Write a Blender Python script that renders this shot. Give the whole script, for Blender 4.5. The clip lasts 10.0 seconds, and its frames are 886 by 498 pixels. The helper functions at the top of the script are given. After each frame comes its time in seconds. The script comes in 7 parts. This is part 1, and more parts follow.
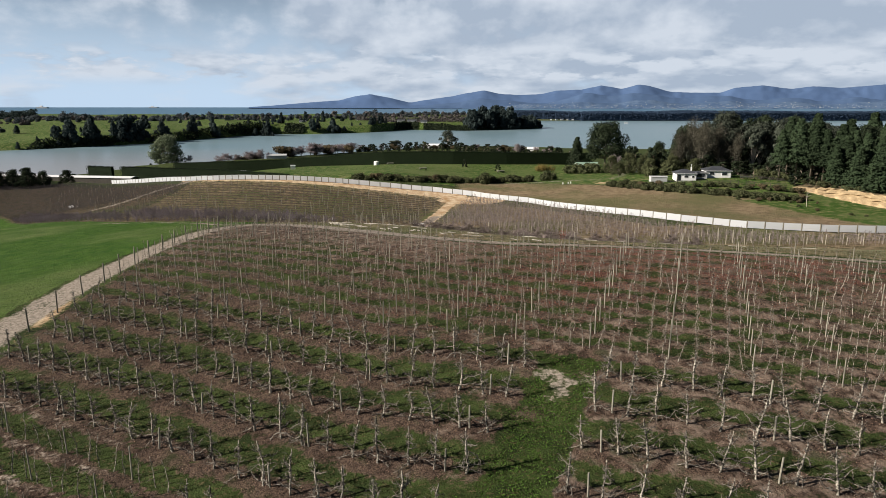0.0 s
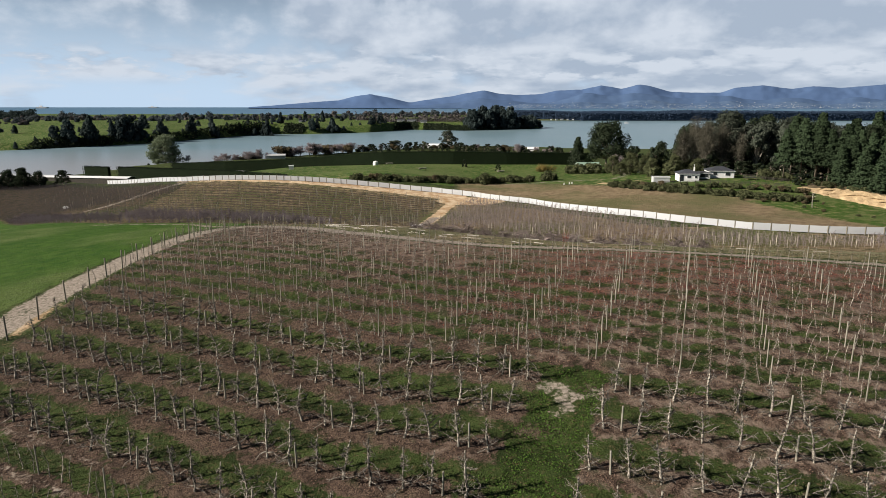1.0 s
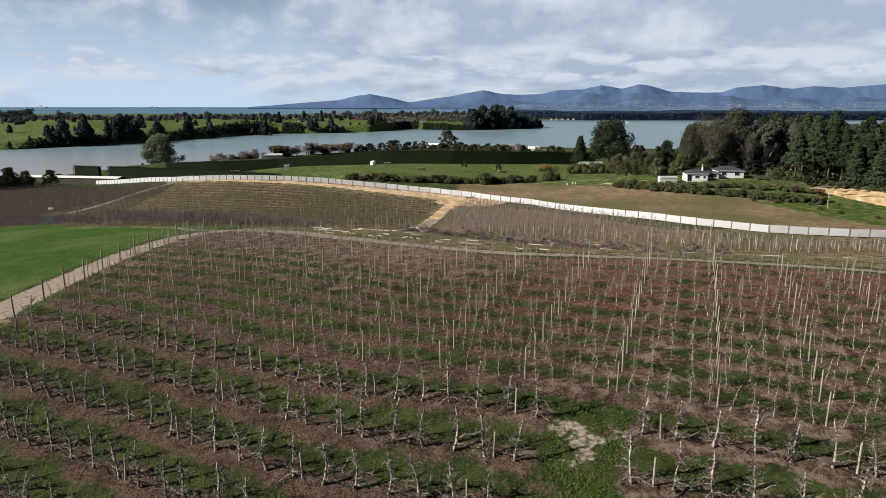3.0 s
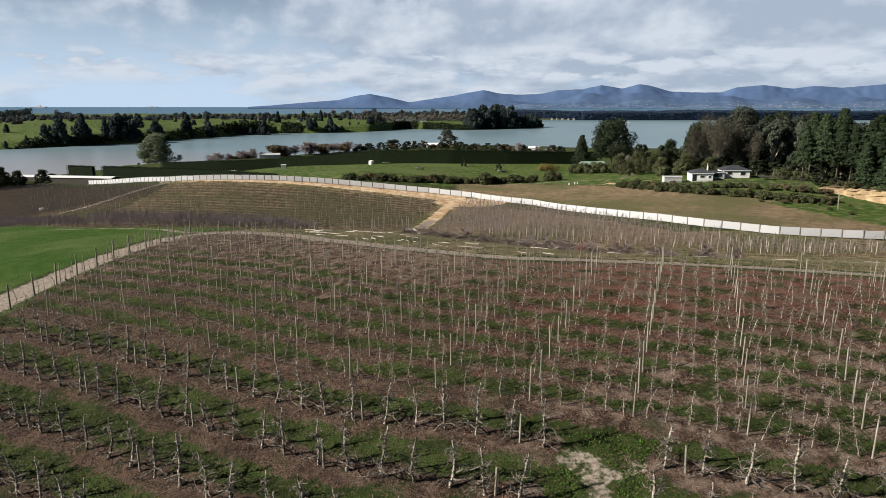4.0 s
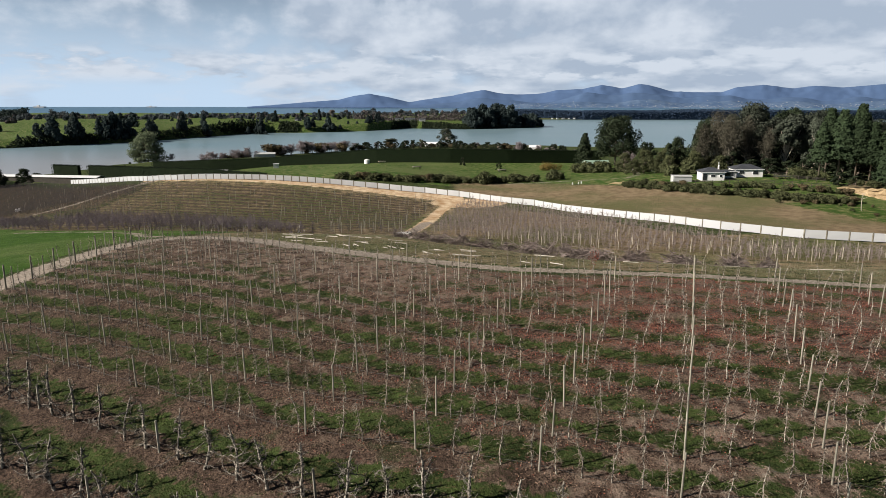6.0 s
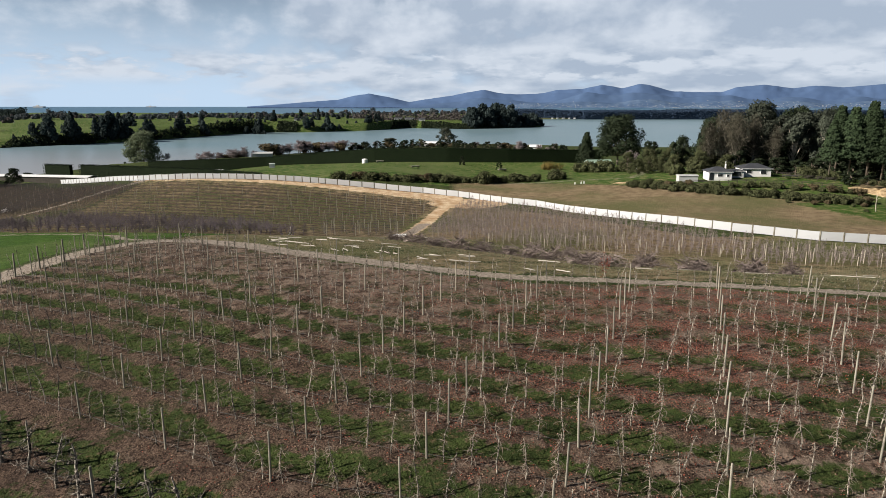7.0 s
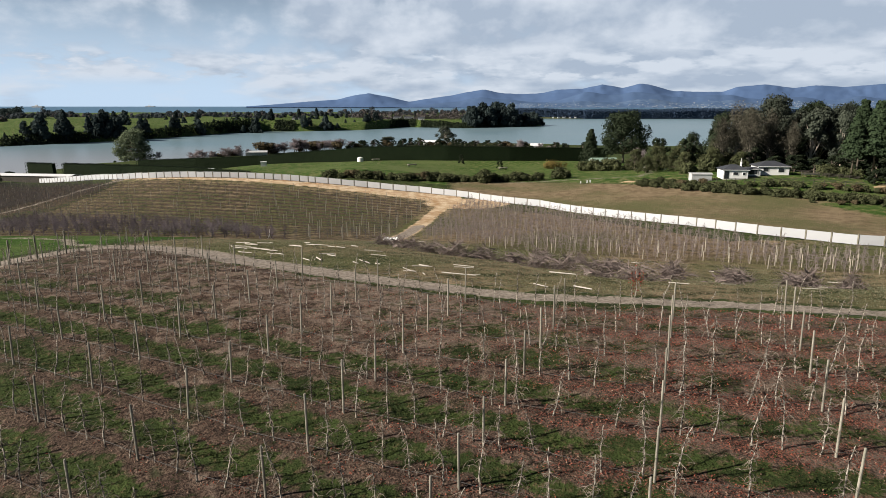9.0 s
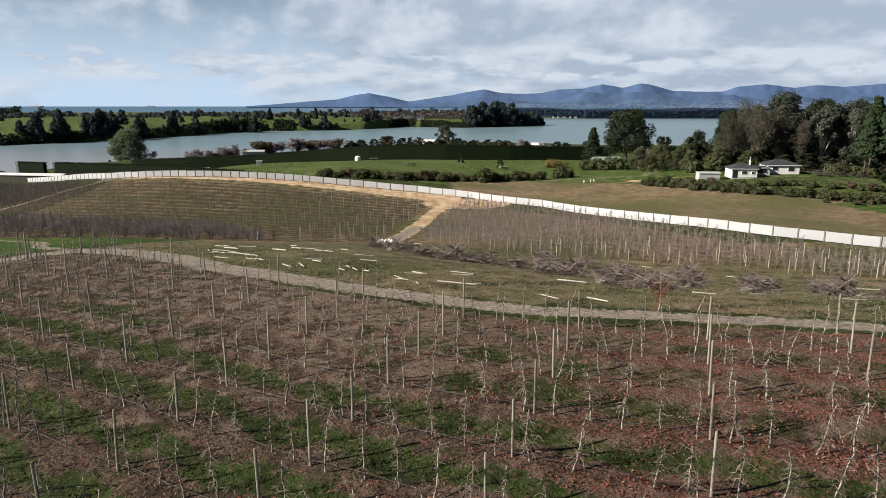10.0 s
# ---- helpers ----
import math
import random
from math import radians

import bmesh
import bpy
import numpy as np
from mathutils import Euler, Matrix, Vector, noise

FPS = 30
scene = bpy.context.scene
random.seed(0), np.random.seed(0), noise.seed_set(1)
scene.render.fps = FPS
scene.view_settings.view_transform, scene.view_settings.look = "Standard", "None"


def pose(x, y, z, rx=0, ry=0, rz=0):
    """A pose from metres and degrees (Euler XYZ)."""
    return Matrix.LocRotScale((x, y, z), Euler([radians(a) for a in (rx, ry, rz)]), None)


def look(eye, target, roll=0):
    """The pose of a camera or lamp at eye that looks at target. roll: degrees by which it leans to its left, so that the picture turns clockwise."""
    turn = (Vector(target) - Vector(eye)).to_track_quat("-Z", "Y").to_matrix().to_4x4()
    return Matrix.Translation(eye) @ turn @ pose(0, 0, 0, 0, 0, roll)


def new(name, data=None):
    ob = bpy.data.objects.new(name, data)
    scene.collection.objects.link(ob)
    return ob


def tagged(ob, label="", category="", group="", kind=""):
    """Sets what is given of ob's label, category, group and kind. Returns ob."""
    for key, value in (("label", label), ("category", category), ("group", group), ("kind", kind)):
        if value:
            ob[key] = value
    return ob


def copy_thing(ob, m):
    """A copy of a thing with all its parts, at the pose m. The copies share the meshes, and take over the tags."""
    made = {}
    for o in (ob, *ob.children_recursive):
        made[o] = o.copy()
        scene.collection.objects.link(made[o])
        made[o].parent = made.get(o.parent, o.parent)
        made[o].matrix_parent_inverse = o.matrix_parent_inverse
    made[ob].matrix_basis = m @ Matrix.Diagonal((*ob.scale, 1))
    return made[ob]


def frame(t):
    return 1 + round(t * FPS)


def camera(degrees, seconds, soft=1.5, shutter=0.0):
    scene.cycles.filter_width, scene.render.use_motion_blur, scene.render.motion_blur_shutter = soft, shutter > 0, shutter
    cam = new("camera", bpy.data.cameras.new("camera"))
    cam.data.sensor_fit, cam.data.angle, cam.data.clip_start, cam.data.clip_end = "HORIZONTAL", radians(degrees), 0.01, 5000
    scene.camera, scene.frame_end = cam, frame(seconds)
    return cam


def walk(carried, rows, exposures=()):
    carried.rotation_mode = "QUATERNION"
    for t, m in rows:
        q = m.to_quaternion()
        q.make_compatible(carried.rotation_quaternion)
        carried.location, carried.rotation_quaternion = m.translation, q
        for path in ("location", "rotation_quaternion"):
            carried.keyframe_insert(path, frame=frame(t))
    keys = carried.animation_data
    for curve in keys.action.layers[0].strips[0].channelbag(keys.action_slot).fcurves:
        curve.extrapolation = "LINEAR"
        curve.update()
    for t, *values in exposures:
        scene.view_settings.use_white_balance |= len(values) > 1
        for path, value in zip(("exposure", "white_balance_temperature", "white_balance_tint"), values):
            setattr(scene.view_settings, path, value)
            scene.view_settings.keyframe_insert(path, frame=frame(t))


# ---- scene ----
cam = camera(68, 10.0, soft=0.5)
walk(cam, [
    (0.0, pose(0.00, 0.00, 46.00, 77.30, 0, 0)),
    (0.5, pose(0.07, 1.49, 45.88, 77.30, 0, 0)),
    (1.0, pose(0.16, 3.09, 45.75, 77.30, 0, 0)),
    (1.5, pose(0.25, 4.87, 45.60, 77.30, 0, 0)),
    (2.0, pose(0.37, 6.81, 45.37, 77.30, 0, 0)),
    (2.5, pose(0.48, 8.91, 45.11, 77.30, 0, 0)),
    (4.0, pose(0.89, 16.10, 44.20, 77.30, 0, 0)),
    (4.5, pose(1.09, 18.68, 43.87, 77.30, 0, 0)),
    (5.0, pose(1.35, 21.31, 43.53, 77.30, 0, 0)),
    (5.5, pose(1.60, 23.96, 43.14, 77.30, 0, 0)),
    (7.0, pose(2.22, 32.55, 41.99, 77.30, 0, 0)),
    (7.5, pose(2.39, 35.43, 41.56, 77.30, 0, 0)),
    (8.0, pose(2.59, 38.33, 41.13, 77.30, 0, 0)),
    (8.5, pose(2.79, 41.24, 40.68, 77.30, 0, 0)),
    (9.0, pose(2.93, 44.16, 40.23, 77.30, 0, 0)),
    (9.5, pose(3.08, 47.08, 39.79, 77.30, 0, 0)),
    (10.0, pose(3.24, 50.00, 39.34, 77.30, 0, 0)),
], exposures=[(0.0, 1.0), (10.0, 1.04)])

# ---- light: winter sun from the side under a partly clouded sky ----
SUN_WAY = Vector((-0.85, -0.215, 0.48))
sun = new("sun", bpy.data.lights.new("sun", "SUN"))
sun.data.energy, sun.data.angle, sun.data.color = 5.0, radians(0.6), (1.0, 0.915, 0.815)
sun.matrix_world = look(SUN_WAY * 400, (0, 0, 0))


def build_world():
    w = bpy.data.worlds.new("sky")
    scene.world = w
    w.use_nodes = True
    nt = w.node_tree
    nt.nodes.clear()
    N, L = nt.nodes.new, nt.links.new

    def math_(op, a, b=None, clamp=False):
        n = N("ShaderNodeMath")
        n.operation, n.use_clamp = op, clamp
        for i, v in enumerate((a, b)):
            if v is None:
                continue
            if isinstance(v, (int, float)):
                n.inputs[i].default_value = v
            else:
                L(v, n.inputs[i])
        return n.outputs[0]

    sky = N("ShaderNodeTexSky")
    sky.sky_type, sky.sun_disc = "NISHITA", False
    sky.sun_elevation = math.asin(SUN_WAY.normalized().z)
    sky.sun_rotation = math.atan2(SUN_WAY.x, SUN_WAY.y)
    sky.air_density, sky.dust_density, sky.ozone_density = 1.0, 0.2, 2.0
    tc = N("ShaderNodeTexCoord")
    sep = N("ShaderNodeSeparateXYZ")
    L(tc.outputs["Generated"], sep.inputs[0])
    z = math_("MAXIMUM", sep.outputs["Z"], 0.0)
    # cloud heaps that grow with their height over the horizon
    px = math_("MULTIPLY", sep.outputs["X"], 5.2)
    py = math_("MULTIPLY", math_("LOGARITHM", math_("ADD", z, 0.06), 2.718), 1.25)
    comb = N("ShaderNodeCombineXYZ")
    L(px, comb.inputs[0]), L(py, comb.inputs[1])

    def cloud(scale, detail, rough, off):
        n = N("ShaderNodeTexNoise")
        n.inputs["Scale"].default_value, n.inputs["Detail"].default_value = scale, detail
        n.inputs["Roughness"].default_value = rough
        mp = N("ShaderNodeMapping")
        mp.inputs["Location"].default_value = off
        L(comb.outputs[0], mp.inputs[0]), L(mp.outputs[0], n.inputs["Vector"])
        return n.outputs["Fac"]

    big = cloud(0.55, 2, 0.5, (3.1, 0.4, 0))
    mid = cloud(1.7, 8, 0.52, (0.3, 5.2, 0))
    over = cloud(1.7, 5, 0.50, (0.22, 5.42, 0))
    # more cover towards the right
    cover = math_("ADD", math_("MULTIPLY", big, 0.50), math_("MULTIPLY", mid, 0.80))
    cover = math_("ADD", cover, math_("MULTIPLY", sep.outputs["X"], 0.34))
    cover = math_("ADD", cover, 0.15)
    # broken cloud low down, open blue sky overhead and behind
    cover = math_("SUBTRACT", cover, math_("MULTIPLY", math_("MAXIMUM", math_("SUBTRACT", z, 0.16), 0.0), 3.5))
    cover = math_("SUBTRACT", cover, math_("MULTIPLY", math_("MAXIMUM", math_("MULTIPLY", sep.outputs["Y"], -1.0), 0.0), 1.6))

    def span(v, lo, hi, a=0.0, b=1.0):
        n = N("ShaderNodeMapRange")
        n.interpolation_type = "SMOOTHSTEP"
        for k, q in (("From Min", lo), ("From Max", hi), ("To Min", a), ("To Max", b)):
            n.inputs[k].default_value = q
        L(v, n.inputs[0])
        return n.outputs[0]

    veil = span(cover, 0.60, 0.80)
    # a line of flat-bottomed heaps a little above the horizon
    low = N("ShaderNodeCombineXYZ")
    L(math_("MULTIPLY", sep.outputs["X"], 11.0), low.inputs[0]), L(math_("MULTIPLY", z, 34.0), low.inputs[1])

    def heap(detail, off):
        n, mp = N("ShaderNodeTexNoise"), N("ShaderNodeMapping")
        n.inputs["Scale"].default_value, n.inputs["Detail"].default_value, n.inputs["Roughness"].default_value = 1.0, detail, 0.56
        mp.inputs["Location"].default_value = off
        L(low.outputs[0], mp.inputs[0]), L(mp.outputs[0], n.inputs["Vector"])
        return n.outputs["Fac"]

    h1, h2 = heap(6, (2.3, 0.7, 0)), heap(3, (2.15, 1.15, 0))
    belt = math_("MULTIPLY", span(z, 0.018, 0.038), span(z, 0.085, 0.055))
    heaps = math_("MULTIPLY", span(h1, 0.44, 0.54), belt)
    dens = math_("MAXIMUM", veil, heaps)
    # each cloud is lit on its upper left side and grey below
    lit_a = math_("ADD", math_("MULTIPLY", math_("SUBTRACT", mid, over), 3.4), math_("ADD", math_("MULTIPLY", big, -0.9), 1.02))
    lit_a = math_("ADD", lit_a, math_("MULTIPLY", sep.outputs["X"], -0.22))
    lit_b = math_("ADD", math_("MULTIPLY", math_("SUBTRACT", h1, h2), 3.2), 0.72)
    lit = N("ShaderNodeMix")
    L(heaps, lit.inputs[0]), L(lit_a, lit.inputs[2]), L(lit_b, lit.inputs[3])
    ramp = N("ShaderNodeValToRGB")
    e = ramp.color_ramp.elements
    e[0].position, e[0].color = 0.22, (0.50, 0.60, 0.745, 1)
    e[1].position, e[1].color = 1.0, (0.79, 0.87, 0.985, 1)
    L(lit.outputs[0], ramp.inputs[0])
    bgsky, bgcl = N("ShaderNodeBackground"), N("ShaderNodeBackground")
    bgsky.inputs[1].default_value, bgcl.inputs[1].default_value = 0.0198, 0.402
    tint = N("ShaderNodeMix")
    tint.data_type, tint.blend_type = "RGBA", "MULTIPLY"
    tint.inputs[0].default_value, tint.inputs[7].default_value = 1.0, (0.44, 0.52, 0.64, 1)
    L(sky.outputs[0], tint.inputs[6])
    # whitish air low over the horizon
    hz = N("ShaderNodeMapRange")
    hz.interpolation_type = "SMOOTHSTEP"
    for k, q in (("From Min", 0.0), ("From Max", 0.26), ("To Min", 0.96), ("To Max", 0.0)):
        hz.inputs[k].default_value = q
    L(z, hz.inputs[0])
    air = N("ShaderNodeMix")
    air.data_type = "RGBA"
    air.inputs[7].default_value = (14.0, 17.9, 22.6, 1)
    L(hz.outputs[0], air.inputs[0]), L(tint.outputs[2], air.inputs[6])
    L(air.outputs[2], bgsky.inputs[0]), L(ramp.outputs[0], bgcl.inputs[0])
    mix, out = N("ShaderNodeMixShader"), N("ShaderNodeOutputWorld")
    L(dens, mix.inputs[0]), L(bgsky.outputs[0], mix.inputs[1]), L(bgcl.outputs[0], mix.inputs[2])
    L(mix.outputs[0], out.inputs[0])


build_world()


# ---- materials ----
def noisy(name, dark, light, scale=2.0, fine=18.0, rough=0.85, bump=0.3, vary=0.15, metal=0.0, spec=0.3, dist=0.02, blend=0.18):
    """A surface of two colours mixed by noise at two scales, with fine relief; each object a little lighter or darker."""
    m = bpy.data.materials.new(name)
    m.use_nodes = True
    nt = m.node_tree
    N, L = nt.nodes.new, nt.links.new
    b = nt.nodes["Principled BSDF"]
    tc, info = N("ShaderNodeTexCoord"), N("ShaderNodeObjectInfo")
    add = N("ShaderNodeVectorMath")
    L(tc.outputs["Object"], add.inputs[0])
    sc = N("ShaderNodeVectorMath")
    sc.operation = "SCALE"
    sc.inputs[0].default_value = (31, 17, 23)
    L(info.outputs["Random"], sc.inputs["Scale"]), L(sc.outputs[0], add.inputs[1])
    n1, n2 = N("ShaderNodeTexNoise"), N("ShaderNodeTexNoise")
    n1.inputs["Scale"].default_value, n1.inputs["Detail"].default_value = scale, 4
    n2.inputs["Scale"].default_value, n2.inputs["Detail"].default_value = fine, 6
    L(add.outputs[0], n1.inputs["Vector"]), L(add.outputs[0], n2.inputs["Vector"])
    mx = N("ShaderNodeMix")
    L(n1.outputs["Fac"], mx.inputs[2]), L(n2.outputs["Fac"], mx.inputs[3])
    mx.inputs[0].default_value = 0.5
    mr = N("ShaderNodeMapRange")
    mr.inputs["From Min"].default_value, mr.inputs["From Max"].default_value = 0.5 - blend, 0.5 + blend
    L(mx.outputs[0], mr.inputs[0])
    col = N("ShaderNodeMix")
    col.data_type = "RGBA"
    col.inputs[6].default_value, col.inputs[7].default_value = (*dark, 1), (*light, 1)
    L(mr.outputs[0], col.inputs[0])
    hsv = N("ShaderNodeHueSaturation")
    vr = N("ShaderNodeMapRange")
    vr.inputs["To Min"].default_value, vr.inputs["To Max"].default_value = 1 - vary, 1 + vary
    L(info.outputs["Random"], vr.inputs[0]), L(vr.outputs[0], hsv.inputs["Value"])
    L(col.outputs[2], hsv.inputs["Color"]), L(hsv.outputs[0], b.inputs["Base Color"])
    b.inputs["Roughness"].default_value, b.inputs["Metallic"].default_value = rough, metal
    b.inputs["Specular IOR Level"].default_value = spec
    if bump:
        bp = N("ShaderNodeBump")
        bp.inputs["Strength"].default_value, bp.inputs["Distance"].default_value = bump, dist
        L(n2.outputs["Fac"], bp.inputs["Height"]), L(bp.outputs[0], b.inputs["Normal"])
    return m


def leafy(name, dark, light, scale=0.5, glow=0.25, rough=0.6, vary=0.25):
    """Foliage: each leaf clump takes its own tone, and some light passes through."""
    m = bpy.data.materials.new(name)
    m.use_nodes = True
    nt = m.node_tree
    N, L = nt.nodes.new, nt.links.new
    b, out = nt.nodes["Principled BSDF"], nt.nodes["Material Output"]
    geo, tc, info = N("ShaderNodeNewGeometry"), N("ShaderNodeTexCoord"), N("ShaderNodeObjectInfo")
    n1 = N("ShaderNodeTexNoise")
    n1.inputs["Scale"].default_value = scale
    L(tc.outputs["Object"], n1.inputs["Vector"])
    mx = N("ShaderNodeMix")
    mx.inputs[0].default_value = 0.38
    L(n1.outputs["Fac"], mx.inputs[2]), L(geo.outputs["Random Per Island"], mx.inputs[3])
    col = N("ShaderNodeMix")
    col.data_type = "RGBA"
    col.inputs[6].default_value, col.inputs[7].default_value = (*dark, 1), (*light, 1)
    L(mx.outputs[0], col.inputs[0])
    hsv = N("ShaderNodeHueSaturation")
    vr = N("ShaderNodeMapRange")
    vr.inputs["To Min"].default_value, vr.inputs["To Max"].default_value = 1 - vary, 1 + vary
    L(info.outputs["Random"], vr.inputs[0]), L(vr.outputs[0], hsv.inputs["Value"])
    L(col.outputs[2], hsv.inputs["Color"]), L(hsv.outputs[0], b.inputs["Base Color"])
    b.inputs["Roughness"].default_value, b.inputs["Specular IOR Level"].default_value = max(rough, 0.8), 0.04
    tr, ms = N("ShaderNodeBsdfTranslucent"), N("ShaderNodeMixShader")
    L(hsv.outputs[0], tr.inputs[0])
    ms.inputs[0].default_value = glow
    L(b.outputs[0], ms.inputs[1]), L(tr.outputs[0], ms.inputs[2]), L(ms.outputs[0], out.inputs["Surface"])
    return m


def ground_material():
    m = bpy.data.materials.new("ground")
    m.use_nodes = True
    nt = m.node_tree
    N, L = nt.nodes.new, nt.links.new
    b = nt.nodes["Principled BSDF"]
    geo = N("ShaderNodeNewGeometry")

    def noise_(scale, detail=5, rough=0.55):
        n = N("ShaderNodeTexNoise")
        n.inputs["Scale"].default_value, n.inputs["Detail"].default_value = scale, detail
        n.inputs["Roughness"].default_value = rough
        L(geo.outputs["Position"], n.inputs["Vector"])
        return n.outputs["Fac"]

    def span(v, lo, hi, a=0.0, z=1.0):
        n = N("ShaderNodeMapRange")
        n.interpolation_type = "SMOOTHSTEP"
        for k, x in (("From Min", lo), ("From Max", hi), ("To Min", a), ("To Max", z)):
            n.inputs[k].default_value = x
        L(v, n.inputs[0])
        return n.outputs[0]

    def mixc(f, a, z):
        n = N("ShaderNodeMix")
        n.data_type = "RGBA"
        if isinstance(f, float):
            n.inputs[0].default_value = f
        else:
            L(f, n.inputs[0])
        for i, c in ((6, a), (7, z)):
            if isinstance(c, tuple):
                n.inputs[i].default_value = (*c, 1)
            else:
                L(c, n.inputs[i])
        return n.outputs[2]

    def math_(op, a, c):
        n = N("ShaderNodeMath")
        n.operation = op
        for i, v in enumerate((a, c)):
            if isinstance(v, (int, float)):
                n.inputs[i].default_value = v
            else:
                L(v, n.inputs[i])
        return n.outputs[0]

    big, med, fine, grit = noise_(0.035, 4), noise_(0.45, 5), noise_(3.2, 6, 0.65), noise_(11.0, 4, 0.7)
    zones = []
    for name in ("zone_a", "zone_b"):
        at = N("ShaderNodeAttribute")
        at.attribute_name = name
        sp = N("ShaderNodeSeparateColor")
        L(at.outputs["Color"], sp.inputs[0])
        zones += [sp.outputs[0], sp.outputs[1], sp.outputs[2]]
    ragged = math_("ADD", math_("MULTIPLY", math_("SUBTRACT", med, 0.5), 1.0), math_("MULTIPLY", math_("SUBTRACT", fine, 0.5), 1.2))

    def zone(i, lo=0.30, hi=0.70):
        return span(math_("ADD", zones[i], ragged), lo, hi)

    speck = span(grit, 0.42, 0.62)
    grass = mixc(span(med, 0.3, 0.7), GRASS_DARK, GRASS_LIGHT)
    grass = mixc(span(fine, 0.50, 0.72), grass, GRASS_DEAD)
    soil = mixc(span(fine, 0.35, 0.65), SOIL_DARK, SOIL_LIGHT)
    soil = mixc(math_("MULTIPLY", speck, span(med, 0.3, 0.65, 0.1, 0.8)), soil, SOIL_LEAF)
    pale = noise_(0.9, 5, 0.6)
    # soil pales eastwards: partly its own tone, partly sunlit brightness put into the colour
    where = N("ShaderNodeSeparateXYZ")
    L(geo.outputs["Position"], where.inputs[0])
    pale = math_("ADD", pale, span(where.outputs["X"], -30.0, 26.0, -0.14, 0.12))
    pale = math_("ADD", pale, math_("SUBTRACT", span(where.outputs["Y"], 66.0, 92.0, 0.0, 0.21), span(where.outputs["Y"], 118.0, 140.0, 0.0, 0.22)))
    soil = mixc(math_("MULTIPLY", span(pale, 0.53, 0.72, 0.0, 0.75), span(zones[5], 0.1, 0.45, 1.0, 0.42)), soil, (0.240, 0.184, 0.146))
    soil = mixc(span(med, 0.56, 0.70, 0.0, 0.8), soil, GRASS_DARK)
    lush = mixc(span(med, 0.3, 0.7), LUSH_DARK, LUSH_LIGHT)
    lush = mixc(span(big, 0.45, 0.7), lush, LUSH_PALE)
    lush = mixc(span(fine, 0.46, 0.70, 0.0, 0.6), lush, GRASS_DARK)
    dry = mixc(span(med, 0.32, 0.68), DRY_DARK, DRY_LIGHT)
    dry = mixc(span(big, 0.42, 0.64), dry, DRY_GREEN)
    gravel = mixc(span(fine, 0.3, 0.7), GRAVEL_DARK, GRAVEL_LIGHT)
    sand = mixc(span(med, 0.3, 0.7), SAND_DARK, SAND_LIGHT)
    sand = mixc(math_("MULTIPLY", span(fine, 0.4, 0.7), 0.4), sand, SAND_DARK)
    c = mixc(zone(4), grass, lush)
    c = mixc(zone(3), c, dry)
    c = mixc(zone(0), c, soil)
    leaf = math_("MULTIPLY", span(math_("ADD", zones[5], math_("MULTIPLY", math_("SUBTRACT", grit, 0.5), 2.4)), 0.62, 0.80), 0.9)
    c = mixc(leaf, c, RED_LEAF)
    c = mixc(zone(2), c, sand)
    c = mixc(zone(1), c, gravel)
    L(c, b.inputs["Base Color"])
    b.inputs["Roughness"].default_value, b.inputs["Specular IOR Level"].default_value = 0.95, 0.1
    bp = N("ShaderNodeBump")
    bp.inputs["Distance"].default_value = 0.42
    L(math_("SUBTRACT", 1.0, math_("MULTIPLY", zone(1), 0.75)), bp.inputs["Strength"])
    L(math_("ADD", fine, math_("MULTIPLY", grit, 0.5)), bp.inputs["Height"])
    L(bp.outputs[0], b.inputs["Normal"])
    return m


GRASS_DARK, GRASS_LIGHT, GRASS_DEAD = (0.022, 0.034, 0.010), (0.054, 0.078, 0.022), (0.12, 0.090, 0.048)
SOIL_DARK, SOIL_LIGHT, SOIL_LEAF = (0.015, 0.010, 0.008), (0.082, 0.055, 0.041), (0.23, 0.164, 0.122)
LUSH_DARK, LUSH_LIGHT, LUSH_PALE = (0.028, 0.074, 0.008), (0.054, 0.108, 0.015), (0.105, 0.138, 0.045)
DRY_DARK, DRY_LIGHT, DRY_GREEN = (0.145, 0.106, 0.064), (0.255, 0.196, 0.122), (0.108, 0.110, 0.048)
GRAVEL_DARK, GRAVEL_LIGHT = (0.120, 0.102, 0.085), (0.298, 0.256, 0.212)
SAND_DARK, SAND_LIGHT = (0.37, 0.235, 0.125), (0.64, 0.52, 0.365)
RED_LEAF = (0.225, 0.090, 0.065)

M_GROUND = ground_material()
M_BARK = noisy("apple_bark", (0.016, 0.013, 0.010), (0.33, 0.30, 0.25), 4.5, 9, 0.9, 0.8, blend=0.10)
M_SLIM = noisy("dark_slim_twig", (0.028, 0.025, 0.026), (0.082, 0.072, 0.073), 3.0, 30, 0.9, 0.3)
M_TWIG = noisy("apple_twig", (0.046, 0.036, 0.029), (0.245, 0.205, 0.165), 3.0, 30, 0.9, 0.3)
M_SLOPETWIG = noisy("slope_twig", (0.075, 0.060, 0.057), (0.290, 0.240, 0.225), 3.0, 30, 0.9, 0.3)
M_LIMB = noisy("apple_limb", (0.014, 0.012, 0.010), (0.21, 0.185, 0.155), 3.5, 12, 0.9, 0.5, blend=0.09)
M_PURPLE = noisy("purple_twig", (0.046, 0.039, 0.045), (0.175, 0.145, 0.160), 3.0, 30, 0.9, 0.3)
M_POST = noisy("weathered_post", (0.13, 0.122, 0.096), (0.29, 0.27, 0.22), 1.5, 24, 0.85, 0.4, 0.2)
M_PALEPOST = noisy("pale_post", (0.17, 0.155, 0.125), (0.38, 0.345, 0.28), 1.5, 24, 0.85, 0.4, 0.2)
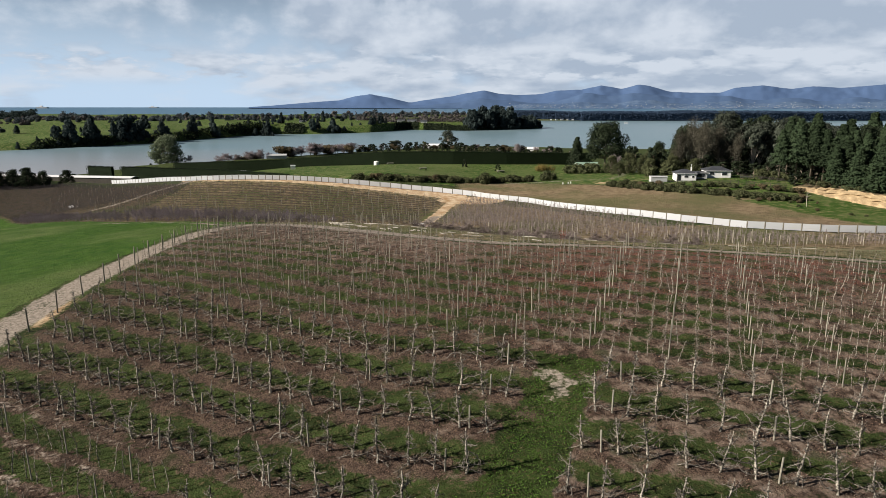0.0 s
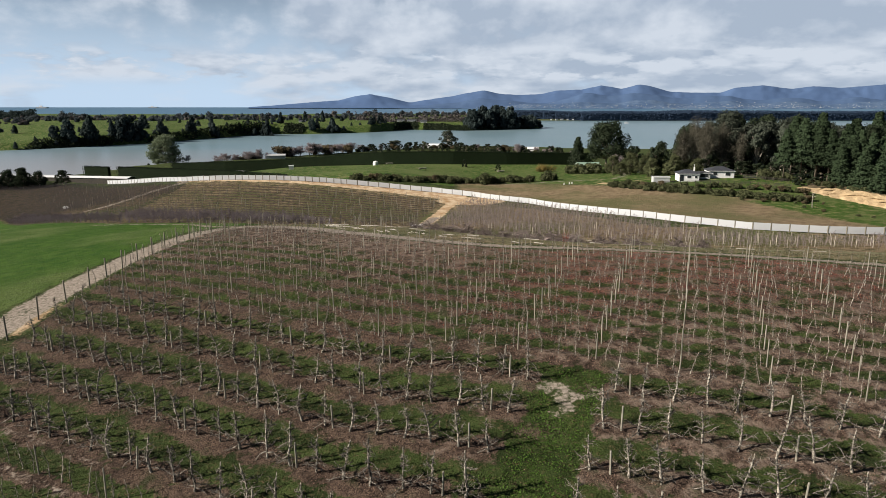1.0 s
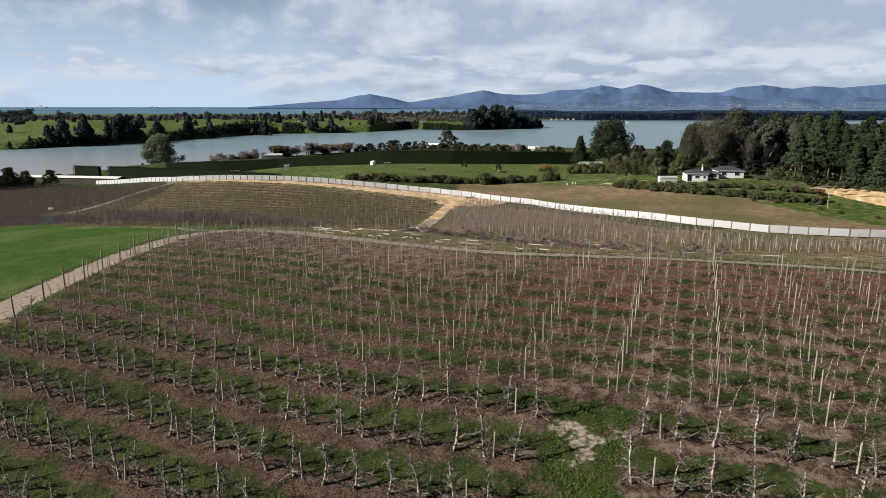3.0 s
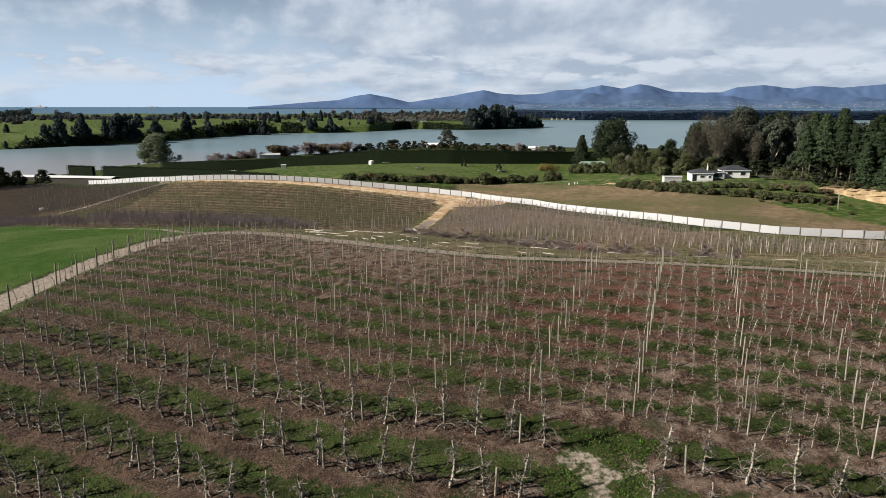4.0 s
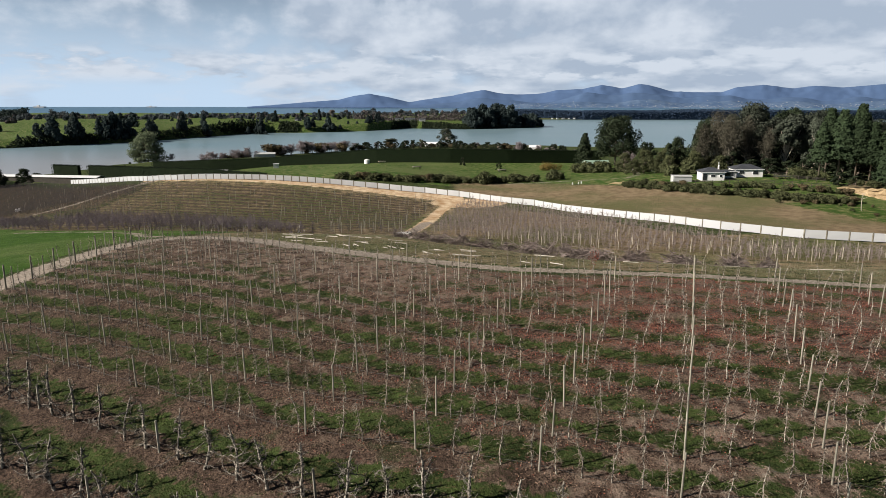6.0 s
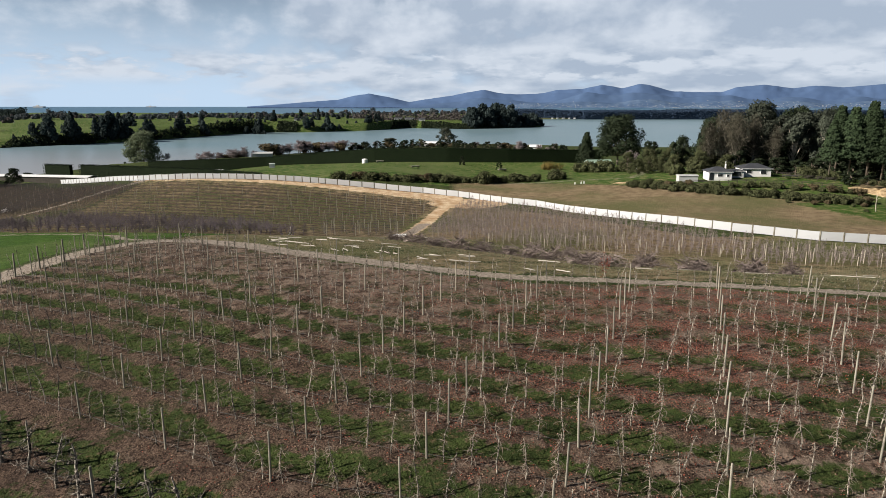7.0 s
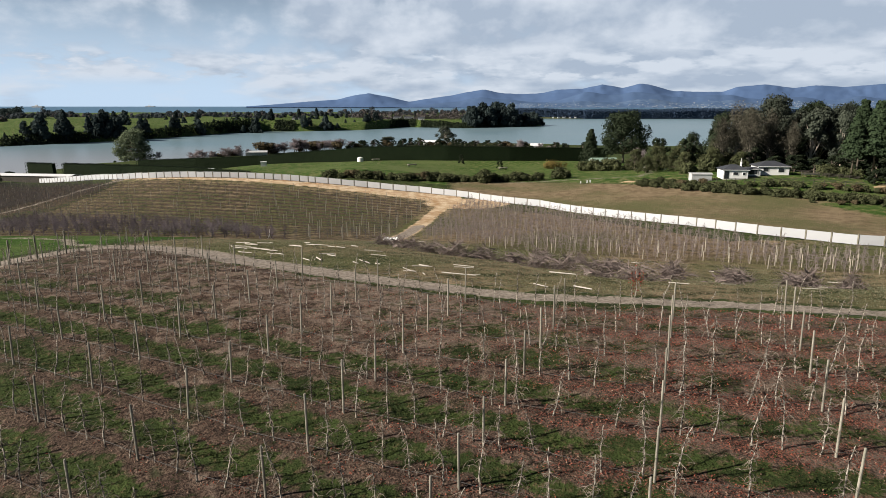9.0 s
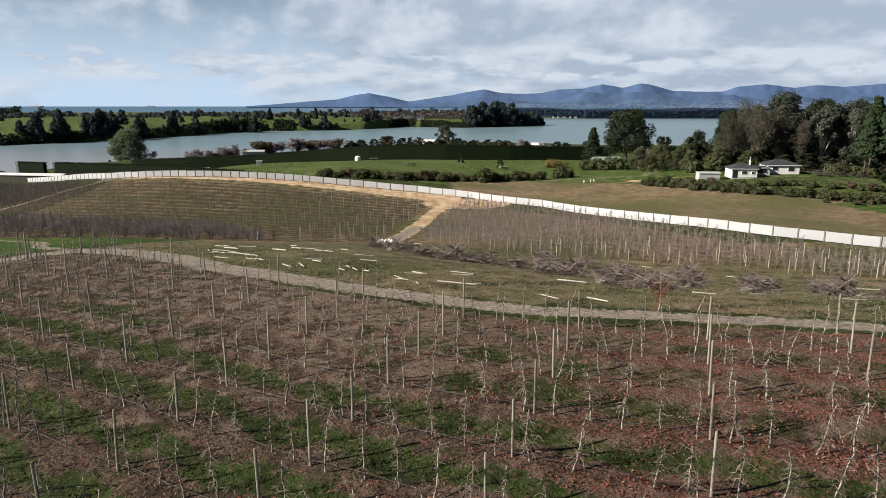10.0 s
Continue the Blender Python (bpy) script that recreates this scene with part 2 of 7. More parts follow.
M_DARKPOST = noisy("dark_post", (0.10, 0.095, 0.075), (0.24, 0.22, 0.17), 1.5, 24, 0.85, 0.4, 0.2)
M_WIRE = noisy("wire", (0.12, 0.12, 0.12), (0.24, 0.24, 0.23), 3, 30, 0.6, 0, 0.1, 0.3)
M_HOSE = noisy("hose", (0.02, 0.02, 0.02), (0.05, 0.05, 0.045), 3, 30, 0.6, 0)
M_CLOTH = leafy("windbreak_cloth", (0.58, 0.595, 0.61), (0.65, 0.665, 0.68), 0.6, 0.42, 0.8, 0.03)
# the blue haze of distance is put into the three ranges' base colours
M_HAZY_MOUNT = noisy("hazy_mountain_forest", (0.064, 0.108, 0.206), (0.076, 0.124, 0.228), 0.004, 0.011, 1.0, 0, 0.0, spec=0.0)
M_HAZY_HILLS = noisy("wooded_hills", (0.058, 0.097, 0.178), (0.070, 0.113, 0.200), 0.006, 0.02, 1.0, 0, 0.0, spec=0.0)
M_HAZY_FOOT = noisy("hazy_foothill_forest", (0.058, 0.096, 0.170), (0.088, 0.132, 0.208), 0.010, 0.045, 1.0, 0, 0.0, spec=0.0, blend=0.07)


# ---- the lie of the land ----
NEAR_HUMPS = [1.7, -1.7, 1.4, -1.5, -2.5, 2.5, -0.9, 0.0, -0.3, -2.5, -1.3, 2.2, 0.8, 3.9, 2.9, 0.6, 2.8, 2.1, -4.7, -2.5, 2.2, -1.4,
              1.4, 3.0, 3.1]
WIDE_HUMPS = [-7.0, -5.1, -0.9, -7.2, 12.4, -1.5, -4.4, 5.7, 3.5, 17.1, 5.2, 1.5, -4.7, 11.7, -2.4, -15.6, -11.9, 6.6, -2.9, -28.7, 8.1,
              8.4, 19.8, -8.2, 17.7, 4.9, 23.0, -19.9, -7.9, 7.2, -7.5, -14.8, 1.7, 0.6, 11.7, -5.9, -3.4, -3.1, -4.1, -6.1, -1.8, -11.9]


def step(v, lo, hi):
    u = np.clip((np.asarray(v, float) - lo) / (hi - lo), 0, 1)
    return u * u * (3 - 2 * u)


def logistic(v):
    return 1 / (1 + np.exp(-np.clip(v, -40, 40)))


def near_shore(x):
    return np.interp(x, [-1500, -420, -278, -245, -215, -198, -180, -137, -108, -55, 3, 114, 300, 1500],
                     [300, 320, 384, 404, 438, 480, 482, 515, 560, 621, 667, 640, 620, 620])


def spit_shore(x):
    return np.interp(x, [-2000, -700, -415, -384, -325, -283, -243, -191, -110, -55, 36, 165],
                     [450, 520, 621, 658, 729, 868, 942, 942, 993, 1090, 1050, 1130])


def land(x, y):
    """Height of the ground over the lake, for arrays or numbers."""
    x, y = np.asarray(x, float), np.asarray(y, float)
    z = np.full(np.broadcast(x, y).shape, 12.0)
    i = 0
    for b in (30, 60, 90, 120, 150):
        for a in (-60, -30, 0, 30, 60):
            z = z + NEAR_HUMPS[i] * np.exp(-((x - a) ** 2 + (y - b) ** 2) / 1458)
            i += 1
    i = 0
    for b in (20, 90, 160, 230, 300, 370, 440):
        for a in (-240, -160, -80, 0, 80, 160):
            z = z + WIDE_HUMPS[i] * np.exp(-((x - a) ** 2 + (y - b) ** 2) / 9248)
            i += 1
    ridge = 227 + 0.08 * np.maximum(0, -60 - x) ** 1.45
    z = z - 9 * logistic((y - ridge - 14) / 3.5) * logistic((350 - y) / 12) * logistic((-40 - x) / 10)
    z = z + 5.5 * np.exp(-((x - 25) / 45) ** 2 / 2 - ((y - 350) / 45) ** 2 / 2)
    z = z + 1.35 * np.exp(-((x - 88) / 40) ** 2 / 2 - ((y - 228) / 22) ** 2 / 2)
    flat = step(y, 370, 440)
    z = z * (1 - flat) + (3.0 + np.sin(x / 37) * 0.6) * flat
    shore = step(near_shore(x) - y, -14, 16)
    z = z * shore - 3.0 * (1 - shore)
    # the low farmed spit across the water
    d = y - spit_shore(x)
    spit = step(d, -6, 26) * step(2100 - y, 0, 150) * step(174 - x, 0, 16)
    hill = 3 + 12 * np.exp(-((x + 420) / 210) ** 2 / 2 - ((y - 900) / 150) ** 2 / 2) + 7 * np.exp(-((x + 170) / 130) ** 2 / 2 - ((y - 1120) / 110) ** 2 / 2) \
        + 8 * np.exp(-((x - 40) / 60) ** 2 / 2 - ((y - 1180) / 60) ** 2 / 2) + 1.6 * np.sin(x / 41 + y / 67) + 1.1 * np.sin(x / 19 - y / 33)
    hill = hill + 5 * step(d, 230, 480)
    z = z * (1 - spit) + hill * spit
    # flat forest land further off
    far = step(y, 1582, 1592) * step(2400 - y, 0, 100) * step(x, 150, 200)
    return z * (1 - far) + 2.5 * far


def gz(x, y):
    return float(land(x, y))


ROW_BEND = lambda x: -0.40 * x + 0.0013 * x * x
OLD_ROWS = [53.0 - 4.88 * k for k in range(6)]
YOUNG_ROWS = [57.7, 60.8, 63.9, 66.9, 70.0, 73.4, 76.9, 80.6, 84.1, 87.6, 91.1, 94.6, 98.1, 101.6, 105.1, 108.6]
LOW_ROWS = [30.1, 27.0, 23.9, 20.8, 17.7]


def row_shift(x, r):
    """How far the rows stray from their common bend: the old ones little, the young ones more towards the west."""
    old = np.interp(x, [-40, -33, -25, -20, -15, -10, -6, -2, 3, 10, 25, 60], [0.9, 1.2, 1.25, 0.95, 0.5, -0.1, -0.4, 0.0, 0.35, 0.35, 0.65, 0.65])
    young = np.interp(x, [-40, -21, -14, -8, -2, 4, 10, 18, 25, 60], [3.3, 3.0, 2.4, 1.7, 0.8, 0.2, -0.2, 0.2, 0.4, 0.4])
    w = np.clip((np.asarray(r, float) - 57.7) / 12.5, 0, 1)
    return old * (1 - w) + young * w


def row_y(y0, x):
    """Where the row that bears the number y0 runs at x."""
    return y0 + ROW_BEND(x) + float(row_shift(x, y0))


def row_of(x, y):
    """The row number of a place, the inverse of row_y."""
    r0 = np.asarray(y, float) - ROW_BEND(np.asarray(x, float))
    r = r0
    for _ in range(4):
        r = r0 - row_shift(x, r)
    return r
ROAD = [(-46, 20), (-45.5, 50), (-44.9, 65), (-44.3, 76), (-43.4, 85), (-41.6, 97), (-40.2, 107), (-37.5, 115), (-32, 115.2), (-25, 110.5),
        (-15, 101.5), (-4.3, 94.6), (3.6, 90.2), (8.6, 87.8), (17.8, 86.3), (25.4, 85), (37.5, 82.6), (54.6, 79.4), (90, 74), (150, 70)]
FENCE = [(175, 141), (130, 138), (95, 139.5), (82.7, 141.5), (68.4, 146.0), (55.6, 155.8), (44.0, 170), (33.4, 188.3), (26.5, 200.6), (17, 209), (8, 216.8),
         (-2.7, 221.8), (-16.3, 225), (-34.7, 227.2), (-50, 228.5), (-65.5, 230), (-81, 232.9), (-92.8, 237.6), (-118, 256), (-140, 275)]


def along(line, gap):
    """Points every gap metres along a polyline, with the direction there."""
    out, rest = [], 0.0
    for (ax, ay), (bx, by) in zip(line, line[1:]):
        n = math.hypot(bx - ax, by - ay)
        ux, uy = (bx - ax) / n, (by - ay) / n
        while rest < n:
            out.append((ax + ux * rest, ay + uy * rest, ux, uy))
            rest += gap
        rest -= n
    return out


def from_line(x, y, line):
    """Distance of points from a polyline."""
    best = np.full(np.broadcast(x, y).shape, 1e9)
    for (ax, ay), (bx, by) in zip(line, line[1:]):
        ux, uy = bx - ax, by - ay
        u = np.clip(((x - ax) * ux + (y - ay) * uy) / (ux * ux + uy * uy), 0, 1)
        best = np.minimum(best, np.hypot(x - ax - u * ux, y - ay - u * uy))
    return best


CREST = [p for p in ROAD if p[1] < 116 and p[0] > -38]


def road_y(x):
    return np.interp(x, [p[0] for p in CREST], [p[1] for p in CREST])


def fence_y(x):
    pts = sorted(FENCE)
    return np.interp(x, [p[0] for p in pts], [p[1] for p in pts])


SAND_PATH = [(5, 212), (1, 196), (-2.2, 178), (-4.6, 160), (-5.6, 150)]
PATCH = [(8.1, 49.9), (8.8, 49.3), (9.4, 48.2), (8.8, 46.5)]
PATCH_ARM = [(10.7, 48.4), (11.9, 48.9)]
HILL_TRACK = [(-114, 210), (-108, 214), (-101, 228), (-92, 236)]


def path_x(y):
    return np.interp(y, [150, 160, 178, 196, 212], [-5.6, -4.6, -2.2, 1, 5])


def hill_front(x):
    return np.interp(x, [-240, -160, -102, -74, -60, -45, -30, -6], [300, 236, 170, 146, 143.5, 144, 149, 149])


def block3_front(x):
    return np.interp(x, [-4, 12, 27, 41, 52, 75, 100], [157, 139, 137, 134, 128, 120, 116])


def in_young(x, y):
    return (x > -41) & (x < 75) & (y < road_y(x) - 2.4) & (row_of(x, y) > 56)


def in_hill(x, y):
    return (y > hill_front(x)) & (x < path_x(y) - 3) & (x > -260) & (y < hill_back(x))


def hill_back(x):
    return np.interp(x, [-260, -185, -150, -120, -92, -58, -34, -15, 0], [360, 306, 279, 253, 233, 222, 218, 214, 209])


def hill_row(x, y):
    """Which row of the hill block a place lies on, counted from the front; rows follow the slope's two edges."""
    return (y - hill_front(x)) / np.maximum(hill_back(x) - hill_front(x), 5) * 21


def in_block3(x, y):
    return (y > block3_front(x)) & (x > path_x(y) + 3.5) & (x < 110) & (y < fence_y(x) - np.interp(x, [5, 25, 45], [6, 8, 12]))


def soil_mask(X, Y):
    """How bare the ground is under the tree rows, from 0 to 1."""
    r = row_of(X, Y)
    # uneven edges where grass creeps in
    r = r + 0.22 * np.sin(X * 0.83 + 2 * np.sin(Y * 0.31)) + 0.20 * np.sin(X * 2.1 + Y * 1.4) + 0.13 * np.sin(X * 4.7 - Y * 3.9)
    worn = 0.90 + 0.22 * np.sin(X * 0.37 + 1.7 * np.sin(Y * 0.23)) * np.sin(Y * 0.29 + X * 0.11) + 0.16 * np.sin(X * 1.3 - Y * 0.9)
    soil = np.zeros_like(X)
    gap = (X > 7.6 + 0.36 * (r - 53)) & (X < 12.2 + 0.36 * (r - 53))
    old = (r > 30) & (r < 56.2) & (X > -41.5)
    ph = np.abs((r - 53.0 + 2.44) % 4.88 - 2.44)
    soil = np.where(old & ~gap, (1 - step(ph, 0.55, 2.1)) * worn, soil)
    u = np.interp(r, YOUNG_ROWS, np.arange(16))
    ph = np.abs(u - np.round(u)) * 3.3
    soil = np.where(in_young(X, Y), np.maximum((1 - step(ph, 0.45, 1.45)) * worn, np.interp(X, [-12, 12], [0.88, 0.60]) * worn * step(r + 0.10 * X, 69, 82)), soil)
    ph = np.abs((r - 23.0 + 1.55) % 3.1 - 1.55)
    soil = np.where((r < 26.5) & (Y > 25) & (X > -41.5), 0.9 - step(ph, 0.3, 1.1), soil)
    soil = np.where((r > 25) & (r < 33.4) & (X > -41.5) & (X < -16), 0.95 - step(np.abs((r - 32.7 + 1.6) % 3.2 - 1.6), 0.35, 1.0), soil)
    ph = np.abs((hill_row(X, Y) + 0.5) % 1 - 0.5)
    soil = np.where(in_hill(X, Y), 0.74 - 0.50 * step(ph, 0.15, 0.35), soil)
    soil = np.where(in_hill(X, Y) & (Y > 204 - 0.12 * (X + 100)) & (X < -92), 0.62, soil)
    ph = np.abs((Y + 0.4 * X + 1.6) % 3.2 - 1.6)
    soil = np.where(in_block3(X, Y), 0.42 - 0.30 * step(ph, 0.4, 1.3), soil)
    return soil


def red_ground(x, y):
    """How thick the red leaves lie, from 0 to 1."""
    return step(x - 0.25 * (y - 60), -20, 14) * step(y - 0.15 * x, 50, 66)


def build_ground():
    def axis(parts):
        out = [parts[0][0]]
        for lo, hi, s in parts:
            n = max(1, int(round((hi - lo) / s)))
            out += [lo + (hi - lo) * (k + 1) / n for k in range(n)]
        return np.array(out)

    xs = axis([(-6000, -2000, 500), (-2000, -600, 60), (-600, -170, 12), (-170, -56, 2.4), (-56, 64, 0.5), (64, 180, 2.4), (180, 600, 12), (600, 2000, 60),
               (2000, 6000, 500)])
    ys = axis([(-400, 0, 50), (0, 24, 2.4), (24, 122, 0.5), (122, 236, 0.62), (236, 262, 1.3), (262, 460, 4), (460, 1300, 10), (1300, 2500, 40), (2500, 4980, 300)])
    X, Y = np.meshgrid(xs, ys)
    Z = land(X, Y)
    # small lumps, the worn road and the tree strips standing a little proud
    rough = np.sin(X * 1.9 + 2 * np.sin(Y * 0.9)) * np.sin(Y * 2.3 + np.sin(X * 1.1))
    local = (Y > 20) & (Y < 262) & (np.abs(X) < 170)
    road = (1 - step(from_line(X, Y, ROAD) * np.interp(X, [-48, -42, -33, -18, 0, 60], [0.60, 0.60, 0.66, 0.8, 1.1, 1.5]), 0.9, 1.9)) * np.interp(X, [-30, 5, 60], [0.95, 0.90, 0.88])
    road = road * np.interp(Y, [40, 74, 96], [0.66, 0.78, 1.0])
    Z = Z + np.where(local, 0.075 * rough * (1 - road), 0) - 0.06 * road
    soil = soil_mask(X, Y)
    Z = Z + 0.10 * soil * (Y < 125)
    bare = 1.05 * (1 - step(np.minimum(from_line(X, Y, PATCH), from_line(X, Y, PATCH[2:3] + PATCH_ARM) * 1.5) + 0.4 * np.sin(X * 3.1 + Y * 2.3), 0.1, 1.3))
    bare = np.maximum(bare, 0.6 * np.exp(-((X - 7.6) / 0.9) ** 2 - ((Y - 43.7) / 0.4) ** 2))
    soil = np.maximum(soil, 0.75 * np.exp(-((X - 6.0) / 2.2) ** 2 - ((Y - 44.4) / 1.2) ** 2) + 0.7 * np.exp(-((X - 11.6) / 1.8) ** 2 - ((Y - 49.2) / 0.9) ** 2))
    gravel = np.maximum(road, 0.62 * bare)
    rr = row_of(X, Y) + 0.1 * np.sin(X * 1.7)
    track = (rr > 25) & (rr < 33.4) & (X > -41) & (X < -17)
    gravel = np.where(track, np.maximum(gravel, 0.50 * step(-X, 17, 25) * (1 - step(np.abs((rr - 32.7 + 1.6) % 3.2 - 1.6), 0.15, 0.75))), gravel)
    junction = np.exp(-((X + 33) / 5) ** 2 - ((Y - 116.5) / 2.8) ** 2)
    gravel = np.maximum(gravel, 0.95 * junction)
    spur = 1 - step(from_line(X, Y, [(-36, 117.5), (-44, 125), (-50, 135), (-60, 140.5), (-75, 143)]), 0.5, 1.6)
    gravel = np.maximum(gravel, 0.62 * spur)
    gravel = np.maximum(gravel, 0.75 * (1 - step(from_line(X, Y, HILL_TRACK), 0.7, 2.0)) * 1.25)
    gravel = np.maximum(gravel, 0.80 * (1 - step(from_line(X, Y, SAND_PATH[2:]), 0.8, 2.2)))
    dist_f = np.where(X < 8, fence_y(X) - Y, 99)
    width = np.interp(X, [-100, -88, -50, -20, 0, 8], [0, 0.8, 4, 6.5, 9.5, 12])
    sand = np.where((dist_f > -1.5) & (dist_f < width) & (X > -95), 1.0, 0.0)
    sand = np.maximum(sand, 1.1 * (1 - step(from_line(X, Y, SAND_PATH), 0.5, 2.7)))
    sand = np.maximum(sand, 1 - step(np.hypot((X - 9) / 1.6, Y - 208), 5.5, 8))
    sand = np.maximum(sand, 0.9 * np.exp(-((X - 56) / 3) ** 2 - ((Y - 231) / 2.5) ** 2) + 0.8 * np.exp(-((X - 80.5) / 3.5) ** 2 - ((Y - 291) / 5) ** 2))
    gravel = np.maximum(gravel, 0.55 * (1 - step(from_line(X, Y, [(24, 245), (42, 248.8), (63, 244), (72, 262), (77, 282)]), 0.8, 2.2)))
    sand = np.maximum(sand, 0.75 * np.exp(-((X + 42.2) / 1.1) ** 2 - ((Y - 67.5) / 6) ** 2))
    sand = np.maximum(sand, 0.62 * (1 - step(from_line(X, Y, [(15, 216), (24, 210.5), (33, 199), (43, 187)]), 0.5, 4.0)))
    behind = Y - fence_y(X)
    dry = step(behind, 0, 2) * step(X, 2, 9) * step(np.interp(X, [0, 30, 60, 100, 140], [250, 249, 224, 190, 165]) - Y, 0, 6)
    yard = (Y > road_y(X) + 1.5) & (X > -34) & (X < 120) & (Y < np.maximum(block3_front(X), np.interp(X, [-34, -6, 0], [143, 148, 150])) + 1)
    dry = np.where(yard & ~in_block3(X, Y), 0.60, dry)
    dry = np.where(in_block3(X, Y), 0.82, dry)
    dry = np.where(in_hill(X, Y) | ((X < 6) & (X > -92) & (Y > 190) & (Y < fence_y(X))) | ((np.abs(X - path_x(Y)) < 5.5) & (Y > 148) & (Y < 212)), 0.60, dry)
    dry = np.where(in_hill(X, Y) & (X < -90), 0.12, dry)
    dry = np.where((Y > 150) & (fence_y(X) - Y < np.interp(X, [5, 25, 45], [8, 10, 13])) & (fence_y(X) > Y) & (X > 5), np.interp(X, [5, 30, 50], [0.42, 0.34, 0.20]), dry)
    dry = np.where(Y > spit_shore(X), np.where(Y > 560, 0.37, dry), dry)
    dry = dry * (1 - 0.9 * step(X + 0.35 * (Y - 170), 91, 99) * (Y < 192) * (behind > 2.5))
    lush = ((X < from_line_x(Y)) & (Y < hill_front(X) + 0.5) & (Y > 20)).astype(float)
    past = step(behind, 14, 20) * step(420 - Y, 0, 40)
    lush = np.maximum(lush, np.where(dry > 0.2, 0, past * 0.78))
    dry = np.where((past > 0.5) & (dry < 0.2), 0.38, dry)
    lush = np.maximum(lush, np.where((X > 88) & (behind > 2.5) & (Y < 192), 0.85, 0))
    lush = np.maximum(lush, 0.66 * step(Y, 560, 640) * (X < 170) * (Y > spit_shore(X)))
    strip = np.interp(row_of(X, Y) + 0.25 * np.sin(X * 0.9) + 0.2 * np.sin(X * 2.3 + Y), YOUNG_ROWS, np.arange(16))
    strip = 1 - step(np.abs(strip - np.round(strip)), 0.12, 0.46)
    red = np.where(in_young(X, Y), red_ground(X, Y) * (0.34 + 0.32 * strip), 0)
    red = np.where(in_block3(X, Y), 0.26, red)
    n = X.size
    idx = np.arange(n).reshape(X.shape)
    quads = np.stack([idx[:-1, :-1], idx[:-1, 1:], idx[1:, 1:], idx[1:, :-1]], -1).reshape(-1, 4)
    me = bpy.data.meshes.new("ground")
    me.vertices.add(n)
    me.vertices.foreach_set("co", np.stack([X, Y, Z], -1).astype(np.float32).ravel())
    me.loops.add(quads.size)
    me.loops.foreach_set("vertex_index", quads.astype(np.int32).ravel())
    me.polygons.add(len(quads))
    me.polygons.foreach_set("loop_start", np.arange(0, quads.size, 4, dtype=np.int32))
    me.update(calc_edges=True)
    for name, chans in (("zone_a", (soil, gravel, sand)), ("zone_b", (dry, lush, red))):
        at = me.attributes.new(name, "FLOAT_COLOR", "POINT")
        at.data.foreach_set("color", np.stack([*chans, np.ones_like(X)], -1).astype(np.float32).ravel())
    me.polygons.foreach_set("use_smooth", np.ones(len(quads), dtype=bool))
    me.materials.append(M_GROUND)
    tagged(new("ground", me), "rolling farmland with grass, bare orchard strips and sandy tracks", "ground", kind="structure")


def from_line_x(y):
    """Where the green field ends at the road's edge."""
    return np.interp(y, [20, 50, 65, 76, 85, 97, 107, 115, 124, 142], [-49, -48.4, -47.8, -47.4, -46.4, -44.8, -44, -42.5, -38, -34])


build_ground()


def water_material():
    m = bpy.data.materials.new("estuary_water")
    m.use_nodes = True
    nt = m.node_tree
    N, L = nt.nodes.new, nt.links.new
    b = nt.nodes["Principled BSDF"]
    geo = N("ShaderNodeNewGeometry")
    n1, n2 = N("ShaderNodeTexNoise"), N("ShaderNodeTexNoise")
    n1.inputs["Scale"].default_value, n2.inputs["Scale"].default_value = 0.006, 0.7
    mp = N("ShaderNodeMapping")
    mp.inputs["Scale"].default_value = (1, 2.2, 1)
    L(geo.outputs["Position"], mp.inputs[0])
    L(mp.outputs[0], n1.inputs["Vector"]), L(mp.outputs[0], n2.inputs["Vector"])
    col = N("ShaderNodeMix")
    col.data_type = "RGBA"
    col.inputs[6].default_value, col.inputs[7].default_value = (0.11, 0.195, 0.235, 1), (0.18, 0.245, 0.275, 1)
    L(n1.outputs["Fac"], col.inputs[0])
    # muddy shallows along the near shore, deep blue sea beyond the spit
    sep = N("ShaderNodeSeparateXYZ")
    L(geo.outputs["Position"], sep.inputs[0])
    tone = col.outputs[2]
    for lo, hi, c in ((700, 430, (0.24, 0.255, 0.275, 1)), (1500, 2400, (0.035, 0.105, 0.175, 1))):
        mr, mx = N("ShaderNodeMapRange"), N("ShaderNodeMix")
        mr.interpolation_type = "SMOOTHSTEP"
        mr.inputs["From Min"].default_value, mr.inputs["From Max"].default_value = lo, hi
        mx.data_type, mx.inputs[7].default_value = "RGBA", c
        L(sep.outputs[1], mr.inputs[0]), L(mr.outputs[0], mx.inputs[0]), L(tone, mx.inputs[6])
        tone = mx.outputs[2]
    L(tone, b.inputs["Base Color"])
    b.inputs["Roughness"].default_value, b.inputs["IOR"].default_value = 0.30, 1.33
    bp = N("ShaderNodeBump")
    bp.inputs["Strength"].default_value, bp.inputs["Distance"].default_value = 0.5, 0.25
    L(n2.outputs["Fac"], bp.inputs["Height"]), L(bp.outputs[0], b.inputs["Normal"])
    return m


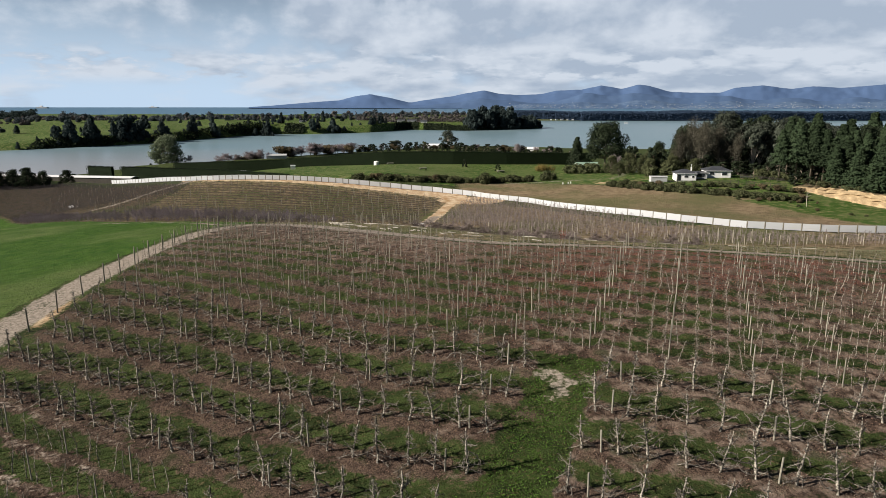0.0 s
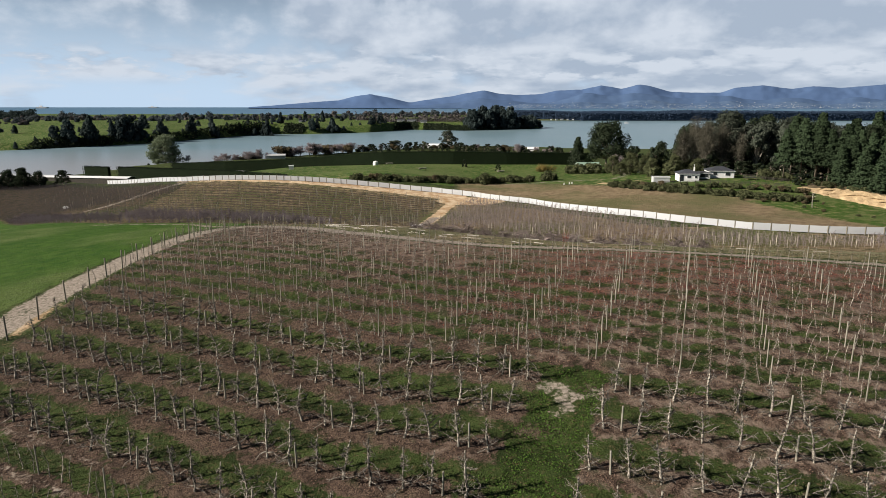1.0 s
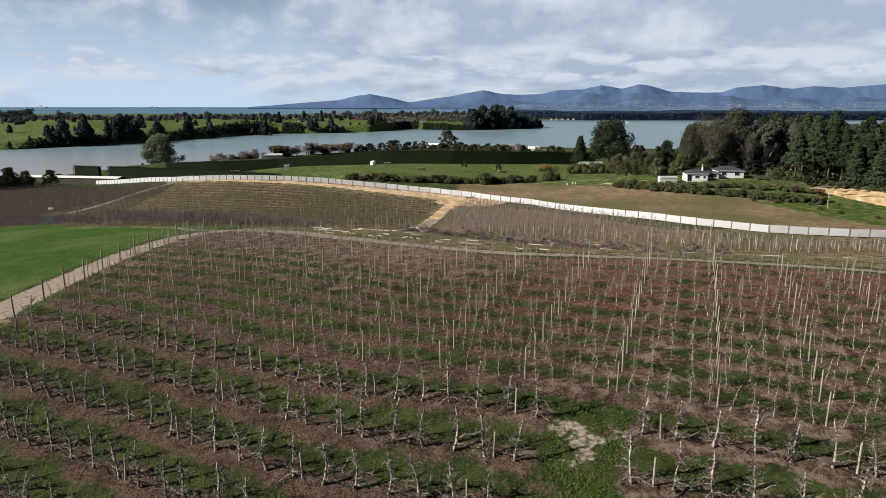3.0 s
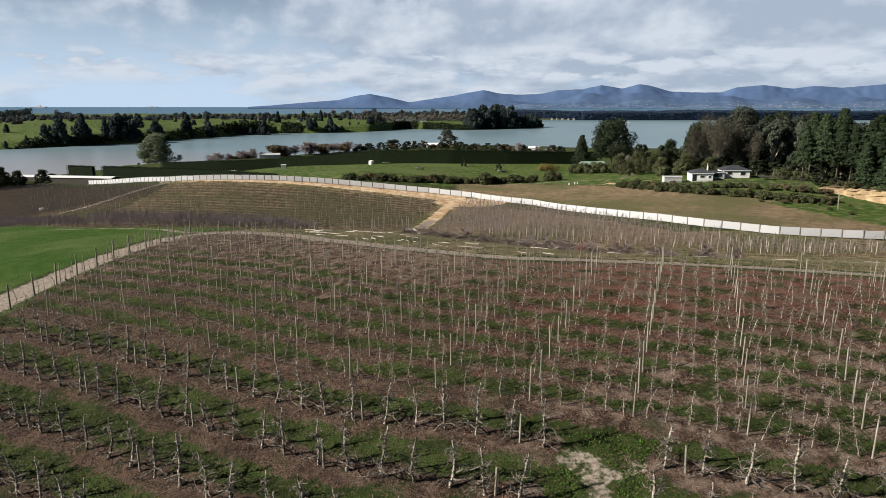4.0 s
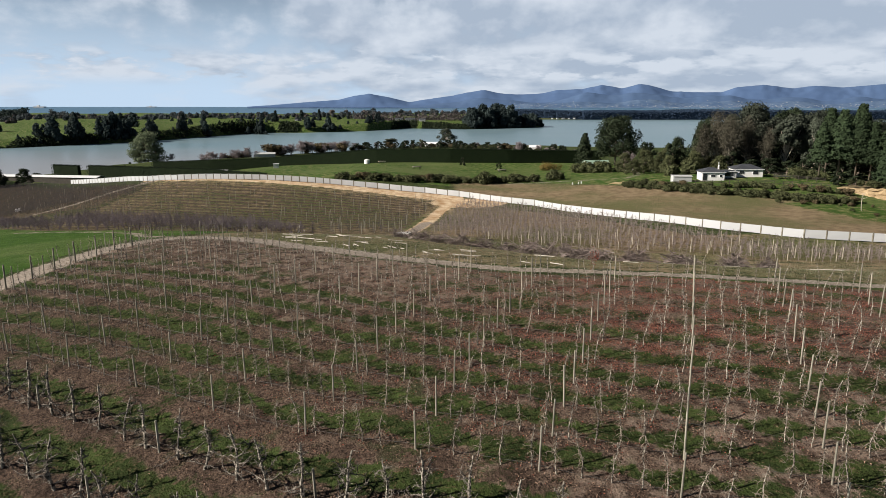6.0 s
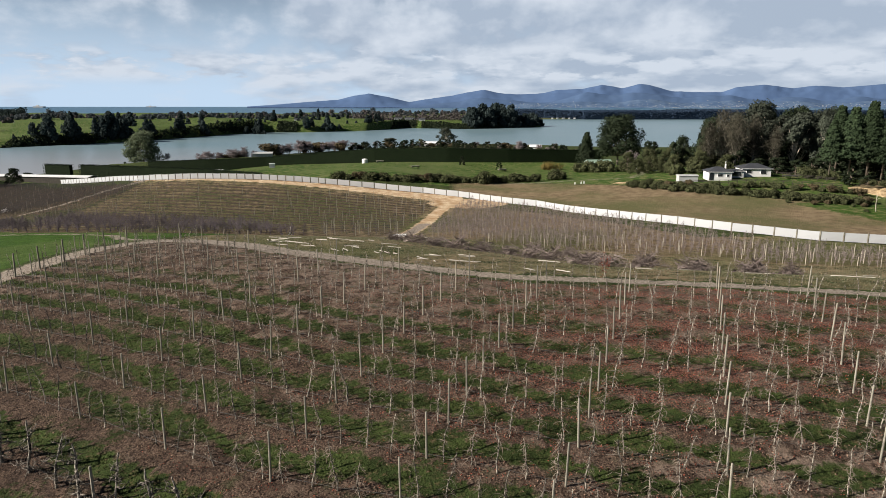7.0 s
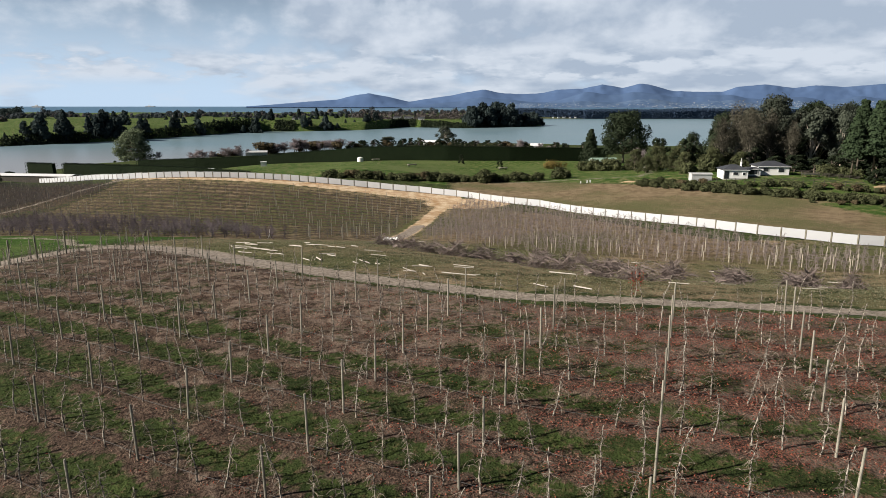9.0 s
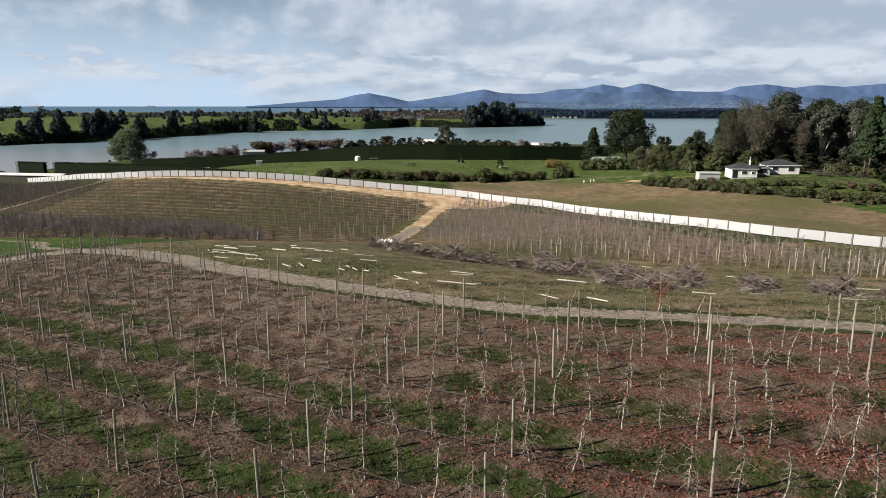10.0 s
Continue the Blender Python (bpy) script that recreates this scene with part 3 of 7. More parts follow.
class Geo:
    """Vertices and faces gathered for one mesh."""

    def __init__(self):
        self.v, self.f = [], []

    def tube(self, pts, radii, sides=5, cap=True):
        pts = [Vector(p) for p in pts]
        base = len(self.v)
        for i, p in enumerate(pts):
            way = (pts[min(i + 1, len(pts) - 1)] - pts[max(i - 1, 0)]).normalized()
            a = way.cross(Vector((0.31, 0.95, 0.05)))
            a = a.normalized() if a.length > 1e-4 else way.orthogonal().normalized()
            c = way.cross(a)
            for k in range(sides):
                t = 2 * math.pi * k / sides
                self.v.append(tuple(p + (a * math.cos(t) + c * math.sin(t)) * radii[i]))
        for i in range(len(pts) - 1):
            for k in range(sides):
                q, w = base + i * sides + k, base + i * sides + (k + 1) % sides
                self.f.append((q, w, w + sides, q + sides))
        if cap:
            self.f.append(tuple(base + (len(pts) - 1) * sides + k for k in range(sides)))
            self.f.append(tuple(base + sides - 1 - k for k in range(sides)))
        return self

    def box(self, c, s, rz=0.0, taper=1.0):
        base = len(self.v)
        co, si = math.cos(rz), math.sin(rz)
        for dz in (-0.5, 0.5):
            k = taper if dz > 0 else 1.0
            for dx, dy in ((-0.5, -0.5), (0.5, -0.5), (0.5, 0.5), (-0.5, 0.5)):
                x, y = dx * s[0] * k, dy * s[1] * k
                self.v.append((c[0] + x * co - y * si, c[1] + x * si + y * co, c[2] + dz * s[2]))
        for q in ((3, 2, 1, 0), (4, 5, 6, 7), (0, 1, 5, 4), (1, 2, 6, 5), (2, 3, 7, 6), (3, 0, 4, 7)):
            self.f.append(tuple(base + i for i in q))
        return self

    def add(self, other, m=None):
        base = len(self.v)
        self.v += [tuple(m @ Vector(p)) for p in other.v] if m is not None else list(other.v)
        self.f += [tuple(base + i for i in q) for q in other.f]
        return self

    def mesh(self, name, material, smooth=False):
        me = bpy.data.meshes.new(name)
        me.from_pydata(self.v, [], self.f)
        if smooth:
            me.polygons.foreach_set("use_smooth", np.ones(len(me.polygons), dtype=bool))
        me.materials.append(material)
        return me


def part(name, data, parent, label="", m=None):
    """One mesh object under a thing or a part."""
    ob = new(name, data)
    ob.parent = parent
    if m is not None:
        ob.matrix_basis = m
    return tagged(ob, label)


def build_water():
    g = Geo()
    g.v = [(-6000, 200, 0), (6000, 200, 0), (6000, 4985, 0), (-6000, 4985, 0)]
    g.f = [(0, 1, 2, 3)]
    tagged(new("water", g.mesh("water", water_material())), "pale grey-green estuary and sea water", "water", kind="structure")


build_water()


def build_mountains():
    """Two ranges across the bay, the higher one behind, with spurs and gullies."""
    ridge_a = [-2600, -1390, -1175, -1020, -865, -710, -594, -497, -363, -228, -93, 62, 177, 281, 389, 524, 678, 773, 946, 1080, 1215, 1336, 1414, 1544,
               1718, 1891, 1984, 2175, 2369, 2521, 2714, 3011, 3600, 5000]
    ridge_z = [0, 0, 14, 28, 40, 52, 81, 95, 70, 35, 58, 80, 105, 122, 97, 89, 97, 120, 128, 157, 132, 164, 151, 112, 105, 105, 139, 157, 132, 151, 139, 164, 130, 120]
    for name, y0, y1, top, seed in (("mountain_range", 4420, 4860, 1.0, 3), ("wooded_hills", 4200, 4440, 0.70, 6), ("foothills", 4080, 4240, 0.36, 9)):
        us, vs = np.linspace(-1330, 5000, 330), np.linspace(0, 1, 22)
        v, f = [], []
        for j, w in enumerate(vs):
            for i, u in enumerate(us):
                y = y0 + (y1 - y0) * w
                h = np.interp(u, ridge_a, ridge_z) * top
                if top < 1:
                    h = h * (0.75 + 0.6 * noise.noise((u / 260, 3.3, 1.7)))
                    h *= float(step(u, 150, 700)) if top < 0.5 else float(step(u, -280, 60)) * float(np.clip(0.95 + 0.9 * noise.noise((u / 420, 7.1, 2.2)), 0.35, 1.3))
                rise = (w / 0.8) ** 0.9 if w < 0.8 else 1 - (w - 0.8) * 2.2
                rid = 1 - abs(noise.noise((u / 85, y / 150, seed))) * 2.0
                z = h * rise * (0.95 + 0.05 * rid if w < 0.75 else 1.0)
                z += 2.6 * noise.noise((u / 34, y / 120, seed + 4)) * min(1, h / 30) * (1 if w < 0.99 else 0.5)
                v.append((u * y / 4600, y, max(z, -1.0)))
        n = len(us)
        for j in range(len(vs) - 1):
            for i in range(n - 1):
                a = j * n + i
                f.append((a, a + 1, a + n + 1, a + n))
        g = Geo()
        g.v, g.f = v, f
        tagged(new(name, g.mesh(name, M_HAZY_MOUNT if top == 1 else M_HAZY_HILLS if top > 0.5 else M_HAZY_FOOT, True)), "haze-blue forested " + name.replace("_", " ") + " across the bay", "mountains", kind="structure")


build_mountains()


# ---- windbreak fence: cloth panels between posts, one object per panel ----
def build_fence():
    fence = tagged(new("windbreak_fence"), "long white windbreak cloth fence on timber posts", "fence")
    post = Geo().tube([(0, 0, -0.4), (0, 0, 1.92)], [0.10, 0.09], 7).mesh("fence_post", M_DARKPOST)
    pts = along(FENCE[:14], 3.7) + along(FENCE[13:], 2.5)
    rng = random.Random(5)
    for (ax, ay, _, _), (bx, by, _, _) in zip(pts, pts[1:]):
        az, bz = gz(ax, ay), gz(bx, by)
        part("post", post, fence, m=pose(ax, ay, az, rng.uniform(-1, 1), rng.uniform(-1, 1), 0))
        ux, uy = bx - ax, by - ay
        n = math.hypot(ux, uy)
        ux, uy = ux / n, uy / n
        g = Geo()
        lo, hi, t = 0.12 + rng.uniform(0, 0.05), 1.74 + rng.uniform(-0.04, 0.04), 0.012
        cols = 5
        for s in (-t, t):
            for k in range(cols):
                u = 0.13 + (n - 0.26) * k / (cols - 1)
                sag = math.sin(math.pi * k / (cols - 1))
                for h, b in ((lo + 0.03 * sag, 0.0), (0.95, 0.03), (hi - 0.03 * sag, 0.0)):
                    off = s + sag * b
                    g.v.append((u * ux - uy * off, u * uy + ux * off, h + (bz - az) * u / n))
        q = cols * 3
        for k in range(cols - 1):
            for r in range(2):
                a = k * 3 + r
                g.f.append((a, a + 3, a + 4, a + 1))
                g.f.append((q + a + 1, q + a + 4, q + a + 3, q + a))
        for k in range(cols - 1):
            for r in (0, 2):
                a = k * 3 + r
                g.f.append((a, a + q, a + q + 3, a + 3))
        part("panel", g.mesh("panel", M_CLOTH), fence, m=Matrix.Translation((ax, ay, az)))


build_fence()


# ---- orchard trees ----
ROW_ANGLE = math.atan(-0.40)


def crooked(rng, start, way, length, segs, bend, rise):
    pts, p, d = [Vector(start)], Vector(start), Vector(way).normalized()
    for _ in range(segs):
        d = (d + Vector((rng.uniform(-bend, bend), rng.uniform(-bend, bend), rng.uniform(-bend, bend) + rise))).normalized()
        p = p + d * (length / segs)
        pts.append(p.copy())
    return pts


def old_tree_geo(seed, dense=1.0):
    """An old pruned apple tree in winter: a knotty upright trunk and short crooked limbs, thick with spurs, longest low down."""
    rng = random.Random(seed)
    h = rng.uniform(2.9, 3.45)
    trunk = crooked(rng, (0, 0, -0.15), (rng.uniform(-0.06, 0.06), rng.uniform(-0.06, 0.06), 1), h, 16, 0.15, 0.20)
    g = Geo().tube(trunk, [(0.102 - 0.066 * (i / 16) ** 0.8) * rng.choice((0.72, 0.9, 1.0, 1.3)) for i in range(17)], 6)
    for _ in range(18):
        w = rng.uniform(3.5, 15.9)
        p = trunk[int(w)].lerp(trunk[int(w) + 1], w - int(w))
        a = rng.uniform(0, 6.28)
        g.tube(crooked(rng, p, (math.cos(a), math.sin(a), rng.uniform(-0.3, 0.6)), rng.uniform(0.10, 0.30), 3, 0.5, 0.0), [0.026, 0.020, 0.014, 0.007], 3, False)
    limbs = []
    n_limbs = int(10 * dense)
    for k in range(n_limbs):
        u = 0.15 + 0.72 * ((k + rng.random() * 0.9) / n_limbs) ** 1.35
        i = min(15, int(u * 16))
        p = trunk[i].lerp(trunk[i + 1], u * 16 - i)
        a = ROW_ANGLE + (0 if (k + seed) % 2 else math.pi) + rng.gauss(0, 0.75)
        n = rng.uniform(0.9, 1.85) * (1.2 - 0.98 * u)
        pts = crooked(rng, p, (math.cos(a), math.sin(a), rng.uniform(-0.1, 0.55)), n, 6, 0.52, rng.uniform(-0.12, 0.10))
        lg = Geo().tube(pts, [0.050 * rng.uniform(0.85, 1.2), 0.044, 0.038, 0.032, 0.026, 0.019, 0.010], 4, False)
        for j in range(2):
            w = rng.uniform(1.0, 5.0)
            q = pts[int(w)].lerp(pts[int(w) + 1], w - int(w))
            sub = crooked(rng, q, (rng.uniform(-1, 1), rng.uniform(-1, 1), rng.uniform(-0.5, 0.6)), rng.uniform(0.30, 0.75), 4, 0.5, -0.03)
            lg.tube(sub, [0.024, 0.020, 0.016, 0.012, 0.007], 3, False)
            for _ in range(3):
                lg.tube(crooked(rng, sub[rng.randint(1, 3)], (rng.uniform(-1, 1), rng.uniform(-1, 1), rng.uniform(-0.5, 0.8)), rng.uniform(0.12, 0.32), 2, 0.4, 0.0), [0.016, 0.012, 0.007], 3, False)
        for j in range(7):
            w = rng.uniform(0.4, 5.9)
            q = pts[int(w)].lerp(pts[int(w) + 1], w - int(w))
            tw = crooked(rng, q, (rng.uniform(-1, 1), rng.uniform(-1, 1), rng.uniform(-0.5, 0.9)), rng.uniform(0.10, 0.34), 2, 0.5, 0.0)
            lg.tube(tw, [0.018, 0.014, 0.008], 3, False)
        limbs.append(lg)
    return g, limbs


def young_tree_geo(seed, twigs=3, forks=3):
    """A slim spindle tree: a thin crooked leader with short drooping branches all along it."""
    rng = random.Random(seed)
    h = rng.uniform(2.25, 2.85)
    trunk = crooked(rng, (0, 0, -0.1), (rng.uniform(-0.05, 0.05), rng.uniform(-0.05, 0.05), 1), h, 12, 0.24, 0.30)
    g = Geo().tube(trunk, [(0.040 - 0.026 * i / 12) * rng.uniform(0.8, 1.2) for i in range(13)], 5)
    limbs = []
    for k in range(6):
        br = Geo()
        for half in range(forks):
            u = 0.24 + 0.73 * (k + 0.25 + 0.5 * ((seed * 7 + k * 5 + half * 4) % 9) / 9) / 6
            i = min(11, int(u * 12))
            p = trunk[i].lerp(trunk[i + 1], u * 12 - i)
            a = k * 2.4 + half * 2.2 + rng.uniform(-0.6, 0.6)
            n = rng.choice((0.18, 0.28, 0.38, 0.56)) * (1.2 - 0.5 * u)
            pts = crooked(rng, p, (math.cos(a), math.sin(a), rng.uniform(0.1, 0.8)), n, 4, 0.34, rng.uniform(-0.60, -0.15))
            br.tube(pts, [0.016, 0.013, 0.011, 0.008, 0.005], 3, False)
            for j in range(twigs):
                q = pts[rng.randint(1, 4)]
                tw = crooked(rng, q, (rng.uniform(-1, 1), rng.uniform(-1, 1), rng.uniform(-0.8, 0.4)), rng.uniform(0.12, 0.34), 2, 0.35, -0.2)
                br.tube(tw, [0.010, 0.008, 0.004], 3, False)
        limbs.append(br)
    return g, limbs


def joined(geos):
    g = Geo()
    for q in geos:
        g.add(q)
    return g


OLD_LABEL = "old winter-bare apple tree with crooked pruned limbs on leaf-strewn soil"
YOUNG_LABEL = "slim leafless young apple tree in a trellised row"


def old_kinds():
    kinds = []
    for s in range(7):
        trunk, limbs = old_tree_geo(100 + s)
        kinds.append((trunk.mesh("old_trunk", M_BARK, True), [l.mesh("old_limb", M_LIMB) for l in limbs]))
    return kinds


def build_old_block():
    rng = random.Random(11)
    kinds = old_kinds()
    masters = []
    for y0 in OLD_ROWS:
        shift = 0.36 * (y0 - 53)
        xs = []
        x = 6.7 + shift
        while x > -40.5:
            xs.append(x)
            x -= 1.90
        x = 12.9 + shift
        while x < 52:
            xs.append(x)
            x += 2.02
        for x in xs:
            x += rng.uniform(-0.15, 0.15)
            y = row_y(y0, x) + rng.uniform(-0.12, 0.12)
            if y < 22 or (y0 < 30 and x < -16.5) or rng.random() < 0.03:
                continue
            k = rng.randrange(len(kinds))
            m = pose(x, y, gz(x, y), rng.uniform(-4, 4), rng.uniform(-4, 4), rng.choice((0, 180)) + rng.uniform(-25, 25)) @ Matrix.Scale(rng.uniform(0.85, 1.08), 4)
            while len(masters) < len(kinds):
                masters.append(None)
            if masters[k] is None:
                t = new("apple_tree")
                for q in kinds[k][1]:
                    part("limb", q, t)
                part("trunk", kinds[k][0], t)
                tagged(t, OLD_LABEL, "apple tree", "old apple trees in rows")
                t.matrix_basis = m
                masters[k] = t
            else:
                c = copy_thing(masters[k], m)
                c.matrix_basis = m


build_old_block()


def build_old_posts():
    """Grey posts that stand between the old trees, the first ones at the ends by the gap."""
    rng = random.Random(13)
    post = Geo().tube([(0, 0, -0.3), (0, 0, 1.9), (0, 0, 1.93)], [0.07, 0.064, 0.05], 7).mesh("row_post", M_POST)
    for y0 in OLD_ROWS:
        shift = 0.36 * (y0 - 53)
        for x in (5.4 + shift, -4.2 + shift, -13.5 + shift, -23 + shift, -32.5 + shift, 14.0 + shift, 24.1 + shift, 34.2 + shift):
            y = row_y(y0, x)
            if y < 22 or x < -40 or (y0 < 30 and x < -16.5):
                continue
            p = new("row_post", post)
            p.matrix_basis = pose(x, y, gz(x, y), rng.uniform(-3, 3), rng.uniform(-3, 3), 0) @ Matrix.Diagonal((1, 1, rng.uniform(0.85, 1.05), 1))
            tagged(p, "grey-green round timber post between old apple trees", "post", "posts in the old rows")


build_old_posts()


def build_young_block():
    rng = random.Random(12)
    kinds = [young_tree_geo(300 + s) for s in range(8)]
    meshes = [(a.mesh("young_trunk", M_BARK, True), [q.mesh("young_branch", M_TWIG) for q in b]) for a, b in kinds]
    whole = [joined(young_tree_geo(300 + s, 1, 2)[1]) for s in range(8)]
    post = Geo().tube([(0, 0, -0.3), (0, 0, 2.46), (0, 0, 2.5)], [0.066, 0.058, 0.045], 8).mesh("orchard_post", M_POST)
    rest_t, rest_b, masters, single = Geo(), Geo(), {}, 0
    for r, y0 in enumerate(YOUNG_ROWS + LOW_ROWS):
        low = y0 < 33
        k0 = (y0 - 57.7) / 3.25
        x0 = -6.2 + 1.1 * k0
        x = x0 - 1.22 * 36
        n = 0
        while x < 66:
            x += 1.22
            n += 1
            y = row_y(y0, x)
            ok = bool(in_young(x, y)) if not low else (-40 < x < (-17 if y0 > 25 else 20) and y > 20)
            if not ok:
                continue
            if (round((x - x0) / 1.22)) % 5 == 0:
                px, py = x + 0.5, row_y(y0, x + 0.5)
                p = new("post", post)
                p.matrix_basis = pose(px, py, gz(px, py), rng.uniform(-1.8, 1.8), rng.uniform(-1.8, 1.8), 0) @ Matrix.Diagonal((0.8, 0.8, rng.uniform(0.88, 1.06), 1))
                p.name = "orchard_post"
                tagged(p, "weathered round timber post in an orchard row", "post", "orchard row posts")
            if rng.random() < 0.05:
                continue
            xx, yy = x + rng.uniform(-0.15, 0.15), y + rng.uniform(-0.08, 0.08)
            k = rng.randrange(len(kinds))
            m = pose(xx, yy, gz(xx, yy), rng.uniform(-2.5, 2.5), rng.uniform(-2.5, 2.5), rng.uniform(0, 360)) @ Matrix.Scale(rng.uniform(0.85, 1.1), 4)
            if not low and yy < 76 and -16 < xx < 30 and single < 290:
                single += 1
                if k not in masters:
                    t = new("young_apple_tree")
                    part("trunk", meshes[k][0], t)
                    for q in meshes[k][1]:
                        part("branch", q, t)
                    tagged(t, YOUNG_LABEL, "apple tree", "young apple trees in rows")
                    t.matrix_basis = m
                    masters[k] = t
                else:
                    copy_thing(masters[k], m).matrix_basis = m
            else:
                rest_t.add(kinds[k][0], m), rest_b.add(whole[k], m)
    rows = tagged(new("young_orchard_rows"), "rows of slim leafless young apple trees", "orchard", kind="stuff")
    part("trunks", rest_t.mesh("trunks", M_BARK), rows)
    part("branches", rest_b.mesh("branches", M_TWIG), rows)


build_young_block()


# ---- foliage and woody plants away from the orchard rows ----
M_TRUNK = noisy("tree_trunk", (0.10, 0.08, 0.06), (0.24, 0.20, 0.16), 1.0, 8, 0.9, 0.4)
M_PALE_TRUNK = noisy("pale_gum_trunk", (0.30, 0.26, 0.21), (0.55, 0.50, 0.43), 0.8, 6, 0.8, 0.3)
M_GUM = leafy("gum_leaves", (0.028, 0.036, 0.028), (0.092, 0.105, 0.078), 0.25)
M_DARKLEAF = leafy("dark_evergreen_leaves", (0.017, 0.026, 0.016), (0.038, 0.049, 0.027), 0.25)
M_GOLD = leafy("golden_brown_leaves", (0.090, 0.070, 0.022), (0.200, 0.150, 0.055), 0.5)
M_PINE = leafy("pine_needles", (0.020, 0.033, 0.018), (0.052, 0.075, 0.038), 0.3)
M_HEDGE = leafy("hedge_leaves", (0.007, 0.013, 0.006), (0.016, 0.026, 0.011), 0.3, 0.10)
M_SHRUB = leafy("shrub_leaves", (0.026, 0.034, 0.016), (0.105, 0.112, 0.056), 0.18)
M_RUSSET = leafy("russet_shrub_leaves", (0.050, 0.042, 0.026), (0.140, 0.112, 0.066), 0.5)
M_WILLOW = leafy("bare_willow_twigs", (0.14, 0.120, 0.122), (0.30, 0.258, 0.262), 0.3, 0.1, 0.9)
M_BROWNTWIG = leafy("brown_bare_twigs", (0.040, 0.038, 0.028), (0.098, 0.091, 0.069), 0.3, 0.05, 0.9)
M_PALEGUM = leafy("pale_gum_leaves", (0.050, 0.070, 0.040), (0.175, 0.205, 0.128), 0.25)
# haze over the water is put into this leaf colour, bluer and lifted
M_HAZYLEAF = leafy("hazy_far_leaves", (0.030, 0.044, 0.044), (0.050, 0.066, 0.062), 0.12, 0.40)
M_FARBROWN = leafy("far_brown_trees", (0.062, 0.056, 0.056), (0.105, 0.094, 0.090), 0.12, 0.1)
# far woods and plantation, with bluish distance haze in their base colours too
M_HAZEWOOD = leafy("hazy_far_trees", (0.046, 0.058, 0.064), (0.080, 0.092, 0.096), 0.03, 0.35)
M_HAZYPINE = leafy("far_pine_forest", (0.016, 0.028, 0.050), (0.024, 0.038, 0.062), 0.02, 0.0, 1.0)


def cards(name, pts, size, rng, material, stretch=1.0, face=None, plain=False):
    """Many small leaf clumps, each a bent scrap of two quads; they face outwards where face gives the way."""
    n = len(pts)
    nn = rng.normal(size=(n, 3))
    if face is not None:
        nn = nn * 0.45 + face
    nn /= np.linalg.norm(nn, axis=1)[:, None]
    a = rng.normal(size=(n, 3))
    a -= (a * nn).sum(1)[:, None] * nn
    a /= np.linalg.norm(a, axis=1)[:, None]
    b = np.cross(nn, a)
    s = size * rng.uniform(0.55, 1.25, n)[:, None]
    fold = nn * s * 0.28
    if plain:
        c = [pts - a * s - b * s * 0.6, pts + a * s - b * s * 0.4, pts + a * s * 0.8 + b * s * 0.6, pts - a * s * 0.9 + b * s * 0.5]
        v = np.stack(c, 1).reshape(-1, 3)
        q = np.arange(n)[:, None] * 4 + [0, 1, 2, 3]
    else:
        c = [pts - a * s * stretch - b * s * 0.5, pts - a * s * stretch + b * s * 0.5, pts + b * s * 0.55 + fold, pts - b * s * 0.55 + fold,
             pts + a * s * stretch + b * s * 0.35, pts + a * s * stretch - b * s * 0.35]
        v = np.stack(c, 1).reshape(-1, 3)
        k = np.arange(n)[:, None] * 6
        q = np.concatenate([k + [0, 1, 2, 3], k + [3, 2, 4, 5]], 1).reshape(-1, 4)
    me = bpy.data.meshes.new(name)
    me.vertices.add(len(v))
    me.vertices.foreach_set("co", v.astype(np.float32).ravel())
    me.loops.add(q.size)
    me.loops.foreach_set("vertex_index", q.astype(np.int32).ravel())
    me.polygons.add(len(q))
    me.polygons.foreach_set("loop_start", np.arange(0, q.size, 4, dtype=np.int32))
    me.update(calc_edges=True)
    me.materials.append(material)
    return me


def blob_points(blobs, n, rng, inner=0.7):
    """Points in the outer shell of lumpy balls (x, y, z, rx, ry, rz), more on the larger, and the way out from each."""
    w = np.array([(b[3] * b[4] * b[5]) ** (2 / 3) for b in blobs])
    out, ways = [], []
    for b, c in zip(blobs, (w / w.sum() * n).astype(int)):
        d = rng.normal(size=(c, 3))
        d /= np.linalg.norm(d, axis=1)[:, None]
        r = rng.uniform(inner ** 2, 1, c) ** 0.5
        r *= 1 + 0.22 * np.sin(d[:, 0] * 5 + b[0]) * np.sin(d[:, 1] * 6 + b[2]) + 0.12 * np.sin(d[:, 2] * 9 + b[1])
        r *= np.where(rng.uniform(0, 1, c) < 0.18, rng.uniform(1.0, 1.4, c), 1.0)
        out.append(d * r[:, None] * np.array(b[3:6]) + np.array(b[:3]))
        ways.append(d)
    return np.concatenate(out), np.concatenate(ways)


def blob_cards(name, blobs, n, size, rng, material, inner=0.7, stretch=1.0, plain=True):
    p, w = blob_points(blobs, n, rng, inner)
    return cards(name, p, size, rng, material, stretch, w * 1.3, plain)


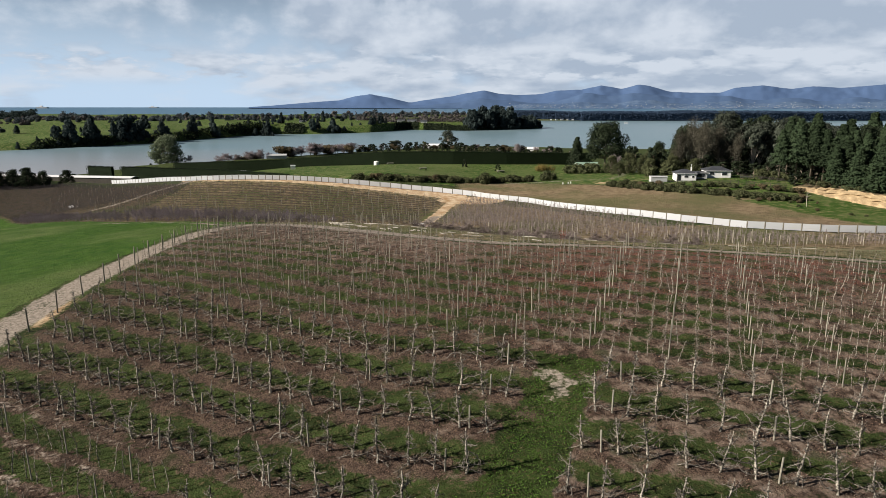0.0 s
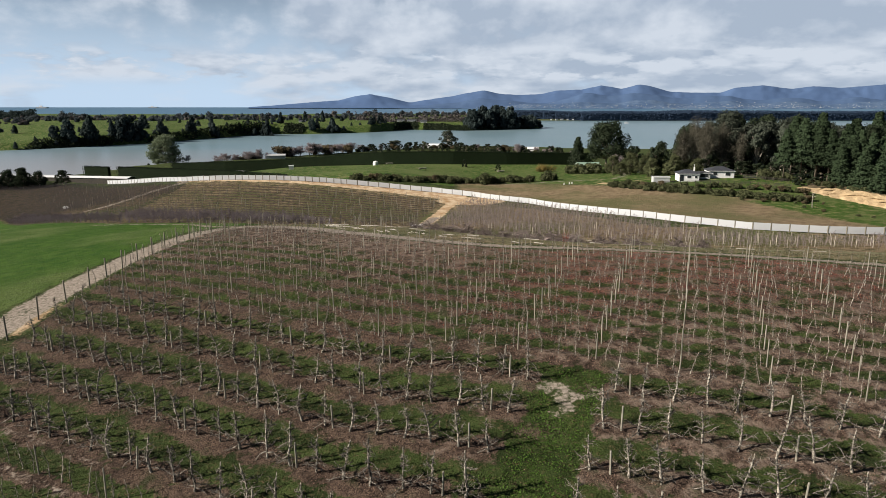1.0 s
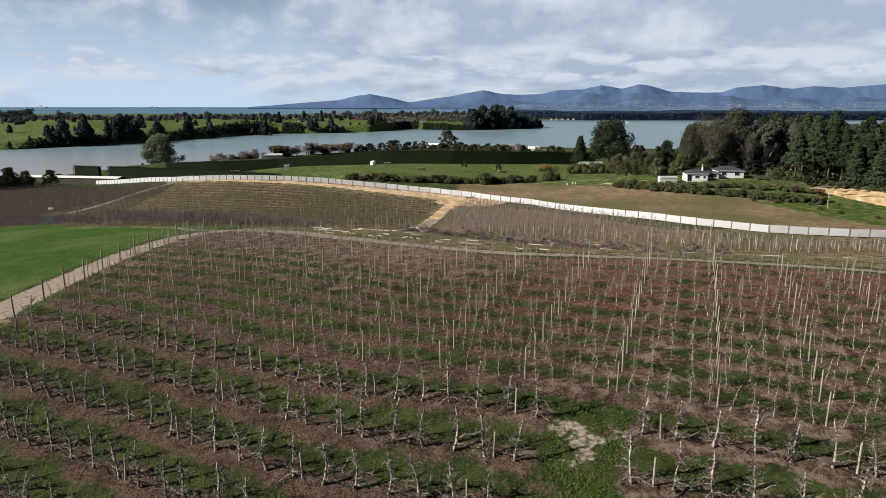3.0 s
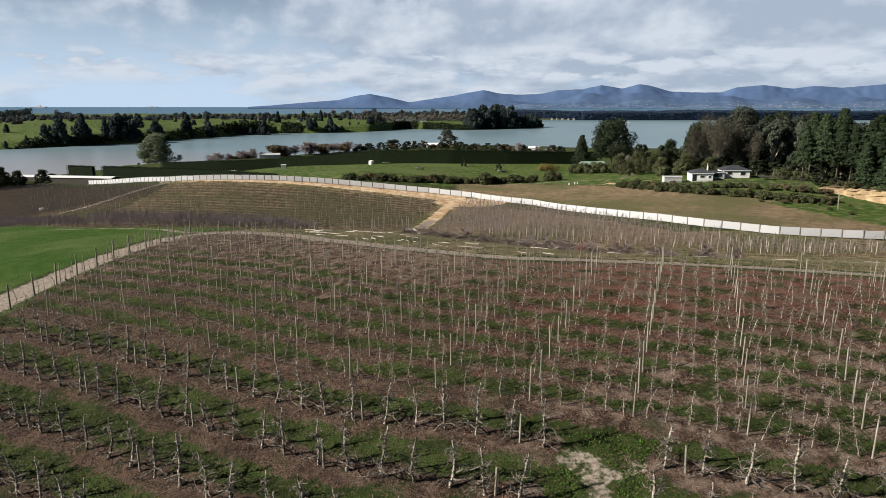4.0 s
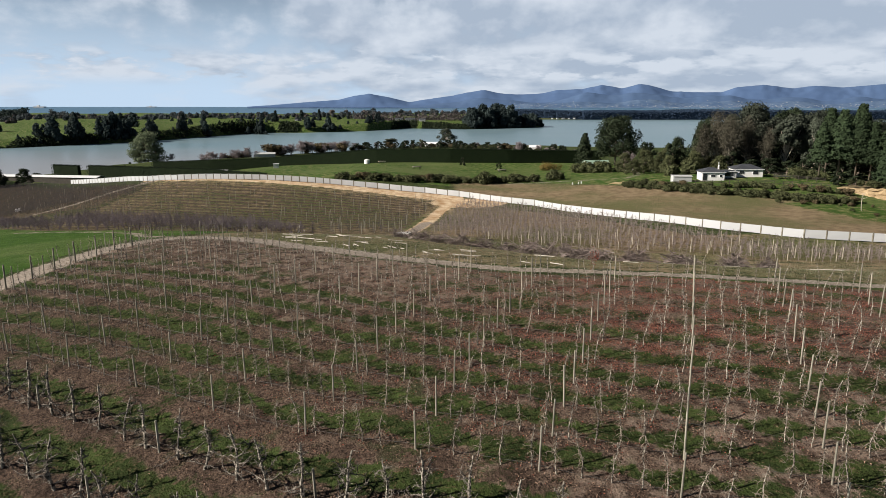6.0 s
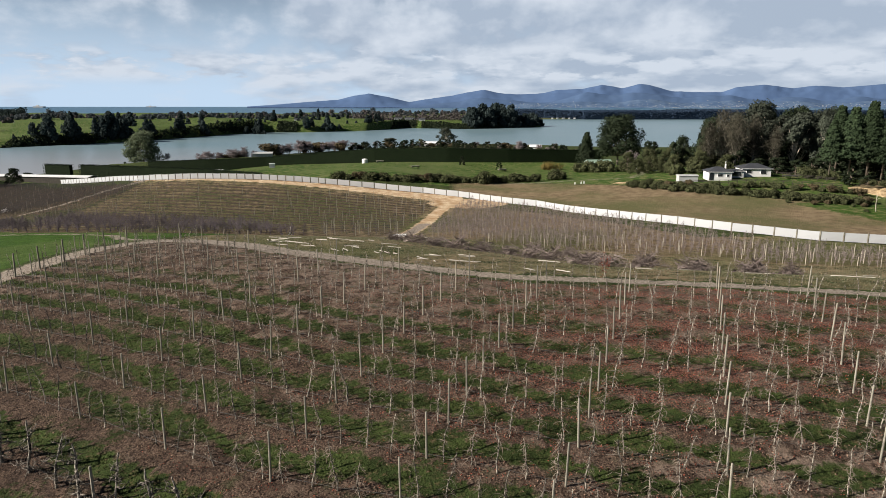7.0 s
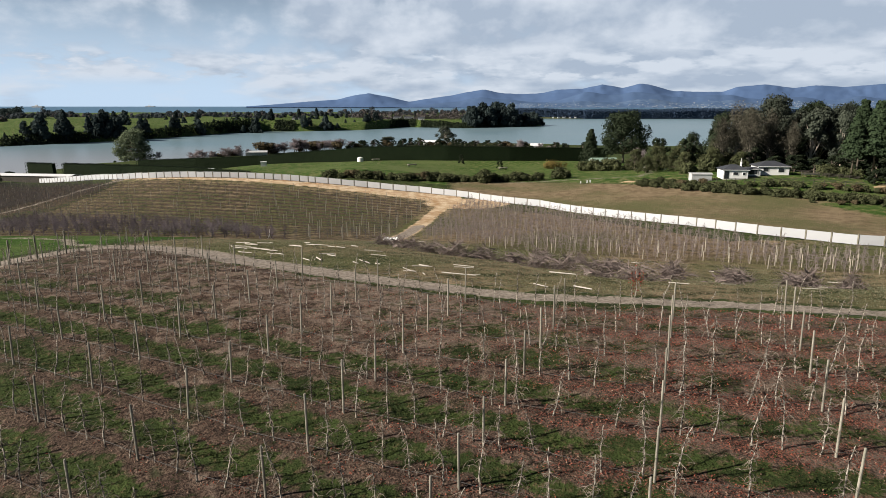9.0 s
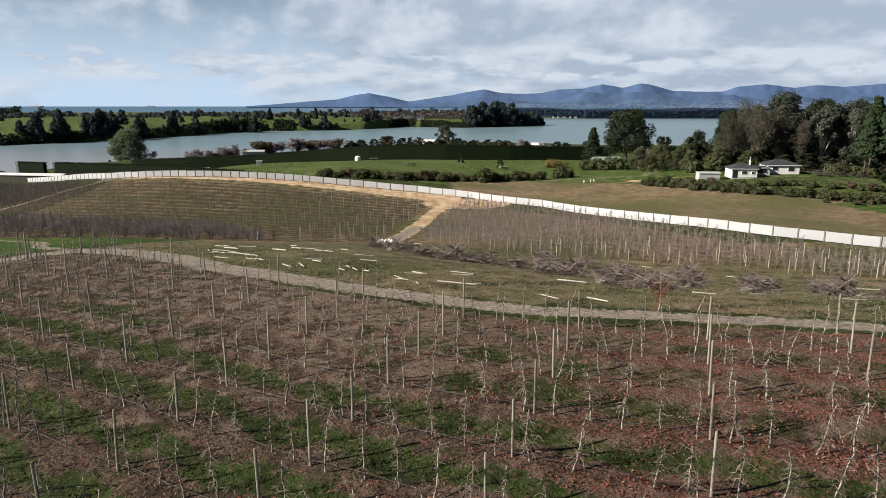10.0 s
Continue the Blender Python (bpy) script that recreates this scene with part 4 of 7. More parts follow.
def broadleaf(seed, h, spread, leaf, count, crown_from=0.3, lumps=13):
    """Trunk and limbs, and the points of a lumpy crown, for a tree h high."""
    rng, pr = np.random.default_rng(seed), random.Random(seed)
    trunk = crooked(pr, (0, 0, -0.6), (pr.uniform(-0.1, 0.1), pr.uniform(-0.1, 0.1), 1), h * 0.62, 6, 0.10, 0.05)
    g = Geo().tube(trunk, [h * (0.024 - 0.0026 * i) for i in range(7)], 7)
    blobs = []
    for k in range(lumps):
        u = (k + 0.5) / lumps
        z = h * (crown_from + (0.92 - crown_from) * u)
        w = spread * (0.35 + 0.65 * math.sin(math.pi * min(1, 0.25 + 0.72 * u)))
        a = k * 2.4 + pr.uniform(-0.5, 0.5)
        r = w * pr.uniform(0.45, 1.0) * (1 - 0.45 * u)
        s = spread * pr.uniform(0.15, 0.31)
        c = (math.cos(a) * r, math.sin(a) * r, min(z, h - s * 0.7))
        blobs.append((*c, s, s, s * pr.uniform(0.65, 0.95)))
        i = min(5, 2 + int(4 * u))
        g.tube([trunk[i], trunk[i].lerp(Vector(c), 0.5) + Vector((0, 0, -0.3)), Vector(c)], [h * 0.009, h * 0.006, h * 0.003], 4, False)
    return g, blob_cards("crown", blobs, count, leaf, rng, M_GUM), blobs


def conifer_cards(rng, h, width, n, size, material, foot=0.12, layers=11, stretch=1.5):
    """A crown of drooping boughs, with whorls of uneven length."""
    u = rng.uniform(0, 1, n) ** 0.75
    lay = np.floor(u * layers) / layers
    bough = rng.integers(0, 11, n)
    reach = 0.62 + 0.55 * (np.sin(bough * 12.9 + np.floor(u * layers) * 78.2) * 43.7 % 1.0)
    z = h * (foot + (1 - foot) * (lay + rng.uniform(0, 0.75, n) / layers))
    out = rng.uniform(0.1, 1, n) ** 0.5
    r = width * (1 - lay * 0.96) ** 0.75 * out * reach
    a = bough * (2 * math.pi / 11) + lay * 17 + rng.normal(0, 0.18, n)
    droop = -0.10 * r + 0.25 * rng.normal(0, 1, n) + 0.5 * out
    p = np.stack([np.cos(a) * r, np.sin(a) * r, z + droop], -1)
    face = np.stack([np.cos(a) * 0.8, np.sin(a) * 0.8, np.full(n, 0.6)], -1)
    return cards("crown", p, size, rng, material, stretch, face, True)


TREES = {}


def tree_kind(kind):
    """Meshes of one kind of tree, 20 m high, built once: trunk and crown."""
    if kind in TREES:
        return TREES[kind]
    base, seed = kind.rstrip("0123456789"), sum(ord(c) * (i + 3) for i, c in enumerate(kind))
    rng = np.random.default_rng(seed)
    if base == "gum":
        g, me, _ = broadleaf(seed, 20, 7.6, 0.24, 12000, 0.28, 44)
        out = (g.mesh("gum_trunk", M_PALE_TRUNK, True), me)
    elif base == "dark":
        g, me, _ = broadleaf(seed, 20, 7.8, 0.25, 12000, 0.12, 44)
        me.materials[0] = M_DARKLEAF
        out = (g.mesh("dark_trunk", M_TRUNK, True), me)
    elif base == "round":
        g, me, _ = broadleaf(seed, 20, 11.0, 0.34, 12000, 0.22, 60)
        me.materials[0] = M_DARKLEAF
        out = (g.mesh("round_trunk", M_TRUNK, True), me)
    elif base == "broad":
        g, me, _ = broadleaf(seed, 20, 11.0, 0.36, 12000, 0.02, 64)
        me.materials[0] = M_PALEGUM
        out = (g.mesh("broad_trunk", M_TRUNK, True), me)
    elif base in ("lite", "litegum"):
        g, me, _ = broadleaf(seed, 20, 8.5, 0.55, 2000, 0.06, 16)
        me.materials[0] = M_DARKLEAF if base == "lite" else M_SHRUB
        out = (g.mesh("lite_trunk", M_TRUNK), me)
    elif base == "tallgum":
        g, me, _ = broadleaf(seed, 20, 6.5, 0.32, 6000, 0.55, 30)
        out = (g.mesh("gum_trunk", M_PALE_TRUNK, True), me)
    elif base == "olive":
        g, me, _ = broadleaf(seed, 20, 10.0, 0.33, 8000, 0.08, 34)
        me.materials[0] = M_SHRUB
        out = (g.mesh("olive_trunk", M_TRUNK, True), me)
    elif base == "umbrella":
        g, _, _ = broadleaf(seed, 20, 13, 0.5, 100, 0.5, 9)
        pr = random.Random(seed)
        blobs = [(math.cos(k * 2.4) * 9 * (k / 11) ** 0.5, math.sin(k * 2.4) * 9 * (k / 11) ** 0.5, 15.5 + pr.uniform(-3.5, 2.5), 4, 4, 1.6) for k in range(12)]
        out = (g.mesh("umbrella_trunk", M_TRUNK, True), blob_cards("crown", blobs, 4200, 0.6, rng, M_GUM))
    elif base in ("pine", "lowpine"):
        g = Geo().tube([(0, 0, -0.6), (0, 0, 10), (0.1, 0, 19.6)], [0.28, 0.18, 0.03], 7)
        for k in range(22):
            z, a = 2.5 + k * 0.62, k * 2.4
            g.tube([(0, 0, z), (math.cos(a) * 2.2 * (1 - z / 24), math.sin(a) * 2.2 * (1 - z / 24), z + 0.3)], [0.05, 0.02], 3, False)
        out = (g.mesh("pine_trunk", M_TRUNK, True), conifer_cards(rng, 20, 4.6, 7500, 0.36, M_PINE, 0.26 if base == "pine" else 0.06, 13))
    elif base == "conifer":
        g = Geo().tube([(0, 0, -0.6), (0, 0, 18)], [0.4, 0.05], 7)
        out = (g.mesh("conifer_trunk", M_TRUNK, True), conifer_cards(rng, 20, 7.0, 6500, 0.46, M_DARKLEAF, 0.05, 9))
    elif base in ("bare", "willow"):
        pr = random.Random(seed)
        g, tips = Geo().tube([(0, 0, -0.6), (0.1, 0.1, 4), (0, 0.2, 8), (0.2, 0.1, 13)], [0.38, 0.3, 0.2, 0.06], 6), []
        for k in range(26):
            z, a = 2.5 + k * 0.42, k * 2.4 + pr.uniform(-0.4, 0.4)
            n = pr.uniform(5.0, 8.5) * (1 - 0.45 * k / 26)
            pts = crooked(pr, (0, 0.1, z), (math.cos(a) * 0.75, math.sin(a) * 0.75, 1.7 if base == "bare" else 0.5), n, 5, 0.22, 0.08)
            g.tube(pts, [0.10, 0.08, 0.06, 0.04, 0.025, 0.012], 4, False)
            tips += [p for p in pts[2:]]
        q = np.array([tuple(p) for p in tips])
        n = 4200 if base == "bare" else 1700
        q = q[rng.integers(0, len(q), n)] + rng.normal(0, 0.75, (n, 3))
        out = (g.mesh("bare_trunk", M_PALEPOST if base == "bare" else M_TRUNK, True), cards("twigs", q, 0.075 if base == "bare" else 0.15, rng, M_BROWNTWIG if base == "bare" else M_WILLOW, 5.5))
    elif base == "shrub" or base == "russet":
        pr = random.Random(seed)
        blobs = [(pr.uniform(-5, 5), pr.uniform(-5, 5), pr.uniform(3, 12), pr.uniform(3.5, 5.5), pr.uniform(3.5, 5.5), pr.uniform(3.5, 6)) for _ in range(8)]
        g = Geo()
        for b in blobs:
            g.tube([(0, 0, -0.5), (b[0] * 0.4, b[1] * 0.4, b[2] * 0.5), b[:3]], [0.5, 0.35, 0.1], 4, False)
        out = (g.mesh("shrub_stem", M_TRUNK), blob_cards("foliage", blobs, 1300, 1.05, rng, M_SHRUB if base == "shrub" else M_RUSSET, 0.5))
    TREES[kind] = out
    return out


MASTER = {}


def plant(kind, x, y, h, name, label, category, group="", width=1.0, turn=0.0, z=None, sub=("trunk", "crown")):
    """Stands a tree of that kind, h metres high, on the ground."""
    if h < 12.5 and name != "conifer":
        kind = kind.replace("dark", "lite") if kind.startswith("dark") else kind.replace("gum", "litegum") if kind.startswith("gum") else kind
    m = pose(x, y, gz(x, y) if z is None else z, 0, 0, turn) @ Matrix.Diagonal((h / 20 * width, h / 20 * width, h / 20, 1))
    key = (kind, name, label)
    if key not in MASTER:
        t = new(name)
        a, b = tree_kind(kind)
        part(sub[0], a, t), part(sub[1], b, t)
        tagged(t, label, category, group)
        MASTER[key] = t
    else:
        t = copy_thing(MASTER[key], m)
    t.matrix_basis = m
    return t


# the sandy cutting and the raised ground of the pines
BANK = [(110.5, 210, 0.2), (113, 203, 1.2), (115, 197, 2.2), (118, 188, 2.9), (121, 179, 2.7), (126, 171, 1.5), (131, 166, 0.2)]
M_SANDFACE = noisy("sandy_cut", (0.17, 0.118, 0.062), (0.46, 0.345, 0.20), 0.6, 3.0, 0.95, 0.9, 0.0, dist=0.3)
M_BANKTOP = noisy("needle_litter", (0.07, 0.055, 0.03), (0.16, 0.12, 0.06), 0.3, 3, 0.95, 0.5, 0.0)


def build_bank():
    bank = tagged(new("sand_bank"), "raw yellow sandy cut bank below pine trees", "bank", kind="structure")
    face, top = Geo(), Geo()
    rng = random.Random(3)
    fine = []
    for a, b in zip(BANK, BANK[1:]):
        for k in range(6):
            u = k / 6
            fine.append(tuple(a[i] + (b[i] - a[i]) * u for i in range(3)))
    rows = 7
    for x, y, h in fine:
        z = gz(x, y)
        for r in range(rows):
            u = r / (rows - 1)
            jag = rng.uniform(-1.3, 1.3) * (0 < r)
            face.v.append((x + (0.2 + 3.2 * u ** 0.8) + jag * 0.6, y + (0.2 + 2.0 * u) + jag * 0.6, z - 0.3 + (h + 0.3) * u ** 0.75 + jag * 0.12))
        e = face.v[-1]
        top.v += [e, (x + 14, y + 12, z + h + 0.3), (x + 45, y + 45, z + h * 0.6), (x + 70, y + 70, z - 3)]
    n = len(fine)
    for i in range(n - 1):
        for r in range(rows - 1):
            a = i * rows + r
            face.f.append((a + 1, a + rows + 1, a + rows, a))
        for r in range(3):
            a = i * 4 + r
            top.f.append((a + 1, a + 5, a + 4, a))
    part("cut_face", face.mesh("cut_face", M_SANDFACE), bank)
    part("bank_top", top.mesh("bank_top", M_BANKTOP), bank, "needle-littered ground under the pines")


build_bank()

GROVE = "trees of the dark grove behind the house"
for kind, x, y, h, w in (("conifer1", 93, 262, 17, 0.9), ("gum1", 111, 262, 24.6, 1.0), ("gum2", 110, 277, 21, 0.9), ("dark1", 119, 257, 21.3, 0.9),
                         ("dark2", 138, 286, 25, 0.9), ("gum3", 133, 262, 22.7, 1.0), ("dark1", 154, 290, 25, 0.85), ("dark2", 149, 270, 22.5, 0.85),
                         ("dark1", 165, 285, 22.4, 0.95), ("dark2", 128, 291, 24, 0.9), ("gum1", 143, 250, 21, 0.85), ("dark2", 102, 268, 18, 0.8),
                         ("dark1", 104, 285, 20, 0.9), ("gum2", 126, 248, 19, 0.8), ("dark2", 172, 262, 22, 0.9), ("dark1", 90, 276, 13, 0.9),
                         ("dark2", 160, 252, 22, 0.85), ("dark1", 178, 244, 22, 0.9), ("gum3", 188, 262, 23, 0.9), ("dark1", 117, 272, 19, 1.1), ("dark1", 140, 268, 18, 1.2), ("gum2", 100, 258, 15, 1.0), ("dark2", 124, 268, 20, 1.1), ("dark1", 146, 258, 19, 1.1),
                         ("gum1", 156, 262, 21, 1.1), ("dark2", 112, 250, 12, 1.1), ("dark1", 168, 250, 20, 1.1), ("dark2", 131, 249, 13, 1.2), ("dark1", 99, 249, 9, 1.2), ("dark2", 138, 243, 12, 1.2)):
    gum = kind.startswith("gum")
    plant(kind, x, y, h, "gum_tree" if gum else "evergreen_tree",
          "tall grey-green gum tree with a pale trunk" if gum else "tall dark evergreen tree in a dense grove", "tree", GROVE, w, x * 37 % 360)
plant("bare1", 95, 252, 22.9, "bare_tree", "tall brown leafless tree at the edge of the grove", "tree", "", 1.0, 40)
plant("bare2", 101, 256, 20.5, "bare_tree", "tall brown leafless tree at the edge of the grove", "tree", "", 0.9, 110)
for x, y, h, w in ((90, 251, 18.5, 1.1), (97.5, 248, 21.5, 1.0), (105, 252, 21, 1.0), (110, 248, 17, 1.0)):
    plant("bare1" if x < 100 else "bare2", x, y, h, "bare_tree", "tall brown leafless tree at the edge of the grove", "tree", "", w, x * 41 % 360)
for k, (x, y, h) in enumerate(((114, 223, 15.5), (119, 222, 16.7), (123, 220, 16), (126, 218, 16), (130, 216, 15.5), (132.5, 213, 15), (135, 211, 15.4), (138, 208, 15.5),
                               (141, 206, 16.5), (145, 204, 17), (149, 200, 18), (128, 228, 18), (137, 224, 18), (146, 218, 18), (155, 210, 18), (121, 232, 17),
                               (160, 200, 18), (182, 300, 20.5), (186, 288, 24), (187, 278, 21), (152, 228, 19), (133, 236, 18))):
    zb = gz(x, y) + (2.2 if y < 240 else 0)
    plant("pine%d" % (k % 3 + 1), x, y, h * (0.92 + 0.22 * ((k * 5) % 7) / 7) + 0.6, "pine_tree", "dark green pine with a bare lower trunk", "tree", "pines above the sandy bank", 1.05 + 0.25 * ((k * 7) % 5) / 5, k * 67, zb)

for k, (x, y, h) in enumerate(((122, 205, 12.5), (125, 198, 13), (127, 190, 15), (130, 184, 14), (134, 178, 15), (139, 172, 14.5), (126, 206, 15.5), (133, 192, 16), (141, 183, 16), (131, 174, 13.5), (136, 168, 14), (141, 164, 14), (134, 180, 14), (146, 170, 15), (147, 160, 14))):
    plant("lowpine%d" % (k % 3 + 1), x, y, h, "pine_tree", "dark green pine with boughs down to the ground", "tree", "pines above the sandy bank", 1.35 + 0.2 * (k % 3), k * 83, gz(x, y) + 1.6)
for k, (x, y, h) in enumerate(((104, 245, 5), (109, 243, 5.5), (114, 241, 5), (118, 238, 6), (122, 235, 5.5), (126, 232, 5), (130, 228, 5.5), (134, 225, 5), (138, 221, 5.5), (143, 217, 5), (148, 213, 5.5), (116, 216, 4), (119, 213, 3.6))):
    plant("dark%d" % (k % 2 + 1), x, y, h, "understorey_bush", "dark bushy undergrowth at the grove's foot", "shrub", "undergrowth of the grove", 1.7, k * 59)
for k, (x, y, h) in enumerate(((76, 270, 9), (80, 262, 8), (72, 281, 8), (87, 250, 7.5), (79, 252, 6.5), (91, 258, 9.5), (84, 269, 8.5), (70, 262, 5.5), (94, 246, 6))):
    plant("olive%d" % (k % 2 + 1), x, y, h, "garden_tree", "olive green garden tree by the drive", "tree", "garden trees", 1.1, k * 71)
for k in range(16):
    x, y = 114.5 + k * 1.15 + (k * 7 % 3) * 0.5, 208.5 - k * 2.2
    plant("shrub%d" % (k % 3 + 1), x, y, 1.5 + (k * 5 % 4) * 0.35, "shrub", "olive scrub along the top of the sandy bank", "shrub", "scrub on the sandy bank", 1.5, k * 47, gz(x, y) + 2.0, sub=("stem", "foliage"))

for x, y, h in ((117, 256, 20), (116.5, 249, 18.5), (122, 254, 21)):
    plant("tallgum1", x, y, h, "gum_tree", "slender gum tree with a tall bare pale trunk", "tree", GROVE, 1.0, x * 29 % 360)
TREE_LIST = (("round1", 82.5, 336, 22.5, 1.0, "spreading_tree", "huge rounded dark evergreen tree by the pasture"),
             ("conifer2", 68, 336, 14.5, 0.95, "conifer", "dark conical evergreen beside a hedge"),
             ("broad1", -196, 470, 20.0, 1.22, "gum_tree", "large grey-green tree standing at the lake shore"),
             ("gum2", 5, 640, 15.5, 1.55, "spreading_tree", "open spreading grey-green tree near the far houses"),
             ("dark2", 82, 285, 12, 1.0, "evergreen_tree", "dark bushy evergreen near the farm sheds"),
             ("dark1", 83, 262, 11.5, 0.9, "evergreen_tree", "dark bushy evergreen behind the grey shed"),
             ("gum2", 87, 275, 10.5, 1.1, "garden_tree", "olive green garden tree by the drive"),
             ("willow1", 76, 291, 9.5, 1.2, "bare_tree", "brownish half-bare garden tree"))
for kind, x, y, h, w, name, label in TREE_LIST:
    plant(kind, x, y, h, name, label, "tree", "", w, x * 53 % 360)


# ---- hedges ----
def build_hedge(name, line, label, thick, gap=0.24):
    """A clipped shelter hedge along (x, y, top) points."""
    hedge = tagged(new(name), label, "hedge")
    core, pts, ways = Geo(), [], []
    rng = np.random.default_rng(len(line) * 7)
    xy = [(p[0], p[1]) for p in line]
    cum = [0]
    for a, b in zip(xy, xy[1:]):
        cum.append(cum[-1] + math.hypot(b[0] - a[0], b[1] - a[1]))
    for i, (x, y, ux, uy) in enumerate(along(xy, 2.0)):
        top = float(np.interp(i * 2.0, cum, [p[2] for p in line]))
        z = gz(x, y) - 0.3
        nx, ny = -uy, ux
        top += rng.uniform(-0.12, 0.12)
        t = thick / 2 - 0.3
        core.v += [(x + nx * t, y + ny * t, z), (x + nx * t * 0.85, y + ny * t * 0.85, top - 0.25), (x - nx * t * 0.85, y - ny * t * 0.85, top - 0.25), (x - nx * t, y - ny * t, z)]
        n = int(2.0 * (top - z) * 18 + 2.0 * thick * 16)
        for _ in range(n):
            s = rng.uniform(-1, 1)
            if rng.random() < 0.62:
                off, h = -thick / 2 * rng.uniform(0.88, 1.06) * (1 if rng.random() < 0.85 else -1), rng.uniform(z, top)
            else:
                off, h = rng.uniform(-0.5, 0.5) * thick, top + rng.uniform(-0.25, 0.12)
            sgn = -1 if ny > 0 else 1
            pts.append((x + ux * s - nx * off * sgn, y + uy * s - ny * off * sgn, h))
            ways.append((0, 0, 1) if h > top - 0.3 else (-nx * sgn * math.copysign(1, off), -ny * sgn * math.copysign(1, off), 0.3))
    n = len(core.v) // 4
    for i in range(n - 1):
        for r in range(3):
            a = i * 4 + r
            core.f.append((a, a + 1, a + 5, a + 4))
    core.f += [(0, 3, 2, 1), (n * 4 - 4, n * 4 - 3, n * 4 - 2, n * 4 - 1)]
    part("core", core.mesh("core", M_HEDGE), hedge)
    part("foliage", cards("foliage", np.array(pts), gap * 0.75, rng, M_HEDGE, 1.0, np.array(ways, float) * 5.0, True), hedge)


build_hedge("shelter_hedge", [(-172, 424, 7.2), (-133, 408, 9.6), (-96, 399, 11.7), (-60, 383, 15.6), (-32, 367, 18.7), (5, 353, 20.0), (34, 348, 19.8), (67, 347, 19.5), (78, 346, 19.5)],
            "long tall dark clipped shelter hedge along the pasture", 3.0)
build_hedge("clipped_hedge", [(-158, 325, 14.4), (-113, 300, 16.0), (-90, 286, 16.7), (-62, 268, 17.0)], "dark clipped hedge behind the white fence", 2.4)
build_hedge("hedge_block", [(-181, 337, 13.6), (-164, 328, 14.0)], "short dark clipped hedge block", 2.4)

# ---- shrubs ----
rng_s = random.Random(21)


def shrub_row(line, gap, lo, hi, label, group, russet=0.10, spread=1.2):
    for x, y, ux, uy in along(line, gap):
        x, y = x + rng_s.uniform(-spread, spread), y + rng_s.uniform(-spread, spread)
        kind = ("russet" if rng_s.random() < russet else "shrub") + str(rng_s.randint(1, 3))
        plant(kind, x, y, rng_s.uniform(lo, hi) * 0.9, "shrub", label, "shrub", group, rng_s.uniform(1.1, 1.9), rng_s.uniform(0, 360), sub=("stem", "foliage"))


shrub_row([(-31, 244), (-14, 243), (4, 246), (18, 250), (33, 252)], 1.9, 2.4, 4.4, "evergreen shrub in a row behind the fence", "shrubs behind the fence")
shrub_row([(-31, 247), (30, 255)], 3.0, 2.0, 3.6, "low shrub beside the pasture", "shrubs behind the fence")
shrub_row([(56, 223), (64, 214), (74, 206), (88, 197), (104, 188)], 1.2, 1.3, 3.4, "mixed garden shrub on the slope below the house", "shrubs below the house", 0.12)
shrub_row([(60, 223), (70, 213), (80, 205), (92, 198), (106, 189)], 1.5, 1.2, 2.6, "mixed garden shrub on the slope below the house", "shrubs below the house", 0.15)
shrub_row([(62, 224), (68, 217), (77, 214), (89, 211.5), (101, 207), (112, 200)], 1.9, 1.3, 2.7, "mixed garden shrub on the slope below the house", "shrubs below the house", 0.15)
shrub_row([(88, 192), (110, 184)], 4.0, 0.9, 1.6, "low scrub on the dry slope", "shrubs below the house", 0.3)
shrub_row([(98, 178), (116, 160), (124, 152)], 5.0, 0.8, 1.6, "low scrub on the dry slope", "shrubs below the house", 0.2, 3)
plant("shrub1", 15, 246, 6.2, "bush", "large rounded dark bush beside the shrubs", "shrub", "", 0.95, 10, sub=("stem", "foliage"))
def gold_bush(x, y, h):
    """A broad golden-brown bush."""
    rng, pr = np.random.default_rng(3), random.Random(3)
    blobs = [(pr.uniform(-3, 3), pr.uniform(-1, 1), pr.uniform(0.6, 1.6), 1.5, 1.3, 1.2) for _ in range(9)]
    t = tagged(new("golden_bush"), "broad golden-brown bush on the pasture's edge", "shrub")
    t.matrix_basis = pose(x, y, gz(x, y)) @ Matrix.Scale(h / 2.6, 4)
    g = Geo()
    for b in blobs:
        g.tube([(b[0] * 0.4, 0, -0.2), b[:3]], [0.08, 0.03], 4, False)
    part("stem", g.mesh("stem", M_TRUNK), t)
    part("foliage", blob_cards("foliage", blobs, 1800, 0.16, rng, M_GOLD, 0.5), t)


